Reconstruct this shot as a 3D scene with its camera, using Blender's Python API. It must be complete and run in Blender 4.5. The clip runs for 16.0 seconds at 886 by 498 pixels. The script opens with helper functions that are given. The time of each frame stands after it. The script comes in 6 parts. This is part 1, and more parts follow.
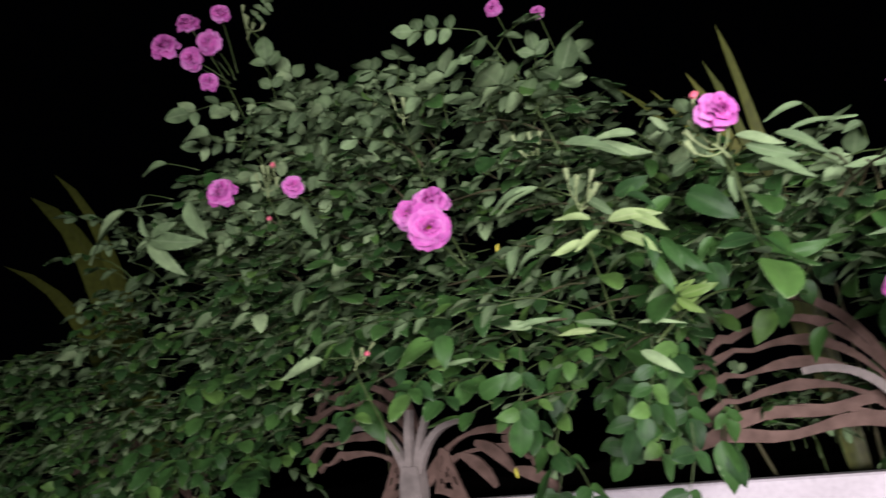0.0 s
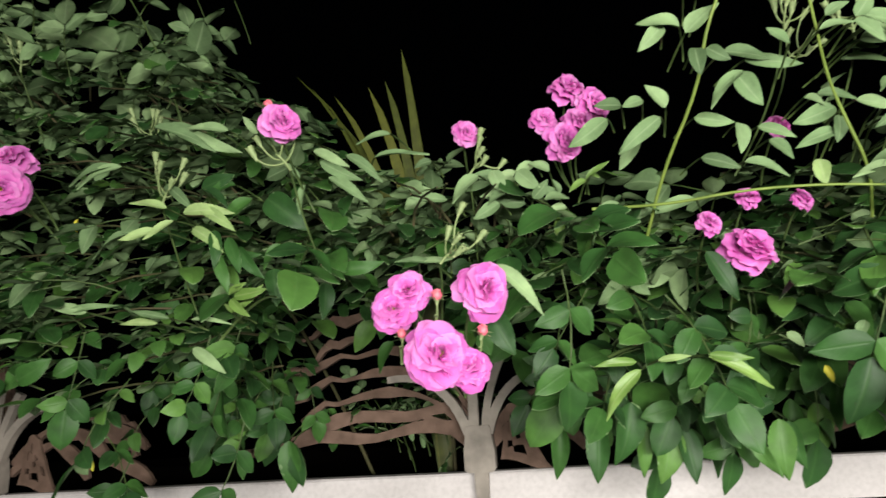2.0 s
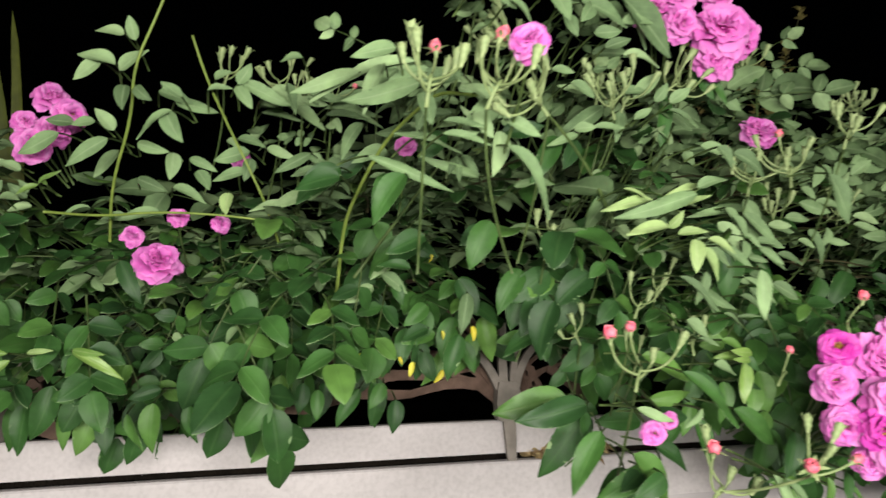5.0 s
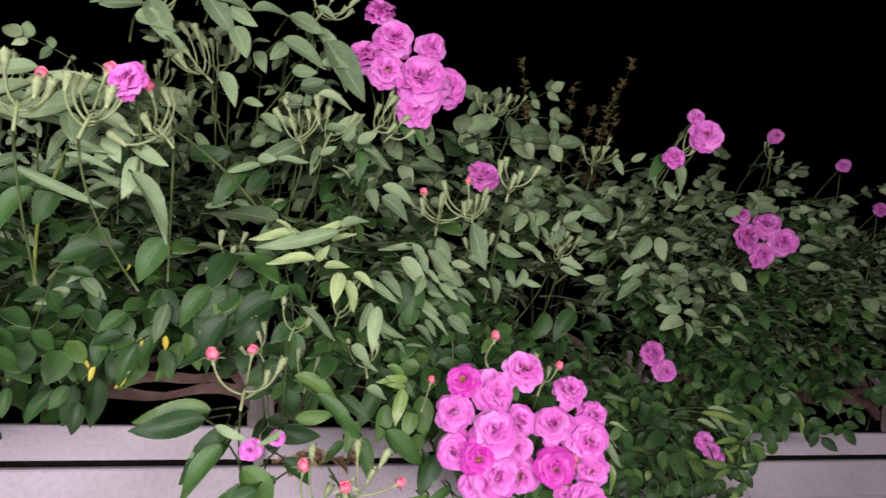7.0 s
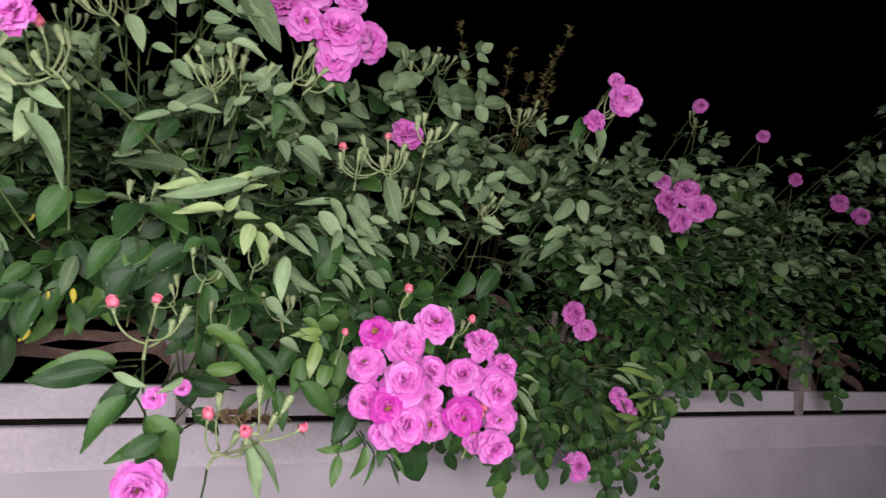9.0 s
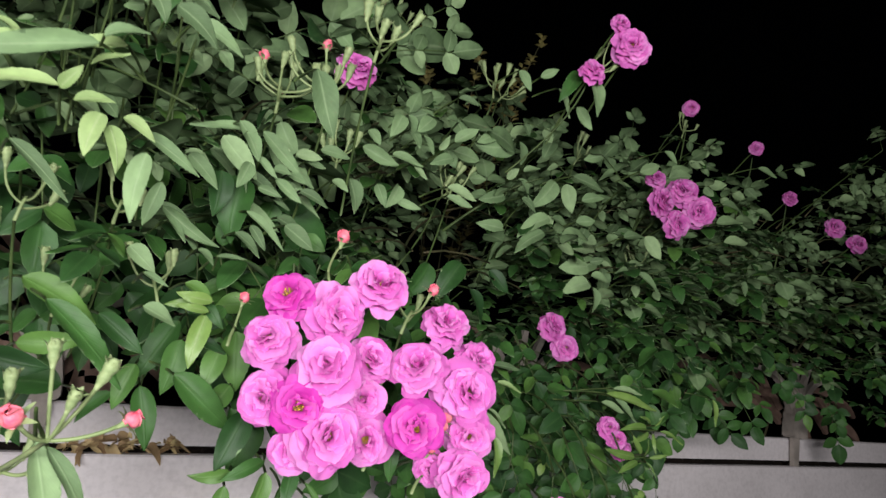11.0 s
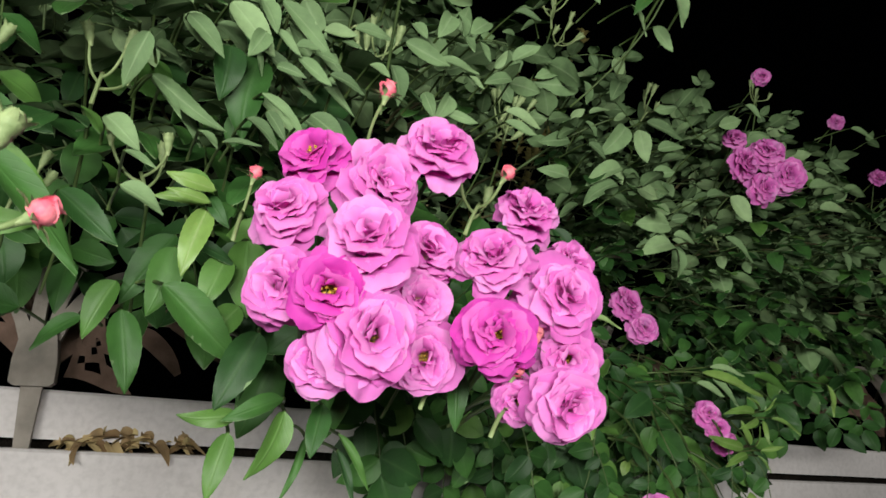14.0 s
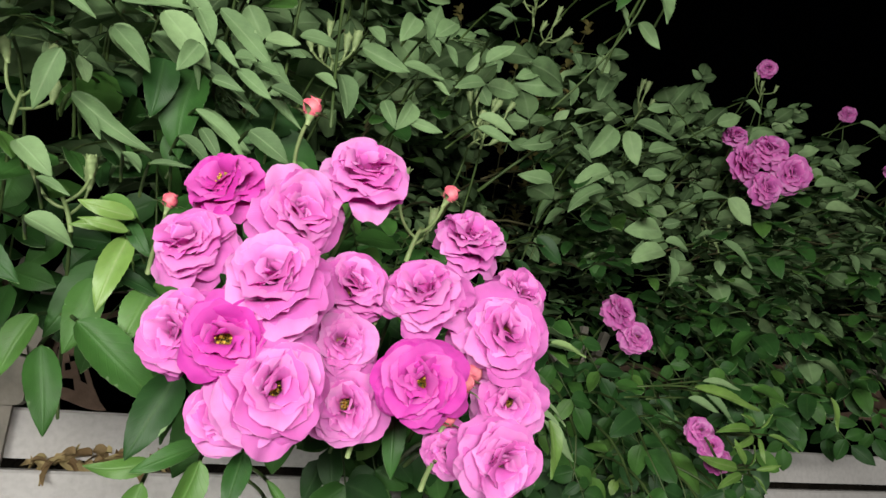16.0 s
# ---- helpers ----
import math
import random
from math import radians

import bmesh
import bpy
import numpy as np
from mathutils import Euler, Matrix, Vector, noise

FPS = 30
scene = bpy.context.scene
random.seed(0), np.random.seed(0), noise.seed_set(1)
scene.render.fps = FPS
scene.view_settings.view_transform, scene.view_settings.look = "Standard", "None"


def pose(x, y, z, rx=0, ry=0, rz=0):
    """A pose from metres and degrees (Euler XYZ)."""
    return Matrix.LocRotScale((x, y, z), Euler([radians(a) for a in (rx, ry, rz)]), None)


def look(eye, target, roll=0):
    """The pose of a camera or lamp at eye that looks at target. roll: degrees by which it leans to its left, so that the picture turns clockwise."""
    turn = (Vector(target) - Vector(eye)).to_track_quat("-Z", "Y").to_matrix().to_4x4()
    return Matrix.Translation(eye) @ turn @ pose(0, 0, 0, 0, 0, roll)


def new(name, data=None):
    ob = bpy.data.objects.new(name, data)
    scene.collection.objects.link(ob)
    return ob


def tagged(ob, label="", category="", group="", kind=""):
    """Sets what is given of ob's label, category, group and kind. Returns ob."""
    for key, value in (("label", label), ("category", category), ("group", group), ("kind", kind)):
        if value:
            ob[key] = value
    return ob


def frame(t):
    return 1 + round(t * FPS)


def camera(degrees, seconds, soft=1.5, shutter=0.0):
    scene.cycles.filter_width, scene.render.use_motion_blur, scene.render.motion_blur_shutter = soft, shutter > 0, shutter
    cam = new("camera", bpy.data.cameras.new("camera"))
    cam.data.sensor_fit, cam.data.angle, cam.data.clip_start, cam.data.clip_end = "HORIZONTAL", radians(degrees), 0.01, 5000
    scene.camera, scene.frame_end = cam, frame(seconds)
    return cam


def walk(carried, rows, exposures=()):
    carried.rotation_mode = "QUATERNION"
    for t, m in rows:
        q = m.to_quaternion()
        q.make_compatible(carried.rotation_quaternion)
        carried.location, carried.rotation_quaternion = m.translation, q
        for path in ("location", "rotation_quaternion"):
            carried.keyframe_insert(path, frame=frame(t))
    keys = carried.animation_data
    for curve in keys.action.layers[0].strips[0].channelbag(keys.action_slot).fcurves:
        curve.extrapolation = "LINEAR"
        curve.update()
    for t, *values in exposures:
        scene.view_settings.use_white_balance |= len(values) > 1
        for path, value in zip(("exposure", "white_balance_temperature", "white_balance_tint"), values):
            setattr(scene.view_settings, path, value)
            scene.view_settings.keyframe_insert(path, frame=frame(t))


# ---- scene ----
cam = camera(66.9, 16.0, soft=1.5, shutter=0.4)
PATH = [
    (0, (-0.889, -1.072, 0.999), (-1.826, 0.62, 1.508), -7.5),
    (0.5, (-0.827, -1.041, 1.0), (-1.565, 0.758, 1.468), -6.6),
    (1, (-0.753, -1.017, 0.985), (-1.314, 0.851, 1.429), -4.4),
    (1.5, (-0.72, -1.01, 0.983), (-1.137, 0.895, 1.426), -3.9),
    (2, (-0.699, -1.006, 0.987), (-0.982, 0.929, 1.405), -3.8),
    (2.5, (-0.673, -1.02, 1.011), (-0.866, 0.93, 1.411), -2.9),
    (3, (-0.643, -1.022, 1.023), (-0.68, 0.945, 1.379), -2.6),
    (3.5, (-0.556, -1.034, 1.016), (-0.495, 0.932, 1.381), -2.4),
    (4, (-0.45, -1.052, 0.994), (-0.354, 0.917, 1.33), -1.3),
    (4.5, (-0.35, -1.093, 0.99), (-0.133, 0.87, 1.303), -0.9),
    (5, (-0.311, -1.141, 0.996), (0.03, 0.808, 1.289), -1.5),
    (5.2, (-0.285, -1.162, 0.999), (0.076, 0.784, 1.292), -1.7),
    (7.3, (-0.057, -1.268, 1.016), (0.554, 0.611, 1.328), 2.7),
    (7.5, (-0.061, -1.278, 1.003), (0.591, 0.582, 1.342), 1.9),
    (8, (-0.049, -1.281, 1.016), (0.63, 0.58, 1.295), 2.5),
    (8.5, (-0.042, -1.284, 1.008), (0.655, 0.57, 1.281), 2.2),
    (9, (-0.03, -1.268, 1.0), (0.696, 0.583, 1.221), 2.7),
    (9.2, (-0.026, -1.263, 0.998), (0.731, 0.575, 1.221), 3.1),
    (11.3, (0.076, -1.009, 0.924), (0.911, 0.764, 1.322), 4.4),
    (11.5, (0.08, -0.992, 0.918), (0.902, 0.788, 1.315), 4.7),
    (12, (0.088, -0.953, 0.901), (0.901, 0.829, 1.306), 5.5),
    (12.5, (0.084, -0.93, 0.892), (0.914, 0.833, 1.342), 5.7),
    (13, (0.086, -0.914, 0.883), (0.91, 0.845, 1.359), 5.0),
    (13.5, (0.1, -0.908, 0.87), (0.889, 0.86, 1.371), 4.4),
    (14, (0.115, -0.889, 0.854), (0.843, 0.898, 1.38), 3.8),
    (14.5, (0.124, -0.872, 0.845), (0.815, 0.932, 1.364), 3.5),
    (15, (0.146, -0.878, 0.862), (0.861, 0.915, 1.385), 4.2),
    (15.5, (0.167, -0.881, 0.876), (0.866, 0.92, 1.392), 3.5),
    (16, (0.165, -0.882, 0.885), (0.844, 0.932, 1.383), 3.6),
]
walk(cam, [(t, look(eye, target, roll)) for t, eye, target, roll in PATH],
     exposures=[(0.0, 0.80, 6200, 28), (0.5, 0.85, 6400, 21), (1.5, 0.65, 6650, 10), (3.0, 0.61, 6850, 2), (4.0, 0.56, 6850, 2), (5.0, 0.25, 6800, 9), (7.5, -0.10, 6200, 39), (9.0, -0.15, 6200, 30), (11.5, 0.17, 6350, 11), (13.0, 0.09, 6500, 7), (14.5, 0.12, 6600, 3), (16.0, 0.12, 6650, 2)])

# ---- light: one fixed, wide lamp stands in for a hand torch carried beside the lens along the path, black night all round ----
night = bpy.data.worlds.new("night")
scene.world = night
night.use_nodes = True
night.node_tree.nodes["Background"].inputs[0].default_value = (0.35, 0.45, 0.6, 1)
night.node_tree.nodes["Background"].inputs[1].default_value = 0.0003
torch = new("torch_stand_in", bpy.data.lights.new("torch_stand_in", "AREA"))
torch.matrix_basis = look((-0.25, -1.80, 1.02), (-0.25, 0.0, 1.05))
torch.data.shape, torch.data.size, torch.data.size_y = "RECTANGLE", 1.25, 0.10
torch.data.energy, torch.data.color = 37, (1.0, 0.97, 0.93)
tagged(torch, "fixed wide lamp standing in for the white light of a torch carried along the path", "torch")


# ---- materials ----
def mat(name, rough=0.6, metal=0.0, spec=0.5):
    m = bpy.data.materials.new(name)
    m.use_nodes = True
    b = m.node_tree.nodes["Principled BSDF"]
    b.inputs["Roughness"].default_value, b.inputs["Metallic"].default_value = rough, metal
    b.inputs["Specular IOR Level"].default_value = spec
    return m, m.node_tree, b


def node(tree, kind, **values):
    n = tree.nodes.new(kind)
    for key, value in values.items():
        n.inputs[key].default_value = value
    return n


def ramp(tree, stops, source):
    r = tree.nodes.new("ShaderNodeValToRGB")
    while len(r.color_ramp.elements) < len(stops):
        r.color_ramp.elements.new(0.5)
    for e, (at, col) in zip(r.color_ramp.elements, stops):
        e.position, e.color = at, (*col, 1)
    tree.links.new(source, r.inputs[0])
    return r.outputs[0]


def mixed(tree, fac, a, b, blend="MIX"):
    n = tree.nodes.new("ShaderNodeMix")
    n.data_type, n.blend_type = "RGBA", blend
    for slot, v in ((0, fac), (6, a), (7, b)):
        if isinstance(v, (int, float)):
            n.inputs[slot].default_value = v
        elif isinstance(v, tuple):
            n.inputs[slot].default_value = (*v, 1)
        else:
            tree.links.new(v, n.inputs[slot])
    return n.outputs[2]


def noise_of(tree, scale, detail=3.0, space="Object"):
    co = tree.nodes.new("ShaderNodeTexCoord")
    n = node(tree, "ShaderNodeTexNoise", Scale=scale, Detail=detail)
    tree.links.new(co.outputs[space], n.inputs["Vector"])
    return n.outputs[0]


def bumped(tree, b, height, strength, distance):
    n = node(tree, "ShaderNodeBump", Strength=strength, Distance=distance)
    tree.links.new(height, n.inputs["Height"])
    tree.links.new(n.outputs[0], b.inputs["Normal"])


def randoms(tree):
    """One number that differs from leaf to leaf, whether it is an object of its own or an island of the joined rest."""
    a, g = tree.nodes.new("ShaderNodeObjectInfo"), tree.nodes.new("ShaderNodeNewGeometry")
    s = tree.nodes.new("ShaderNodeMath")
    s.operation = "ADD"
    tree.links.new(a.outputs["Random"], s.inputs[0])
    tree.links.new(g.outputs["Random Per Island"], s.inputs[1])
    f = tree.nodes.new("ShaderNodeMath")
    f.operation = "FRACT"
    tree.links.new(s.outputs[0], f.inputs[0])
    return f.outputs[0]


def leaf_mat(name, stops, vein, rough, spec, veins=0.5):
    m, tree, b = mat(name, rough, 0, spec)
    base = ramp(tree, stops, randoms(tree))
    uv = tree.nodes.new("ShaderNodeUVMap")
    sep = tree.nodes.new("ShaderNodeSeparateXYZ")
    tree.links.new(uv.outputs[0], sep.inputs[0])
    # midrib: a pale line along u = 0.5; side veins slant away from it
    off = node(tree, "ShaderNodeMath")
    off.operation = "SUBTRACT"
    off.inputs[1].default_value = 0.5
    tree.links.new(sep.outputs[0], off.inputs[0])
    ab = node(tree, "ShaderNodeMath")
    ab.operation = "ABSOLUTE"
    tree.links.new(off.outputs[0], ab.inputs[0])
    rib = ramp(tree, [(0.0, (1, 1, 1)), (0.035, (0.5, 0.5, 0.5)), (0.07, (0, 0, 0))], ab.outputs[0])
    slant = node(tree, "ShaderNodeMath")
    slant.operation = "MULTIPLY_ADD"
    slant.inputs[1].default_value = -0.55
    tree.links.new(ab.outputs[0], slant.inputs[0])
    tree.links.new(sep.outputs[1], slant.inputs[2])
    fold = node(tree, "ShaderNodeMath")
    fold.operation = "PINGPONG"
    fold.inputs[1].default_value = 0.055
    tree.links.new(slant.outputs[0], fold.inputs[0])
    side = ramp(tree, [(0.0, (1, 1, 1)), (0.012, (0, 0, 0))], fold.outputs[0])
    lines = mixed(tree, 1.0, rib, mixed(tree, 0.22, (0, 0, 0), side), "ADD")
    blotch = ramp(tree, [(0.3, (0.72, 0.72, 0.72)), (0.7, (1.15, 1.15, 1.1))], noise_of(tree, 55.0))
    tone = mixed(tree, 1.0, base, blotch, "MULTIPLY")
    strength = node(tree, "ShaderNodeMath")
    strength.operation = "MULTIPLY"
    strength.inputs[1].default_value = veins
    tree.links.new(lines, strength.inputs[0])
    tree.links.new(mixed(tree, strength.outputs[0], tone, vein), b.inputs["Base Color"])
    bumped(tree, b, lines, 0.35, 0.0006)
    return m


LEAF_TOP = leaf_mat("leaf_upper_side", [(0.0, (0.018, 0.055, 0.016)), (0.45, (0.028, 0.086, 0.020)), (0.82, (0.048, 0.130, 0.028)), (1.0, (0.095, 0.20, 0.042))], (0.10, 0.20, 0.06), 0.52, 0.26, 0.14)
LEAF_UNDER = leaf_mat("leaf_underside", [(0.0, (0.080, 0.134, 0.060)), (0.35, (0.143, 0.232, 0.106)), (0.7, (0.185, 0.288, 0.135)), (1.0, (0.255, 0.368, 0.182))], (0.27, 0.37, 0.20), 0.7, 0.25, 0.4)
YOUNG_TOP = leaf_mat("young_leaf_upper_side", [(0.0, (0.11, 0.21, 0.045)), (1.0, (0.19, 0.31, 0.075))], (0.26, 0.34, 0.14), 0.45, 0.45, 0.5)
LUSH_TOP = leaf_mat("lush_leaf_upper_side", [(0.0, (0.06, 0.15, 0.03)), (1.0, (0.10, 0.21, 0.045))], (0.17, 0.28, 0.10), 0.5, 0.35, 0.3)
YOUNG_UNDER = leaf_mat("young_leaf_underside", [(0.0, (0.22, 0.33, 0.12)), (1.0, (0.30, 0.42, 0.17))], (0.38, 0.45, 0.25), 0.65, 0.3, 0.4)
YELLOW = leaf_mat("yellowed_leaf", [(0.0, (0.52, 0.44, 0.03)), (1.0, (0.60, 0.58, 0.07))], (0.6, 0.58, 0.18), 0.55, 0.3, 0.4)
STRAP = leaf_mat("strap_leaf", [(0.0, (0.065, 0.085, 0.014)), (1.0, (0.13, 0.14, 0.022))], (0.09, 0.11, 0.04), 0.5, 0.4, 0.3)
DRY = leaf_mat("dry_leaf", [(0.0, (0.17, 0.10, 0.05)), (0.4, (0.40, 0.28, 0.15)), (1.0, (0.62, 0.50, 0.25))], (0.3, 0.2, 0.1), 0.75, 0.2, 0.4)


def plain(name, c1, c2, scale, rough, spec=0.4, bump=0.0, dist=0.001, metal=0.0, rnd=False):
    m, tree, b = mat(name, rough, metal, spec)
    src = noise_of(tree, scale, 5.0)
    col = ramp(tree, [(0.3, c1), (0.7, c2)], src)
    if rnd:
        col = mixed(tree, 1.0, col, ramp(tree, [(0, (0.75, 0.75, 0.75)), (1, (1.2, 1.2, 1.2))], randoms(tree)), "MULTIPLY")
    tree.links.new(col, b.inputs["Base Color"])
    if bump:
        bumped(tree, b, noise_of(tree, scale * 6, 6.0), bump, dist)
    return m


PEDICEL = plain("pale_flower_stalk", (0.17, 0.235, 0.09), (0.26, 0.33, 0.145), 90, 0.55)
STEM = plain("green_stem", (0.035, 0.062, 0.018), (0.080, 0.125, 0.035), 60, 0.55)
FRESH_STEM = plain("fresh_stem", (0.13, 0.19, 0.035), (0.21, 0.29, 0.06), 60, 0.5)
CANE = plain("woody_cane", (0.045, 0.058, 0.02), (0.10, 0.08, 0.04), 40, 0.7, bump=0.4)
SEPAL = plain("sepal", (0.19, 0.265, 0.11), (0.31, 0.385, 0.18), 160, 0.6, bump=0.3)
BUDRED = plain("coral_bud", (0.68, 0.09, 0.17), (0.80, 0.30, 0.32), 120, 0.5, bump=0.3)
STAMEN = plain("yellow_stamens", (0.62, 0.33, 0.03), (0.75, 0.55, 0.10), 300, 0.6, bump=0.6)
IRON = plain("weathered_grey_iron", (0.18, 0.16, 0.14), (0.34, 0.30, 0.265), 30, 0.75, bump=0.4, dist=0.002)
RUST = plain("rusty_iron", (0.09, 0.055, 0.04), (0.18, 0.115, 0.088), 40, 0.85, bump=0.5, dist=0.002)
SOIL_AND_SLOT_SHADE = plain("dark_soil_and_slot_shade", (0.006, 0.005, 0.004), (0.016, 0.012, 0.009), 25, 0.95, 0.1, bump=0.8, dist=0.02)
GROUND = plain("night_ground", (0.03, 0.03, 0.028), (0.05, 0.05, 0.046), 3, 0.9, 0.2, bump=0.5, dist=0.01)
OLIVE = plain("olive_shrub_leaf", (0.17, 0.165, 0.05), (0.30, 0.25, 0.09), 60, 0.6, rnd=True)


def petal_mat(name, stops):
    m, tree, b = mat(name, 0.55, 0, 0.25)
    uv = tree.nodes.new("ShaderNodeUVMap")
    sep = tree.nodes.new("ShaderNodeSeparateXYZ")
    tree.links.new(uv.outputs[0], sep.inputs[0])
    body = ramp(tree, stops, randoms(tree))
    n = noise_of(tree, 90.0, 2.0)
    body = mixed(tree, 1.0, body, ramp(tree, [(0.3, (0.88, 0.8, 0.88)), (0.7, (1.1, 1.12, 1.08))], n), "MULTIPLY")
    # rim highlight and the deeper tone inside the flower, put into the petal colour
    body = mixed(tree, 1.0, body, ramp(tree, [(0.25, (0.97, 0.72, 0.92)), (0.75, (1.0, 0.97, 1.0)), (1.0, (1.10, 1.32, 1.10))], sep.outputs[1]), "MULTIPLY")
    along = ramp(tree, [(0.0, (1, 1, 1)), (0.22, (0.4, 0.4, 0.4)), (0.42, (0, 0, 0))], sep.outputs[1])
    colour = mixed(tree, along, body, (0.66, 0.45, 0.42))
    tree.links.new(colour, b.inputs["Base Color"])
    glow = tree.nodes.new("ShaderNodeBsdfTranslucent")
    tree.links.new(mixed(tree, 1.0, colour, (1.25, 0.72, 1.15), "MULTIPLY"), glow.inputs["Color"])
    both = tree.nodes.new("ShaderNodeMixShader")
    both.inputs[0].default_value = 0.42
    tree.links.new(b.outputs[0], both.inputs[1])
    tree.links.new(glow.outputs[0], both.inputs[2])
    tree.links.new(both.outputs[0], tree.nodes["Material Output"].inputs["Surface"])
    stripes = node(tree, "ShaderNodeTexWave", Scale=9.0, Distortion=1.5)
    tree.links.new(uv.outputs[0], stripes.inputs["Vector"])
    bumped(tree, b, stripes.outputs[1], 0.12, 0.0006)
    return m


PETAL = petal_mat("pink_rose_petal", [(0.0, (0.69, 0.155, 0.57)), (0.5, (0.75, 0.23, 0.65)), (1.0, (0.80, 0.345, 0.74))])
PETAL_DEEP = petal_mat("magenta_rose_petal", [(0.0, (0.65, 0.050, 0.49)), (0.6, (0.69, 0.085, 0.54)), (1.0, (0.73, 0.16, 0.60))])


def wall_mat():
    m, tree, b = mat("white_painted_masonry", 0.8, 0, 0.3)
    base = ramp(tree, [(0.35, (0.57, 0.535, 0.54)), (0.65, (0.66, 0.62, 0.63))], noise_of(tree, 6, 6.0))
    stain = ramp(tree, [(0.62, (0, 0, 0)), (0.8, (0.4, 0.4, 0.4))], noise_of(tree, 3.3, 8.0))
    col = mixed(tree, stain, base, (0.36, 0.30, 0.22))
    grain = ramp(tree, [(0.25, (0.86, 0.86, 0.86)), (0.6, (1, 1, 1))], noise_of(tree, 140, 3.0))
    tree.links.new(mixed(tree, 1.0, col, grain, "MULTIPLY"), b.inputs["Base Color"])
    bumped(tree, b, noise_of(tree, 90, 6.0), 0.25, 0.002)
    return m


def plaster_mat():
    m, tree, b = mat("grey_stained_plaster", 0.9, 0, 0.2)
    base = ramp(tree, [(0.3, (0.44, 0.41, 0.42)), (0.7, (0.55, 0.52, 0.53))], noise_of(tree, 5, 8.0))
    moss = ramp(tree, [(0.62, (0, 0, 0)), (0.85, (0.35, 0.35, 0.35))], noise_of(tree, 7, 6.0))
    tree.links.new(mixed(tree, moss, base, (0.13, 0.13, 0.07)), b.inputs["Base Color"])
    bumped(tree, b, noise_of(tree, 60, 8.0), 0.5, 0.003)
    return m


WALL, PLASTER = wall_mat(), plaster_mat()

# ---- the plan: s along the wall, d out from it towards the path, z up ----
ORIGIN, ALONG, OUT = Vector((0, 0, 0)), Vector((1, 0, 0)), Vector((0, -1, 0))
UP = Vector((0, 0, 1))
rng = random.Random(11)
FRAME = Matrix.Identity(4)


def at(s, d, z):
    return ORIGIN + ALONG * s + OUT * d + UP * z


def place(s, d, z):
    return FRAME @ Matrix.Translation((s, -d, z))


def axes(origin, ahead, upward):
    """The pose whose y axis points ahead and whose z axis leans upward."""
    y = ahead.normalized()
    x = y.cross(upward)
    if x.length < 1e-4:
        x = y.cross(Vector((0.3, 0.9, 0.2)))
    x.normalize()
    z = x.cross(y)
    return Matrix.Translation(origin) @ Matrix((x, y, z)).transposed().to_4x4()


WORLD = {}


def thing(name, m, label, category, group="", kind=""):
    ob = new(name)
    ob.matrix_basis = m
    WORLD[ob.name] = m.copy()
    return tagged(ob, label, category, group, kind)


def under(ob, parent, m):
    """Hang ob under parent at the world pose m."""
    ob.parent = parent
    ob.matrix_basis = WORLD[parent.name].inverted() @ m
    WORLD[ob.name] = m.copy()
    return ob


def mesh_of(name, verts, faces, mats, slots=None, uvs=None, smooth=True):
    me = bpy.data.meshes.new(name)
    me.from_pydata([tuple(v) for v in verts], [], faces)
    for m in mats:
        me.materials.append(m)
    if slots is not None:
        me.polygons.foreach_set("material_index", np.array(slots, dtype=np.int32))
    if uvs is not None:
        layer = me.uv_layers.new(name="UVMap")
        idx = np.zeros(len(me.loops), dtype=np.int32)
        me.loops.foreach_get("vertex_index", idx)
        layer.data.foreach_set("uv", np.array(uvs, dtype=np.float32)[idx].ravel())
    me.polygons.foreach_set("use_smooth", np.full(len(me.polygons), smooth))
    me.update()
    return me


class Bag:
    """Vertices, faces, slots and uvs of a mesh that grows piece by piece."""

    def __init__(self):
        self.v, self.f, self.m, self.uv = [], [], [], []

    def add(self, piece, pose_=None, slot_shift=0):
        n = len(self.v)
        self.v += [pose_ @ p for p in piece.v] if pose_ else list(piece.v)
        self.f += [tuple(i + n for i in f) for f in piece.f]
        self.m += [k + slot_shift for k in piece.m]
        self.uv += piece.uv
        return self

    def mesh(self, name, mats, smooth=True):
        return mesh_of(name, self.v, self.f, mats, self.m, self.uv, smooth)


def tube(points, radii, sides=5, slot=0):
    b = Bag()
    for i, p in enumerate(points):
        ahead = points[min(i + 1, len(points) - 1)] - points[max(i - 1, 0)]
        m = axes(p, ahead, Vector((0.12, 0.2, 1)))
        for k in range(sides):
            a = 2 * math.pi * k / sides
            b.v.append(m @ Vector((math.cos(a) * radii[i], 0, math.sin(a) * radii[i])))
            b.uv.append((k / sides, i / max(1, len(points) - 1)))
    for i in range(len(points) - 1):
        for k in range(sides):
            a, c = i * sides + k, i * sides + (k + 1) % sides
            b.f.append((a, c, c + sides, a + sides))
            b.m.append(slot)
    b.f.append(tuple(range(sides)))
    b.f.append(tuple(len(b.v) - 1 - k for k in range(sides)))
    b.m += [slot, slot]
    return b


def bezier(a, c, e, n):
    return [a * (1 - t) ** 2 + c * 2 * t * (1 - t) + e * t * t for t in (i / (n - 1) for i in range(n))]


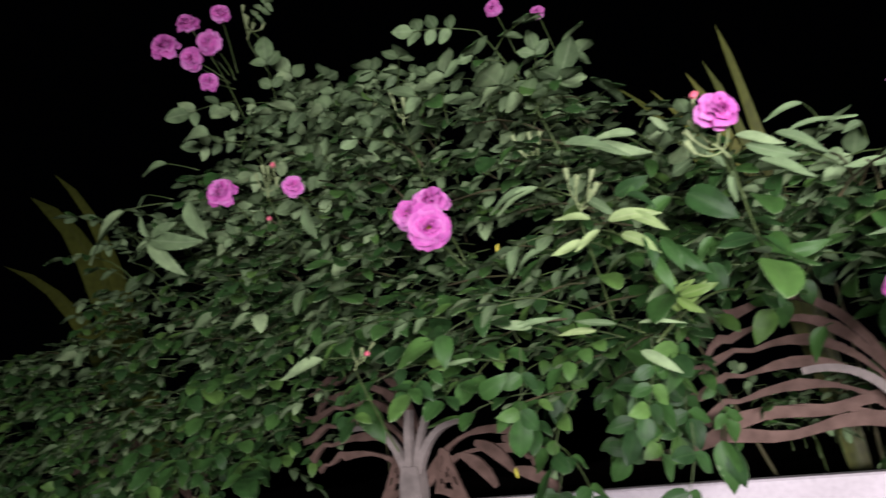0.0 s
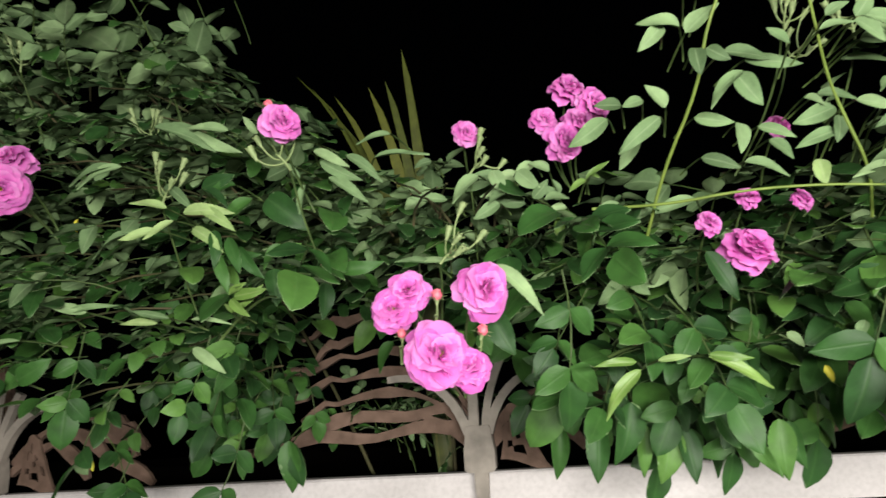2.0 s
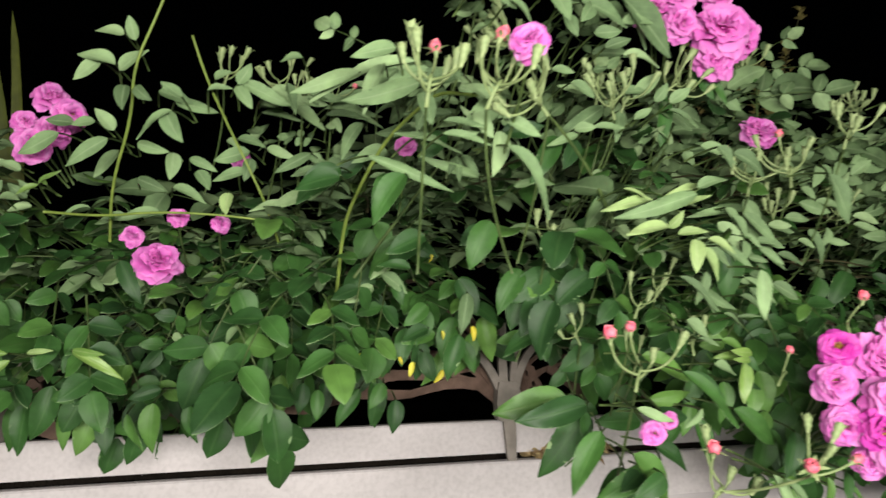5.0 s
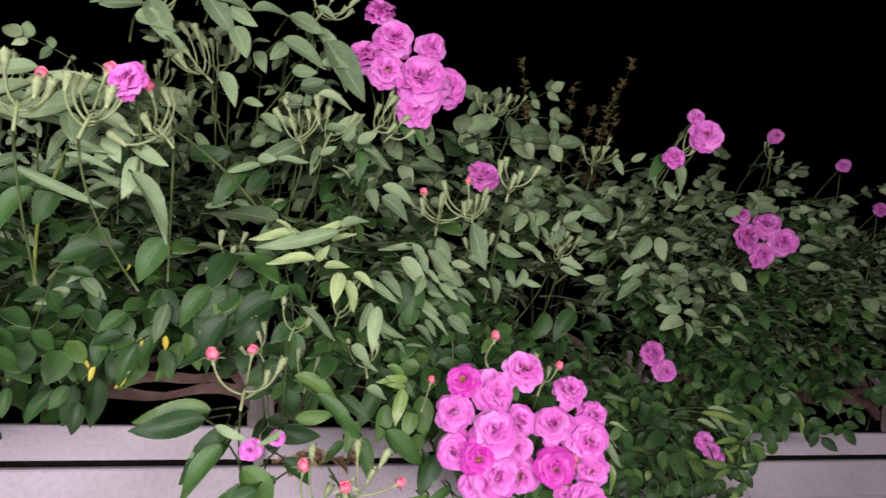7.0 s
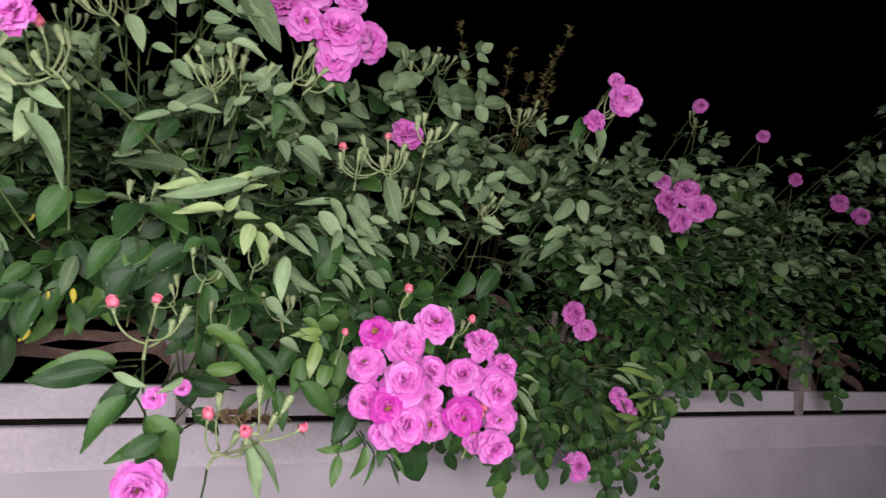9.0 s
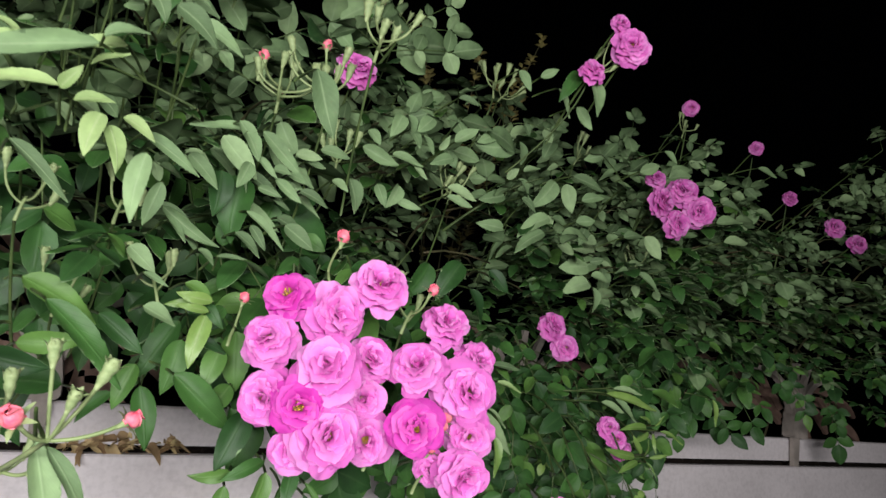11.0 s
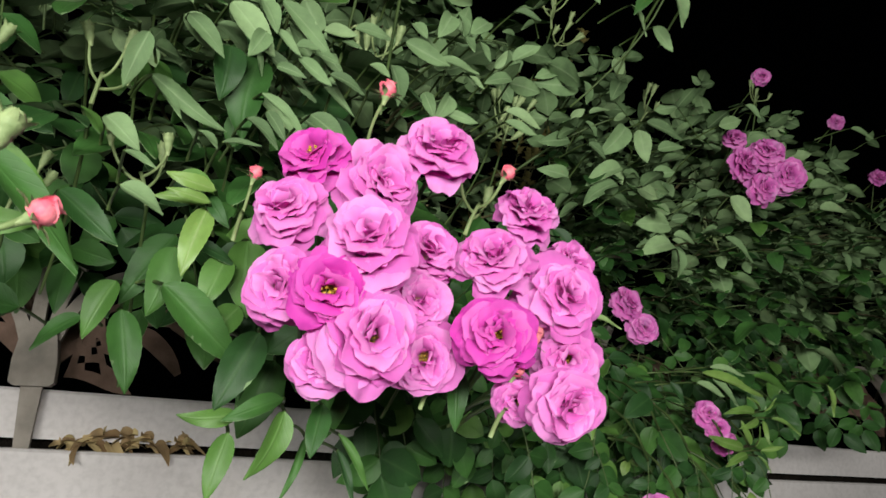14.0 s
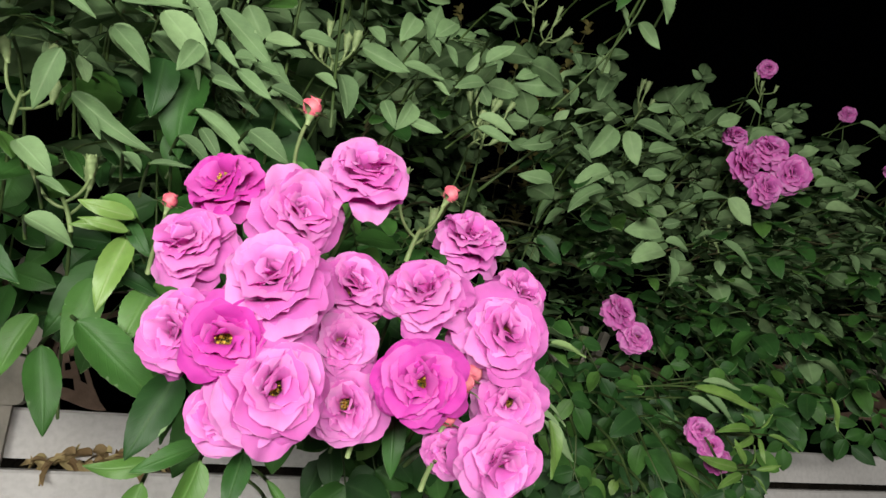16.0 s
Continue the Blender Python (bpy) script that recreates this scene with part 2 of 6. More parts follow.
# ---- leaves ----
def leaflet(length, width, fold, droop, rows, r, teeth=0.0, pointed=1.0, twist=0.0, slots=(0, 1)):
    """One leaflet from its foot at the origin along +y: an upper sheet and an underside, folded along the midrib."""
    b = Bag()
    for side in (0, 1):
        start = len(b.v)
        for i in range(rows + 1):
            t = i / rows
            w = width * 0.5 * 2.7 * t ** 0.6 * (1 - t) ** (0.88 * pointed) if 0 < t < 1 else width * 0.012
            for j in (-2, -1, 0, 1, 2):
                x = w * j / 2
                if abs(j) == 2 and teeth and 0 < i < rows:
                    x *= 1 + teeth * (1 if i % 2 else -1)
                y = length * t + (0.02 * length * (1 if i % 2 else -1) * teeth * 3 if abs(j) == 2 else 0)
                z = abs(x) * fold - droop * length * t * t + 0.035 * length * math.sin(5 * t + r.random() * 0.5) * (abs(j) == 2)
                ang = twist * t
                b.v.append(Vector((x * math.cos(ang) - z * math.sin(ang), y * (1 - 0.2 * droop * t), x * math.sin(ang) + z * math.cos(ang) - 0.0005 * side)))
                b.uv.append((0.5 + 0.25 * j, t))
        for i in range(rows):
            for j in range(4):
                q = start + i * 5 + j
                b.f.append((q, q + 1, q + 6, q + 5) if side == 0 else (q, q + 5, q + 6, q + 1))
                b.m.append(slots[side])
    return b


def compound(r, pairs, size, rows, teeth, slack):
    """A rose leaf: a rachis with paired leaflets and one at its tip. Slots: upper, underside, stem."""
    b = Bag()
    reach = size * (1.1 + 0.55 * pairs)
    curve = bezier(Vector((0, 0, 0)), Vector((0, reach * 0.55, reach * 0.10)), Vector((r.uniform(-0.1, 0.1) * reach, reach, -reach * slack)), 5)
    b.add(tube(curve, [0.0011, 0.001, 0.0009, 0.0008, 0.0006], 4, 2))
    spots = []
    for k in range(pairs):
        t = 0.38 + 0.5 * k / max(1, pairs - 1) if pairs > 1 else 0.6
        spots += [(t, -1, 0.78 + 0.16 * k / pairs), (t + 0.02, 1, 0.78 + 0.16 * k / pairs)]
    spots.append((1.0, 0, 1.08))
    for t, way, k in spots:
        p = curve[0] * (1 - t) ** 2 + Vector((0, reach * 0.55, reach * 0.10)) * 2 * t * (1 - t) + curve[-1] * t * t
        turn = -way * radians(r.uniform(52, 74)) if way else radians(r.uniform(-12, 12))
        piece = leaflet(size * k * r.uniform(0.9, 1.1), size * k * r.uniform(0.54, 0.70), r.uniform(0.04, 0.26), r.uniform(0.05, 0.35), rows, r, teeth, r.uniform(0.85, 1.15), r.uniform(-0.3, 0.3))
        m = Matrix.Translation(p) @ Euler((radians(r.uniform(-18, 12)) - slack * 0.6, radians(r.uniform(-14, 14)), turn)).to_matrix().to_4x4()
        b.add(piece, m)
    return b


GREEN = [LEAF_TOP, LEAF_UNDER, STEM]
YOUNG = [YOUNG_TOP, YOUNG_UNDER, STEM]
lrng = random.Random(5)
NEAR_BAGS = [compound(lrng, lrng.choice((2, 2, 3)), 0.045 * lrng.uniform(0.85, 1.2), 8, 0.015, lrng.uniform(0.05, 0.3)) for _ in range(16)]
FAR_BAGS = [compound(lrng, lrng.choice((2, 2, 3)), 0.043 * lrng.uniform(0.85, 1.15), 5, 0.0, lrng.uniform(0.05, 0.3)) for _ in range(12)]
NEAR_LEAVES = [b.mesh("leaf", GREEN) for b in NEAR_BAGS]
YOUNG_LEAVES = [compound(lrng, lrng.choice((1, 2, 2)), 0.030 * lrng.uniform(0.8, 1.2), 8, 0.06, lrng.uniform(0.0, 0.3)).mesh("young_leaf", YOUNG) for _ in range(6)]

# ---- flowers and buds ----
def petal(length, width, cup, curl, r, n=7):
    """A broad petal from its claw at the origin along +y, cupped upwards, its rim rolled back and waved; two faces deep."""
    b = Bag()
    phase, notch, lean = r.uniform(0, 6), r.uniform(0.0, 0.07), r.uniform(-0.12, 0.12)
    for side in (0, 1):
        start = len(b.v)
        for i in range(n + 1):
            t = i / n
            w = width * 0.5 * (0.16 + 0.84 * math.sqrt(max(0, 1 - ((t - 0.70) / 0.70) ** 2)))
            for j in range(-4, 5):
                q = j / 4
                x = w * q * (1 - 0.10 * t * t * q * q) + lean * length * t * t
                y = length * t * (1 - 0.26 * q * q * t) - notch * length * max(0, 1 - abs(q) * 2.5) * t ** 6
                wave = 0.07 * t ** 2.5 * math.sin(phase + 4.4 * q) + 0.04 * t ** 4 * math.sin(2.3 * phase + 8 * q)
                z = length * (cup * (0.42 * q * q * t + 0.42 * math.sin(t * math.pi * 0.8)) - curl * max(0, t - 0.66) ** 2 * 4.5 * (0.6 + 0.5 * q * q) + wave)
                b.v.append(Vector((x, y, z - 0.0003 * side)))
                b.uv.append((q * 0.5 + 0.5, t))
        for i in range(n):
            for j in range(8):
                k = start + i * 9 + j
                b.f.append((k, k + 1, k + 10, k + 9) if side == 0 else (k, k + 9, k + 10, k + 1))
                b.m.append(0)
    return b


prng = random.Random(3)
PETALS = {ring: [petal(l, w, c, u, prng) for _ in range(6)] for ring, l, w, c, u in (("outer", 0.0245, 0.0310, 0.34, 0.30), ("middle", 0.0215, 0.0280, 0.46, 0.24), ("inner", 0.0180, 0.0225, 0.56, 0.20), ("heart", 0.0135, 0.0165, 0.62, 0.15))}
PETAL_MESH = {(ring, deep): [p.mesh("petal", [PETAL_DEEP if deep else PETAL]) for p in pieces] for ring, pieces in PETALS.items() for deep in (False, True)}


def petal_poses(r, open_=1.0):
    """Poses of a double rose's petals about the flower's axis +z: rings that close up into a dome."""
    out = []
    for ring, count, tilt, z, rad, wild in (("outer", 5, -6, 0.0, 0.0015, 14), ("outer", 6, 14, 0.0015, 0.0018, 15), ("middle", 7, 27, 0.0032, 0.0028, 18), ("middle", 7, 40, 0.0048, 0.0034, 20), ("inner", 7, 51, 0.006, 0.004, 24), ("inner", 6, 60, 0.007, 0.0042, 28), ("heart", 6, 68, 0.0075, 0.0042, 34)):
        turn = r.uniform(0, 360)
        for k in range(count):
            a = turn + 360 * k / count + r.uniform(-wild, wild)
            up = min(86, tilt / open_ + r.uniform(-wild, wild) * 0.55)
            m = pose(0, 0, z, 0, 0, a) @ pose(0, rad, 0, up, r.uniform(-wild, wild) * 0.8, r.uniform(-wild, wild) * 0.7) @ Matrix.Diagonal((r.uniform(0.75, 1.12), r.uniform(0.84, 1.14), 1, 1))
            out.append((ring, r.randrange(6), m))
    return out


def calyx(size):
    b = Bag()
    b.add(tube([Vector((0, 0, -0.008)) * size, Vector((0, 0, -0.005)) * size, Vector((0, 0, -0.0015)) * size, Vector((0, 0, 0.001)) * size], [0.0012 * size, 0.0028 * size, 0.0036 * size, 0.0018 * size], 8))
    for k in range(5):
        l = leaflet(0.013 * size, 0.005 * size, 0.2, 0.4, 3, prng, slots=(0, 0))
        b.add(l, pose(0, 0, -0.001 * size, 0, 0, 72 * k) @ pose(0, 0.002 * size, 0, -20, 0, 0))
    return b


def stamen_bag():
    b = Bag()
    for k in range(26):
        a, q = k * 2.4, 0.0058 * math.sqrt((k + 1) / 26)
        foot, tip = Vector((0.3 * q * math.cos(a), 0.3 * q * math.sin(a), 0.003)), Vector((q * math.cos(a), q * math.sin(a), 0.0105 - 0.3 * q))
        b.add(tube([foot, tip], [0.0002, 0.0003], 3))
        b.add(tube([tip, tip + Vector((0, 0, 0.0009))], [0.0007, 0.0005], 4))
    return b


STAMENS = stamen_bag().mesh("stamen_tuft", [STAMEN])
CALYX = calyx(1.0).mesh("calyx", [SEPAL])
FLOWERS = []
for k in range(5):
    whole = Bag()
    for ring, i, m in petal_poses(prng, prng.uniform(0.85, 1.15)):
        whole.add(PETALS[ring][i], m)
    whole.add(calyx(1.0), None, 1)
    whole.add(stamen_bag(), None, 2)
    FLOWERS.append(whole.mesh("rose_flower", [PETAL, SEPAL, STAMEN]))


def rose(bush, where, facing, size=1.0, fine=False, open_=1.0, label="", deep=False):
    """A double rose whose axis points along facing; fine: petal by petal."""
    m = axes(where, facing.cross(Vector((0.31, 0.2, 0.9))), facing) @ pose(0, 0, 0, 0, 0, rng.uniform(0, 360)) @ Matrix.Scale(size, 4)
    if not fine:
        ob = under(new("rose_flower", rng.choice(FLOWERS)), bush, m)
        if label:
            tagged(ob, label)
        return ob
    ob = under(new("rose_flower", CALYX), bush, m)
    tagged(ob, label or ("open double magenta rose with yellow stamens" if deep else "open double pink rose with crowded petals"))
    for ring, i, q in petal_poses(rng, open_ * (0.92 if deep else 1.0)):
        if deep and (ring == "heart" or (ring == "inner" and q.translation.z > 0.0075)):
            continue
        under(new("petal", PETAL_MESH[ring, deep][i]), ob, m @ q)
    under(tagged(new("stamen_tuft", STAMENS), "yellow stamens"), ob, m @ Matrix.Scale(1.5 if deep else 1.0, 4))
    return ob


def bud_bag(kind):
    """A bud along +z with its foot at the origin. Slots: stem, sepal, colour."""
    b = Bag()
    if kind == "green":
        rr, ll = (0.0016, 0.0030, 0.0034, 0.0030, 0.0040, 0.0042, 0.0034, 0.0018), (0, 0.0020, 0.0042, 0.0056, 0.0080, 0.0100, 0.0122, 0.0140)
    elif kind == "coral":
        rr, ll = (0.0014, 0.0046, 0.0062, 0.0064, 0.0054, 0.0036, 0.0012), (0.002, 0.0038, 0.0065, 0.0090, 0.0115, 0.0132, 0.0140)
    else:
        rr, ll = (0.0016, 0.0056, 0.0076, 0.0078, 0.0066, 0.0046, 0.0016), (0.002, 0.0040, 0.0075, 0.0105, 0.0135, 0.0155, 0.0165)
    b.add(tube([Vector((0, 0, z)) for z in ll], rr, 10, 1 if kind == "green" else 2))
    b.add(tube([Vector((0, 0, -0.004)), Vector((0, 0, 0)), Vector((0, 0, 0.0025)), Vector((0, 0, 0.0045))], [0.0013, 0.0022, 0.0033, 0.0030], 8, 1))
    if kind != "green":
        for k in range(4 if kind == "fat" else 3):
            b.add(petal(0.0125, 0.0125, 0.9, 0.1, prng, 4), pose(0, 0, 0.0035, 0, 0, 120 * k + 20) @ pose(0, 0.0056 if kind == "coral" else 0.0068, 0, 92, 0, 0), 2)
    for k in range(5):
        if kind == "green":
            l = leaflet(0.0068, 0.0034, 0.25, 0.2 + 0.2 * (k % 2), 4, prng, slots=(1, 1))
            b.add(l, pose(0, 0, 0.0078, 0, 0, 72 * k) @ pose(0, 0.0032, 0, 86, 0, 0))
        else:
            l = leaflet(0.010, 0.0042, 0.2, 0.5 + 0.4 * (k % 2), 4, prng, slots=(1, 1))
            b.add(l, pose(0, 0, 0.0030, 0, 0, 72 * k) @ pose(0, 0.0036, 0, 66 if k % 2 else 40, 0, 0))
    return b


BUD_BAGS = {k: bud_bag(k) for k in ("green", "coral", "fat")}
BUD_MATS = [STEM, SEPAL, BUDRED]
BUD_MESH = {k: b.mesh(k + "_bud", BUD_MATS) for k, b in BUD_BAGS.items()}


BUD_LABEL = {"green": "closed green rosebud", "coral": "coral-pink rosebud", "fat": "swollen coral rosebud opening"}


def bud_fork(bush, foot, stem, buds, size):
    """A flower stalk along stem, and from it a pedicel to every bud: (kind, start, bend, end, way). The stalk is one part, every bud a part under it."""
    stalk = Bag()
    stalk.add(tube(stem, [0.0019 * size - 0.0004 * size * k / len(stem) for k in range(len(stem))], 6))
    for kind, start, bend, end, way in buds:
        stalk.add(tube(bezier(start, bend, end, 8), [0.0013 * size] * 7 + [0.0016 * size], 6))
    stalk.v = [v - foot for v in stalk.v]
    base = under(new("flower_stalk", stalk.mesh("flower_stalk", [PEDICEL])), bush, Matrix.Translation(foot))
    for kind, start, bend, end, way in buds:
        m = axes(end, way.cross(Vector((0.7, 0.2, 0.1))), way) @ pose(0, 0, 0, 0, 0, rng.uniform(0, 90)) @ Matrix.Scale(size * rng.uniform(0.95, 1.2) * (1.0 if kind == "green" else 0.85), 4)
        under(tagged(new("bud", BUD_MESH[kind]), BUD_LABEL[kind]), base, m)
    return base


def bud_spray(bush, foot, ahead, kinds, size=1.0, spread=0.5):
    """A candelabrum of buds: the pedicels leave the stalk sideways and turn up."""
    length = 0.043 * size
    lean = ahead.normalized()
    rise = (lean + UP * 0.5).normalized()
    stem = bezier(foot, foot + lean * length * 0.3 + UP * 0.004, foot + lean * length * 0.62, 6)
    buds = []
    for k, kind in enumerate(kinds):
        side = lean.orthogonal().normalized()
        side.rotate(Matrix.Rotation(2.4 * k + rng.uniform(-0.4, 0.4), 3, lean))
        start = stem[2 + k % 4]
        wide = spread * rng.uniform(0.55, 1.15) * length
        end = start + side * wide * 0.85 + rise * length * rng.uniform(0.3, 0.85)
        buds.append((kind, start, start + side * wide * 0.66 + rise * length * 0.10, end, rise + side * 0.25 + Vector((rng.gauss(0, 0.12), 0, rng.gauss(0, 0.12)))))
    return bud_fork(bush, foot, stem, buds, size)


# ---- setting: ground, two white courses with a slot between them, soil, night behind ----
def box(bag, a, b_, slot=0, chamfer=0.004, fall=(0.0, 0.0)):
    """A long box from corner a to corner b_ with its long edges taken off; fall: how its foot and its top climb along x."""
    (x0, y0, z0), (x1, y1, z1) = a, b_
    c = chamfer
    ring = [(y0, z0), (y1, z0), (y1, z1 - c), (y1 - c, z1), (y0 + c, z1), (y0, z1 - c)]
    n = len(bag.v)
    steps = max(1, int((x1 - x0) / 0.12))
    for i in range(steps + 1):
        x = x0 + (x1 - x0) * i / steps
        for y, z in ring:
            w = 0.0012 * noise.noise(Vector((x * 5, y * 9, z * 9)))
            bag.v.append(Vector((x, y + w, z + w + x * fall[z > (z0 + z1) / 2])))
            bag.uv.append((x, z))
    for i in range(steps):
        for k in range(6):
            p, q = n + i * 6 + k, n + i * 6 + (k + 1) % 6
            bag.f.append((p, p + 6, q + 6, q))
            bag.m.append(slot)
    bag.f.append(tuple(n + k for k in range(6)))
    bag.f.append(tuple(len(bag.v) - 1 - k for k in range(6)))
    bag.m += [slot, slot]
    return bag


def setting(name, bag, mats, label, category, smooth=False):
    ob = new(name, bag.mesh(name, mats, smooth))
    ob.matrix_basis = FRAME
    WORLD[ob.name] = FRAME.copy()
    return tagged(ob, label, category, kind="structure")


ground = Bag()
for i in range(41):
    for j in range(41):
        x, y = (i - 20) / 20, (j - 20) / 20
        ground.v.append(Vector((x * abs(x) * 400, y * abs(y) * 400, 0.02 * noise.noise(Vector((i * 0.9, j * 0.9, 0))))))
        ground.uv.append((x, y))
for i in range(40):
    for j in range(40):
        ground.f.append((i * 41 + j, i * 41 + j + 41, i * 41 + j + 42, i * 41 + j + 1))
        ground.m.append(0)
setting("ground", ground, [GROUND], "dark paved ground along the planter wall", "ground", True)
TOP_BACK, TOP_FRONT, FOOT_FRONT = 0.872, 0.808, 0.738
setting("wall_back_course", box(Bag(), (-4, 0, TOP_FRONT + 0.010), (6, 0.028, TOP_BACK), 0, 0.003, (0.0045, 0.0)), [WALL], "white painted upper course of a planter wall", "wall")
setting("wall_front_course", box(Bag(), (-4, -0.024, FOOT_FRONT), (6, 0.003, TOP_FRONT), 0, 0.003, (0.0, 0.0045)), [WALL], "white painted lower course of a planter wall", "wall")
# near-black sheet added behind the slot so that it reads as shade
setting("wall_core", box(Bag(), (-4, 0.034, 0.0), (6, 0.10, 0.845), 0, 0.003), [SOIL_AND_SLOT_SHADE], "near-black backing added behind the wall slot for its shade", "wall")
setting("wall_base", box(Bag(), (-4, -0.014, 0.0), (6, 0.02, FOOT_FRONT), 0, 0.003), [PLASTER], "stained grey plaster base of the planter wall", "wall")
soil = Bag()
for i in range(81):
    for j in range(21):
        x, y = -4 + i * 0.125, 0.03 + j * 0.12
        soil.v.append(Vector((x, y, 0.74 + 0.05 * noise.noise(Vector((x * 2, y * 3, 0))))))
        soil.uv.append((x, y))
for i in range(80):
    for j in range(20):
        soil.f.append((i * 21 + j, i * 21 + j + 21, i * 21 + j + 22, i * 21 + j + 1))
        soil.m.append(0)
setting("soil_bed", soil, [SOIL_AND_SLOT_SHADE], "dark soil of the raised bed behind the wall", "soil", True)


# ---- fence ----
def bar(points, width, thick, slot=0):
    """A flat bar along points in the plane of the fence."""
    b = Bag()
    for i, p in enumerate(points):
        ahead = (points[min(i + 1, len(points) - 1)] - points[max(i - 1, 0)]).normalized()
        side = Vector((ahead.z, 0, -ahead.x))
        w = width[i] if isinstance(width, (list, tuple)) else width
        for q, y in ((-1, -thick), (1, -thick), (1, thick), (-1, thick)):
            b.v.append(p + side * q * w / 2 + Vector((0, y / 2, 0)))
            b.uv.append((q, i))
    for i in range(len(points) - 1):
        for k in range(4):
            b.f.append((i * 4 + k, i * 4 + (k + 1) % 4, i * 4 + 4 + (k + 1) % 4, i * 4 + 4 + k))
            b.m.append(slot)
    b.f += [(3, 2, 1, 0), tuple(len(b.v) - 4 + k for k in range(4))]
    b.m += [slot, slot]
    return b


V = lambda x, z, y=0.0: Vector((x, y, z))
def branch(side, k, reach):
    """A wavy arc that leaves the post sideways, rises and levels off; k counts upwards."""
    r = random.Random(40 + 7 * k + side)
    foot, rise = 0.030 + 0.014 * k, 0.055 + 0.017 * k
    pts = bezier(V(side * 0.012, foot, 0.03 + 0.006 * k), V(side * 0.07, foot + rise * 1.35, 0.04 + 0.006 * k), V(side * 0.19, foot + rise, 0.05), 10)
    end = pts[-1]
    pts += [end + Vector((side * (reach - 0.19) * q, 0, -0.03 * q * q + 0.006 * math.sin(9 * q + 2 * k))) for q in (0.2, 0.4, 0.6, 0.8, 1.0)]
    width = [r.uniform(0.009, 0.013) * (1 + 0.45 * math.sin(0.9 * i + k)) for i in range(len(pts))]
    return bar(pts, width, 0.010)


def low_branch(foot, height, reach, k):
    """A thick wavy bar that runs level from the post towards the next one."""
    r = random.Random(90 + k)
    pts = [V(-0.014, foot, 0.030), V(-0.026, foot + (height - foot) * 0.7, 0.034)]
    n = int(reach / 0.03)
    pts += [V(-0.04 - reach * i / n, height + 0.006 * math.sin(1.1 * i + 2 * k) - 0.020 * (i / n) ** 2, 0.036 + 0.004 * k) for i in range(n + 1)]
    width = [0.014 + 0.006 * r.random() + 0.004 * math.sin(0.8 * i + k) for i in range(len(pts))]
    width[-1] = 0.005
    return bar(pts, width, 0.010)


def fan_plate(side, reach=0.075, drop=0.078):
    """A flat cast plate that widens downwards beside the post, pierced by openings."""
    holes = {(1, 2), (2, 1), (2, 4), (3, 3), (4, 1), (4, 5), (5, 3), (5, 2)}
    rows, cols, b = 7, 7, Bag()
    for y in (0.027, 0.033):
        for i in range(rows + 1):
            u = i / rows
            for j in range(cols + 1):
                v = j / cols
                x = 0.026 + 0.014 * (1 - u) + (0.020 + (reach - 0.020) * u ** 1.4) * v
                z = 0.090 - drop * u - 0.012 * v * u + 0.004 * math.sin(7 * u + 5 * v)
                b.v.append(V(side * x, z, y))
                b.uv.append((u, v))
    at_, back = lambda i, j: i * (cols + 1) + j, (rows + 1) * (cols + 1)
    solid = {(i, j) for i in range(rows) for j in range(cols)} - holes
    for i, j in sorted(solid):
        a, c, d, e = at_(i, j), at_(i, j + 1), at_(i + 1, j + 1), at_(i + 1, j)
        b.f += [(a, c, d, e), (a + back, e + back, d + back, c + back)]
        for (p, q), (ni, nj) in (((a, c), (i - 1, j)), ((c, d), (i, j + 1)), ((d, e), (i + 1, j)), ((e, a), (i, j - 1))):
            if (ni, nj) not in solid:
                b.f.append((q, p, p + back, q + back))
    b.m += [0] * len(b.f)
    return b


POST_PARTS = {
    "leg": [(bar([V(0, -0.066), V(0, 0.012)], [0.015, 0.022], 0.010), IRON)],
    "collar": [(bar([V(0, 0.002), V(0, 0.006), V(0, 0.030), V(0, 0.055), V(0, 0.066)], [0.034, 0.044, 0.044, 0.037, 0.032], 0.03), IRON)],
    "upright": [(bar([V(-0.006, 0.060), V(-0.005, 0.10), V(-0.004, 0.13), V(-0.002, 0.15), V(0.0, 0.165)], [0.015, 0.014, 0.013, 0.012, 0.010], 0.014), IRON),
                (bar(bezier(V(0.010, 0.060), V(0.014, 0.11), V(0.040, 0.16), 6), 0.011, 0.012), IRON)],
    "curved_branch": [(bar(bezier(V(-0.014, 0.055), V(-0.045, 0.150), V(-0.13, 0.138), 12), [0.014 - 0.0004 * i for i in range(12)], 0.014), IRON),
                      (bar(bezier(V(0.014, 0.055), V(0.04, 0.145), V(0.12, 0.140), 12), [0.014 - 0.0004 * i for i in range(12)], 0.014), IRON)],
    "tall_branch": [(branch(-1, k, 0.26 + 0.02 * (k * 5 % 4)), RUST) for k in (4, 5)],
    "wavy_branch": [(branch(-1, k, 0.26 + 0.02 * (k * 5 % 4)), RUST) for k in range(4)] + [(branch(1, k, 0.22), RUST) for k in range(2)],
    "low_branch": [(low_branch(0.040, 0.062, 0.36, 0), RUST), (low_branch(0.060, 0.090, 0.24, 1), RUST)],
    "scroll": [(bar(bezier(V(a, b, 0.032), V((a + c) / 2 + 0.01, (b + d) / 2 + 0.012, 0.032), V(c, d, 0.032), 7), [0.010, 0.017, 0.022, 0.022, 0.020, 0.015, 0.008], 0.008), RUST)
               for a, b, c, d in ((0.085, 0.080, 0.150, 0.024), (0.115, 0.100, 0.185, 0.050), (0.185, 0.052, 0.265, 0.018), (0.170, 0.105, 0.250, 0.072))],
    "plate": [(fan_plate(1), RUST), (fan_plate(-1), RUST)],
}
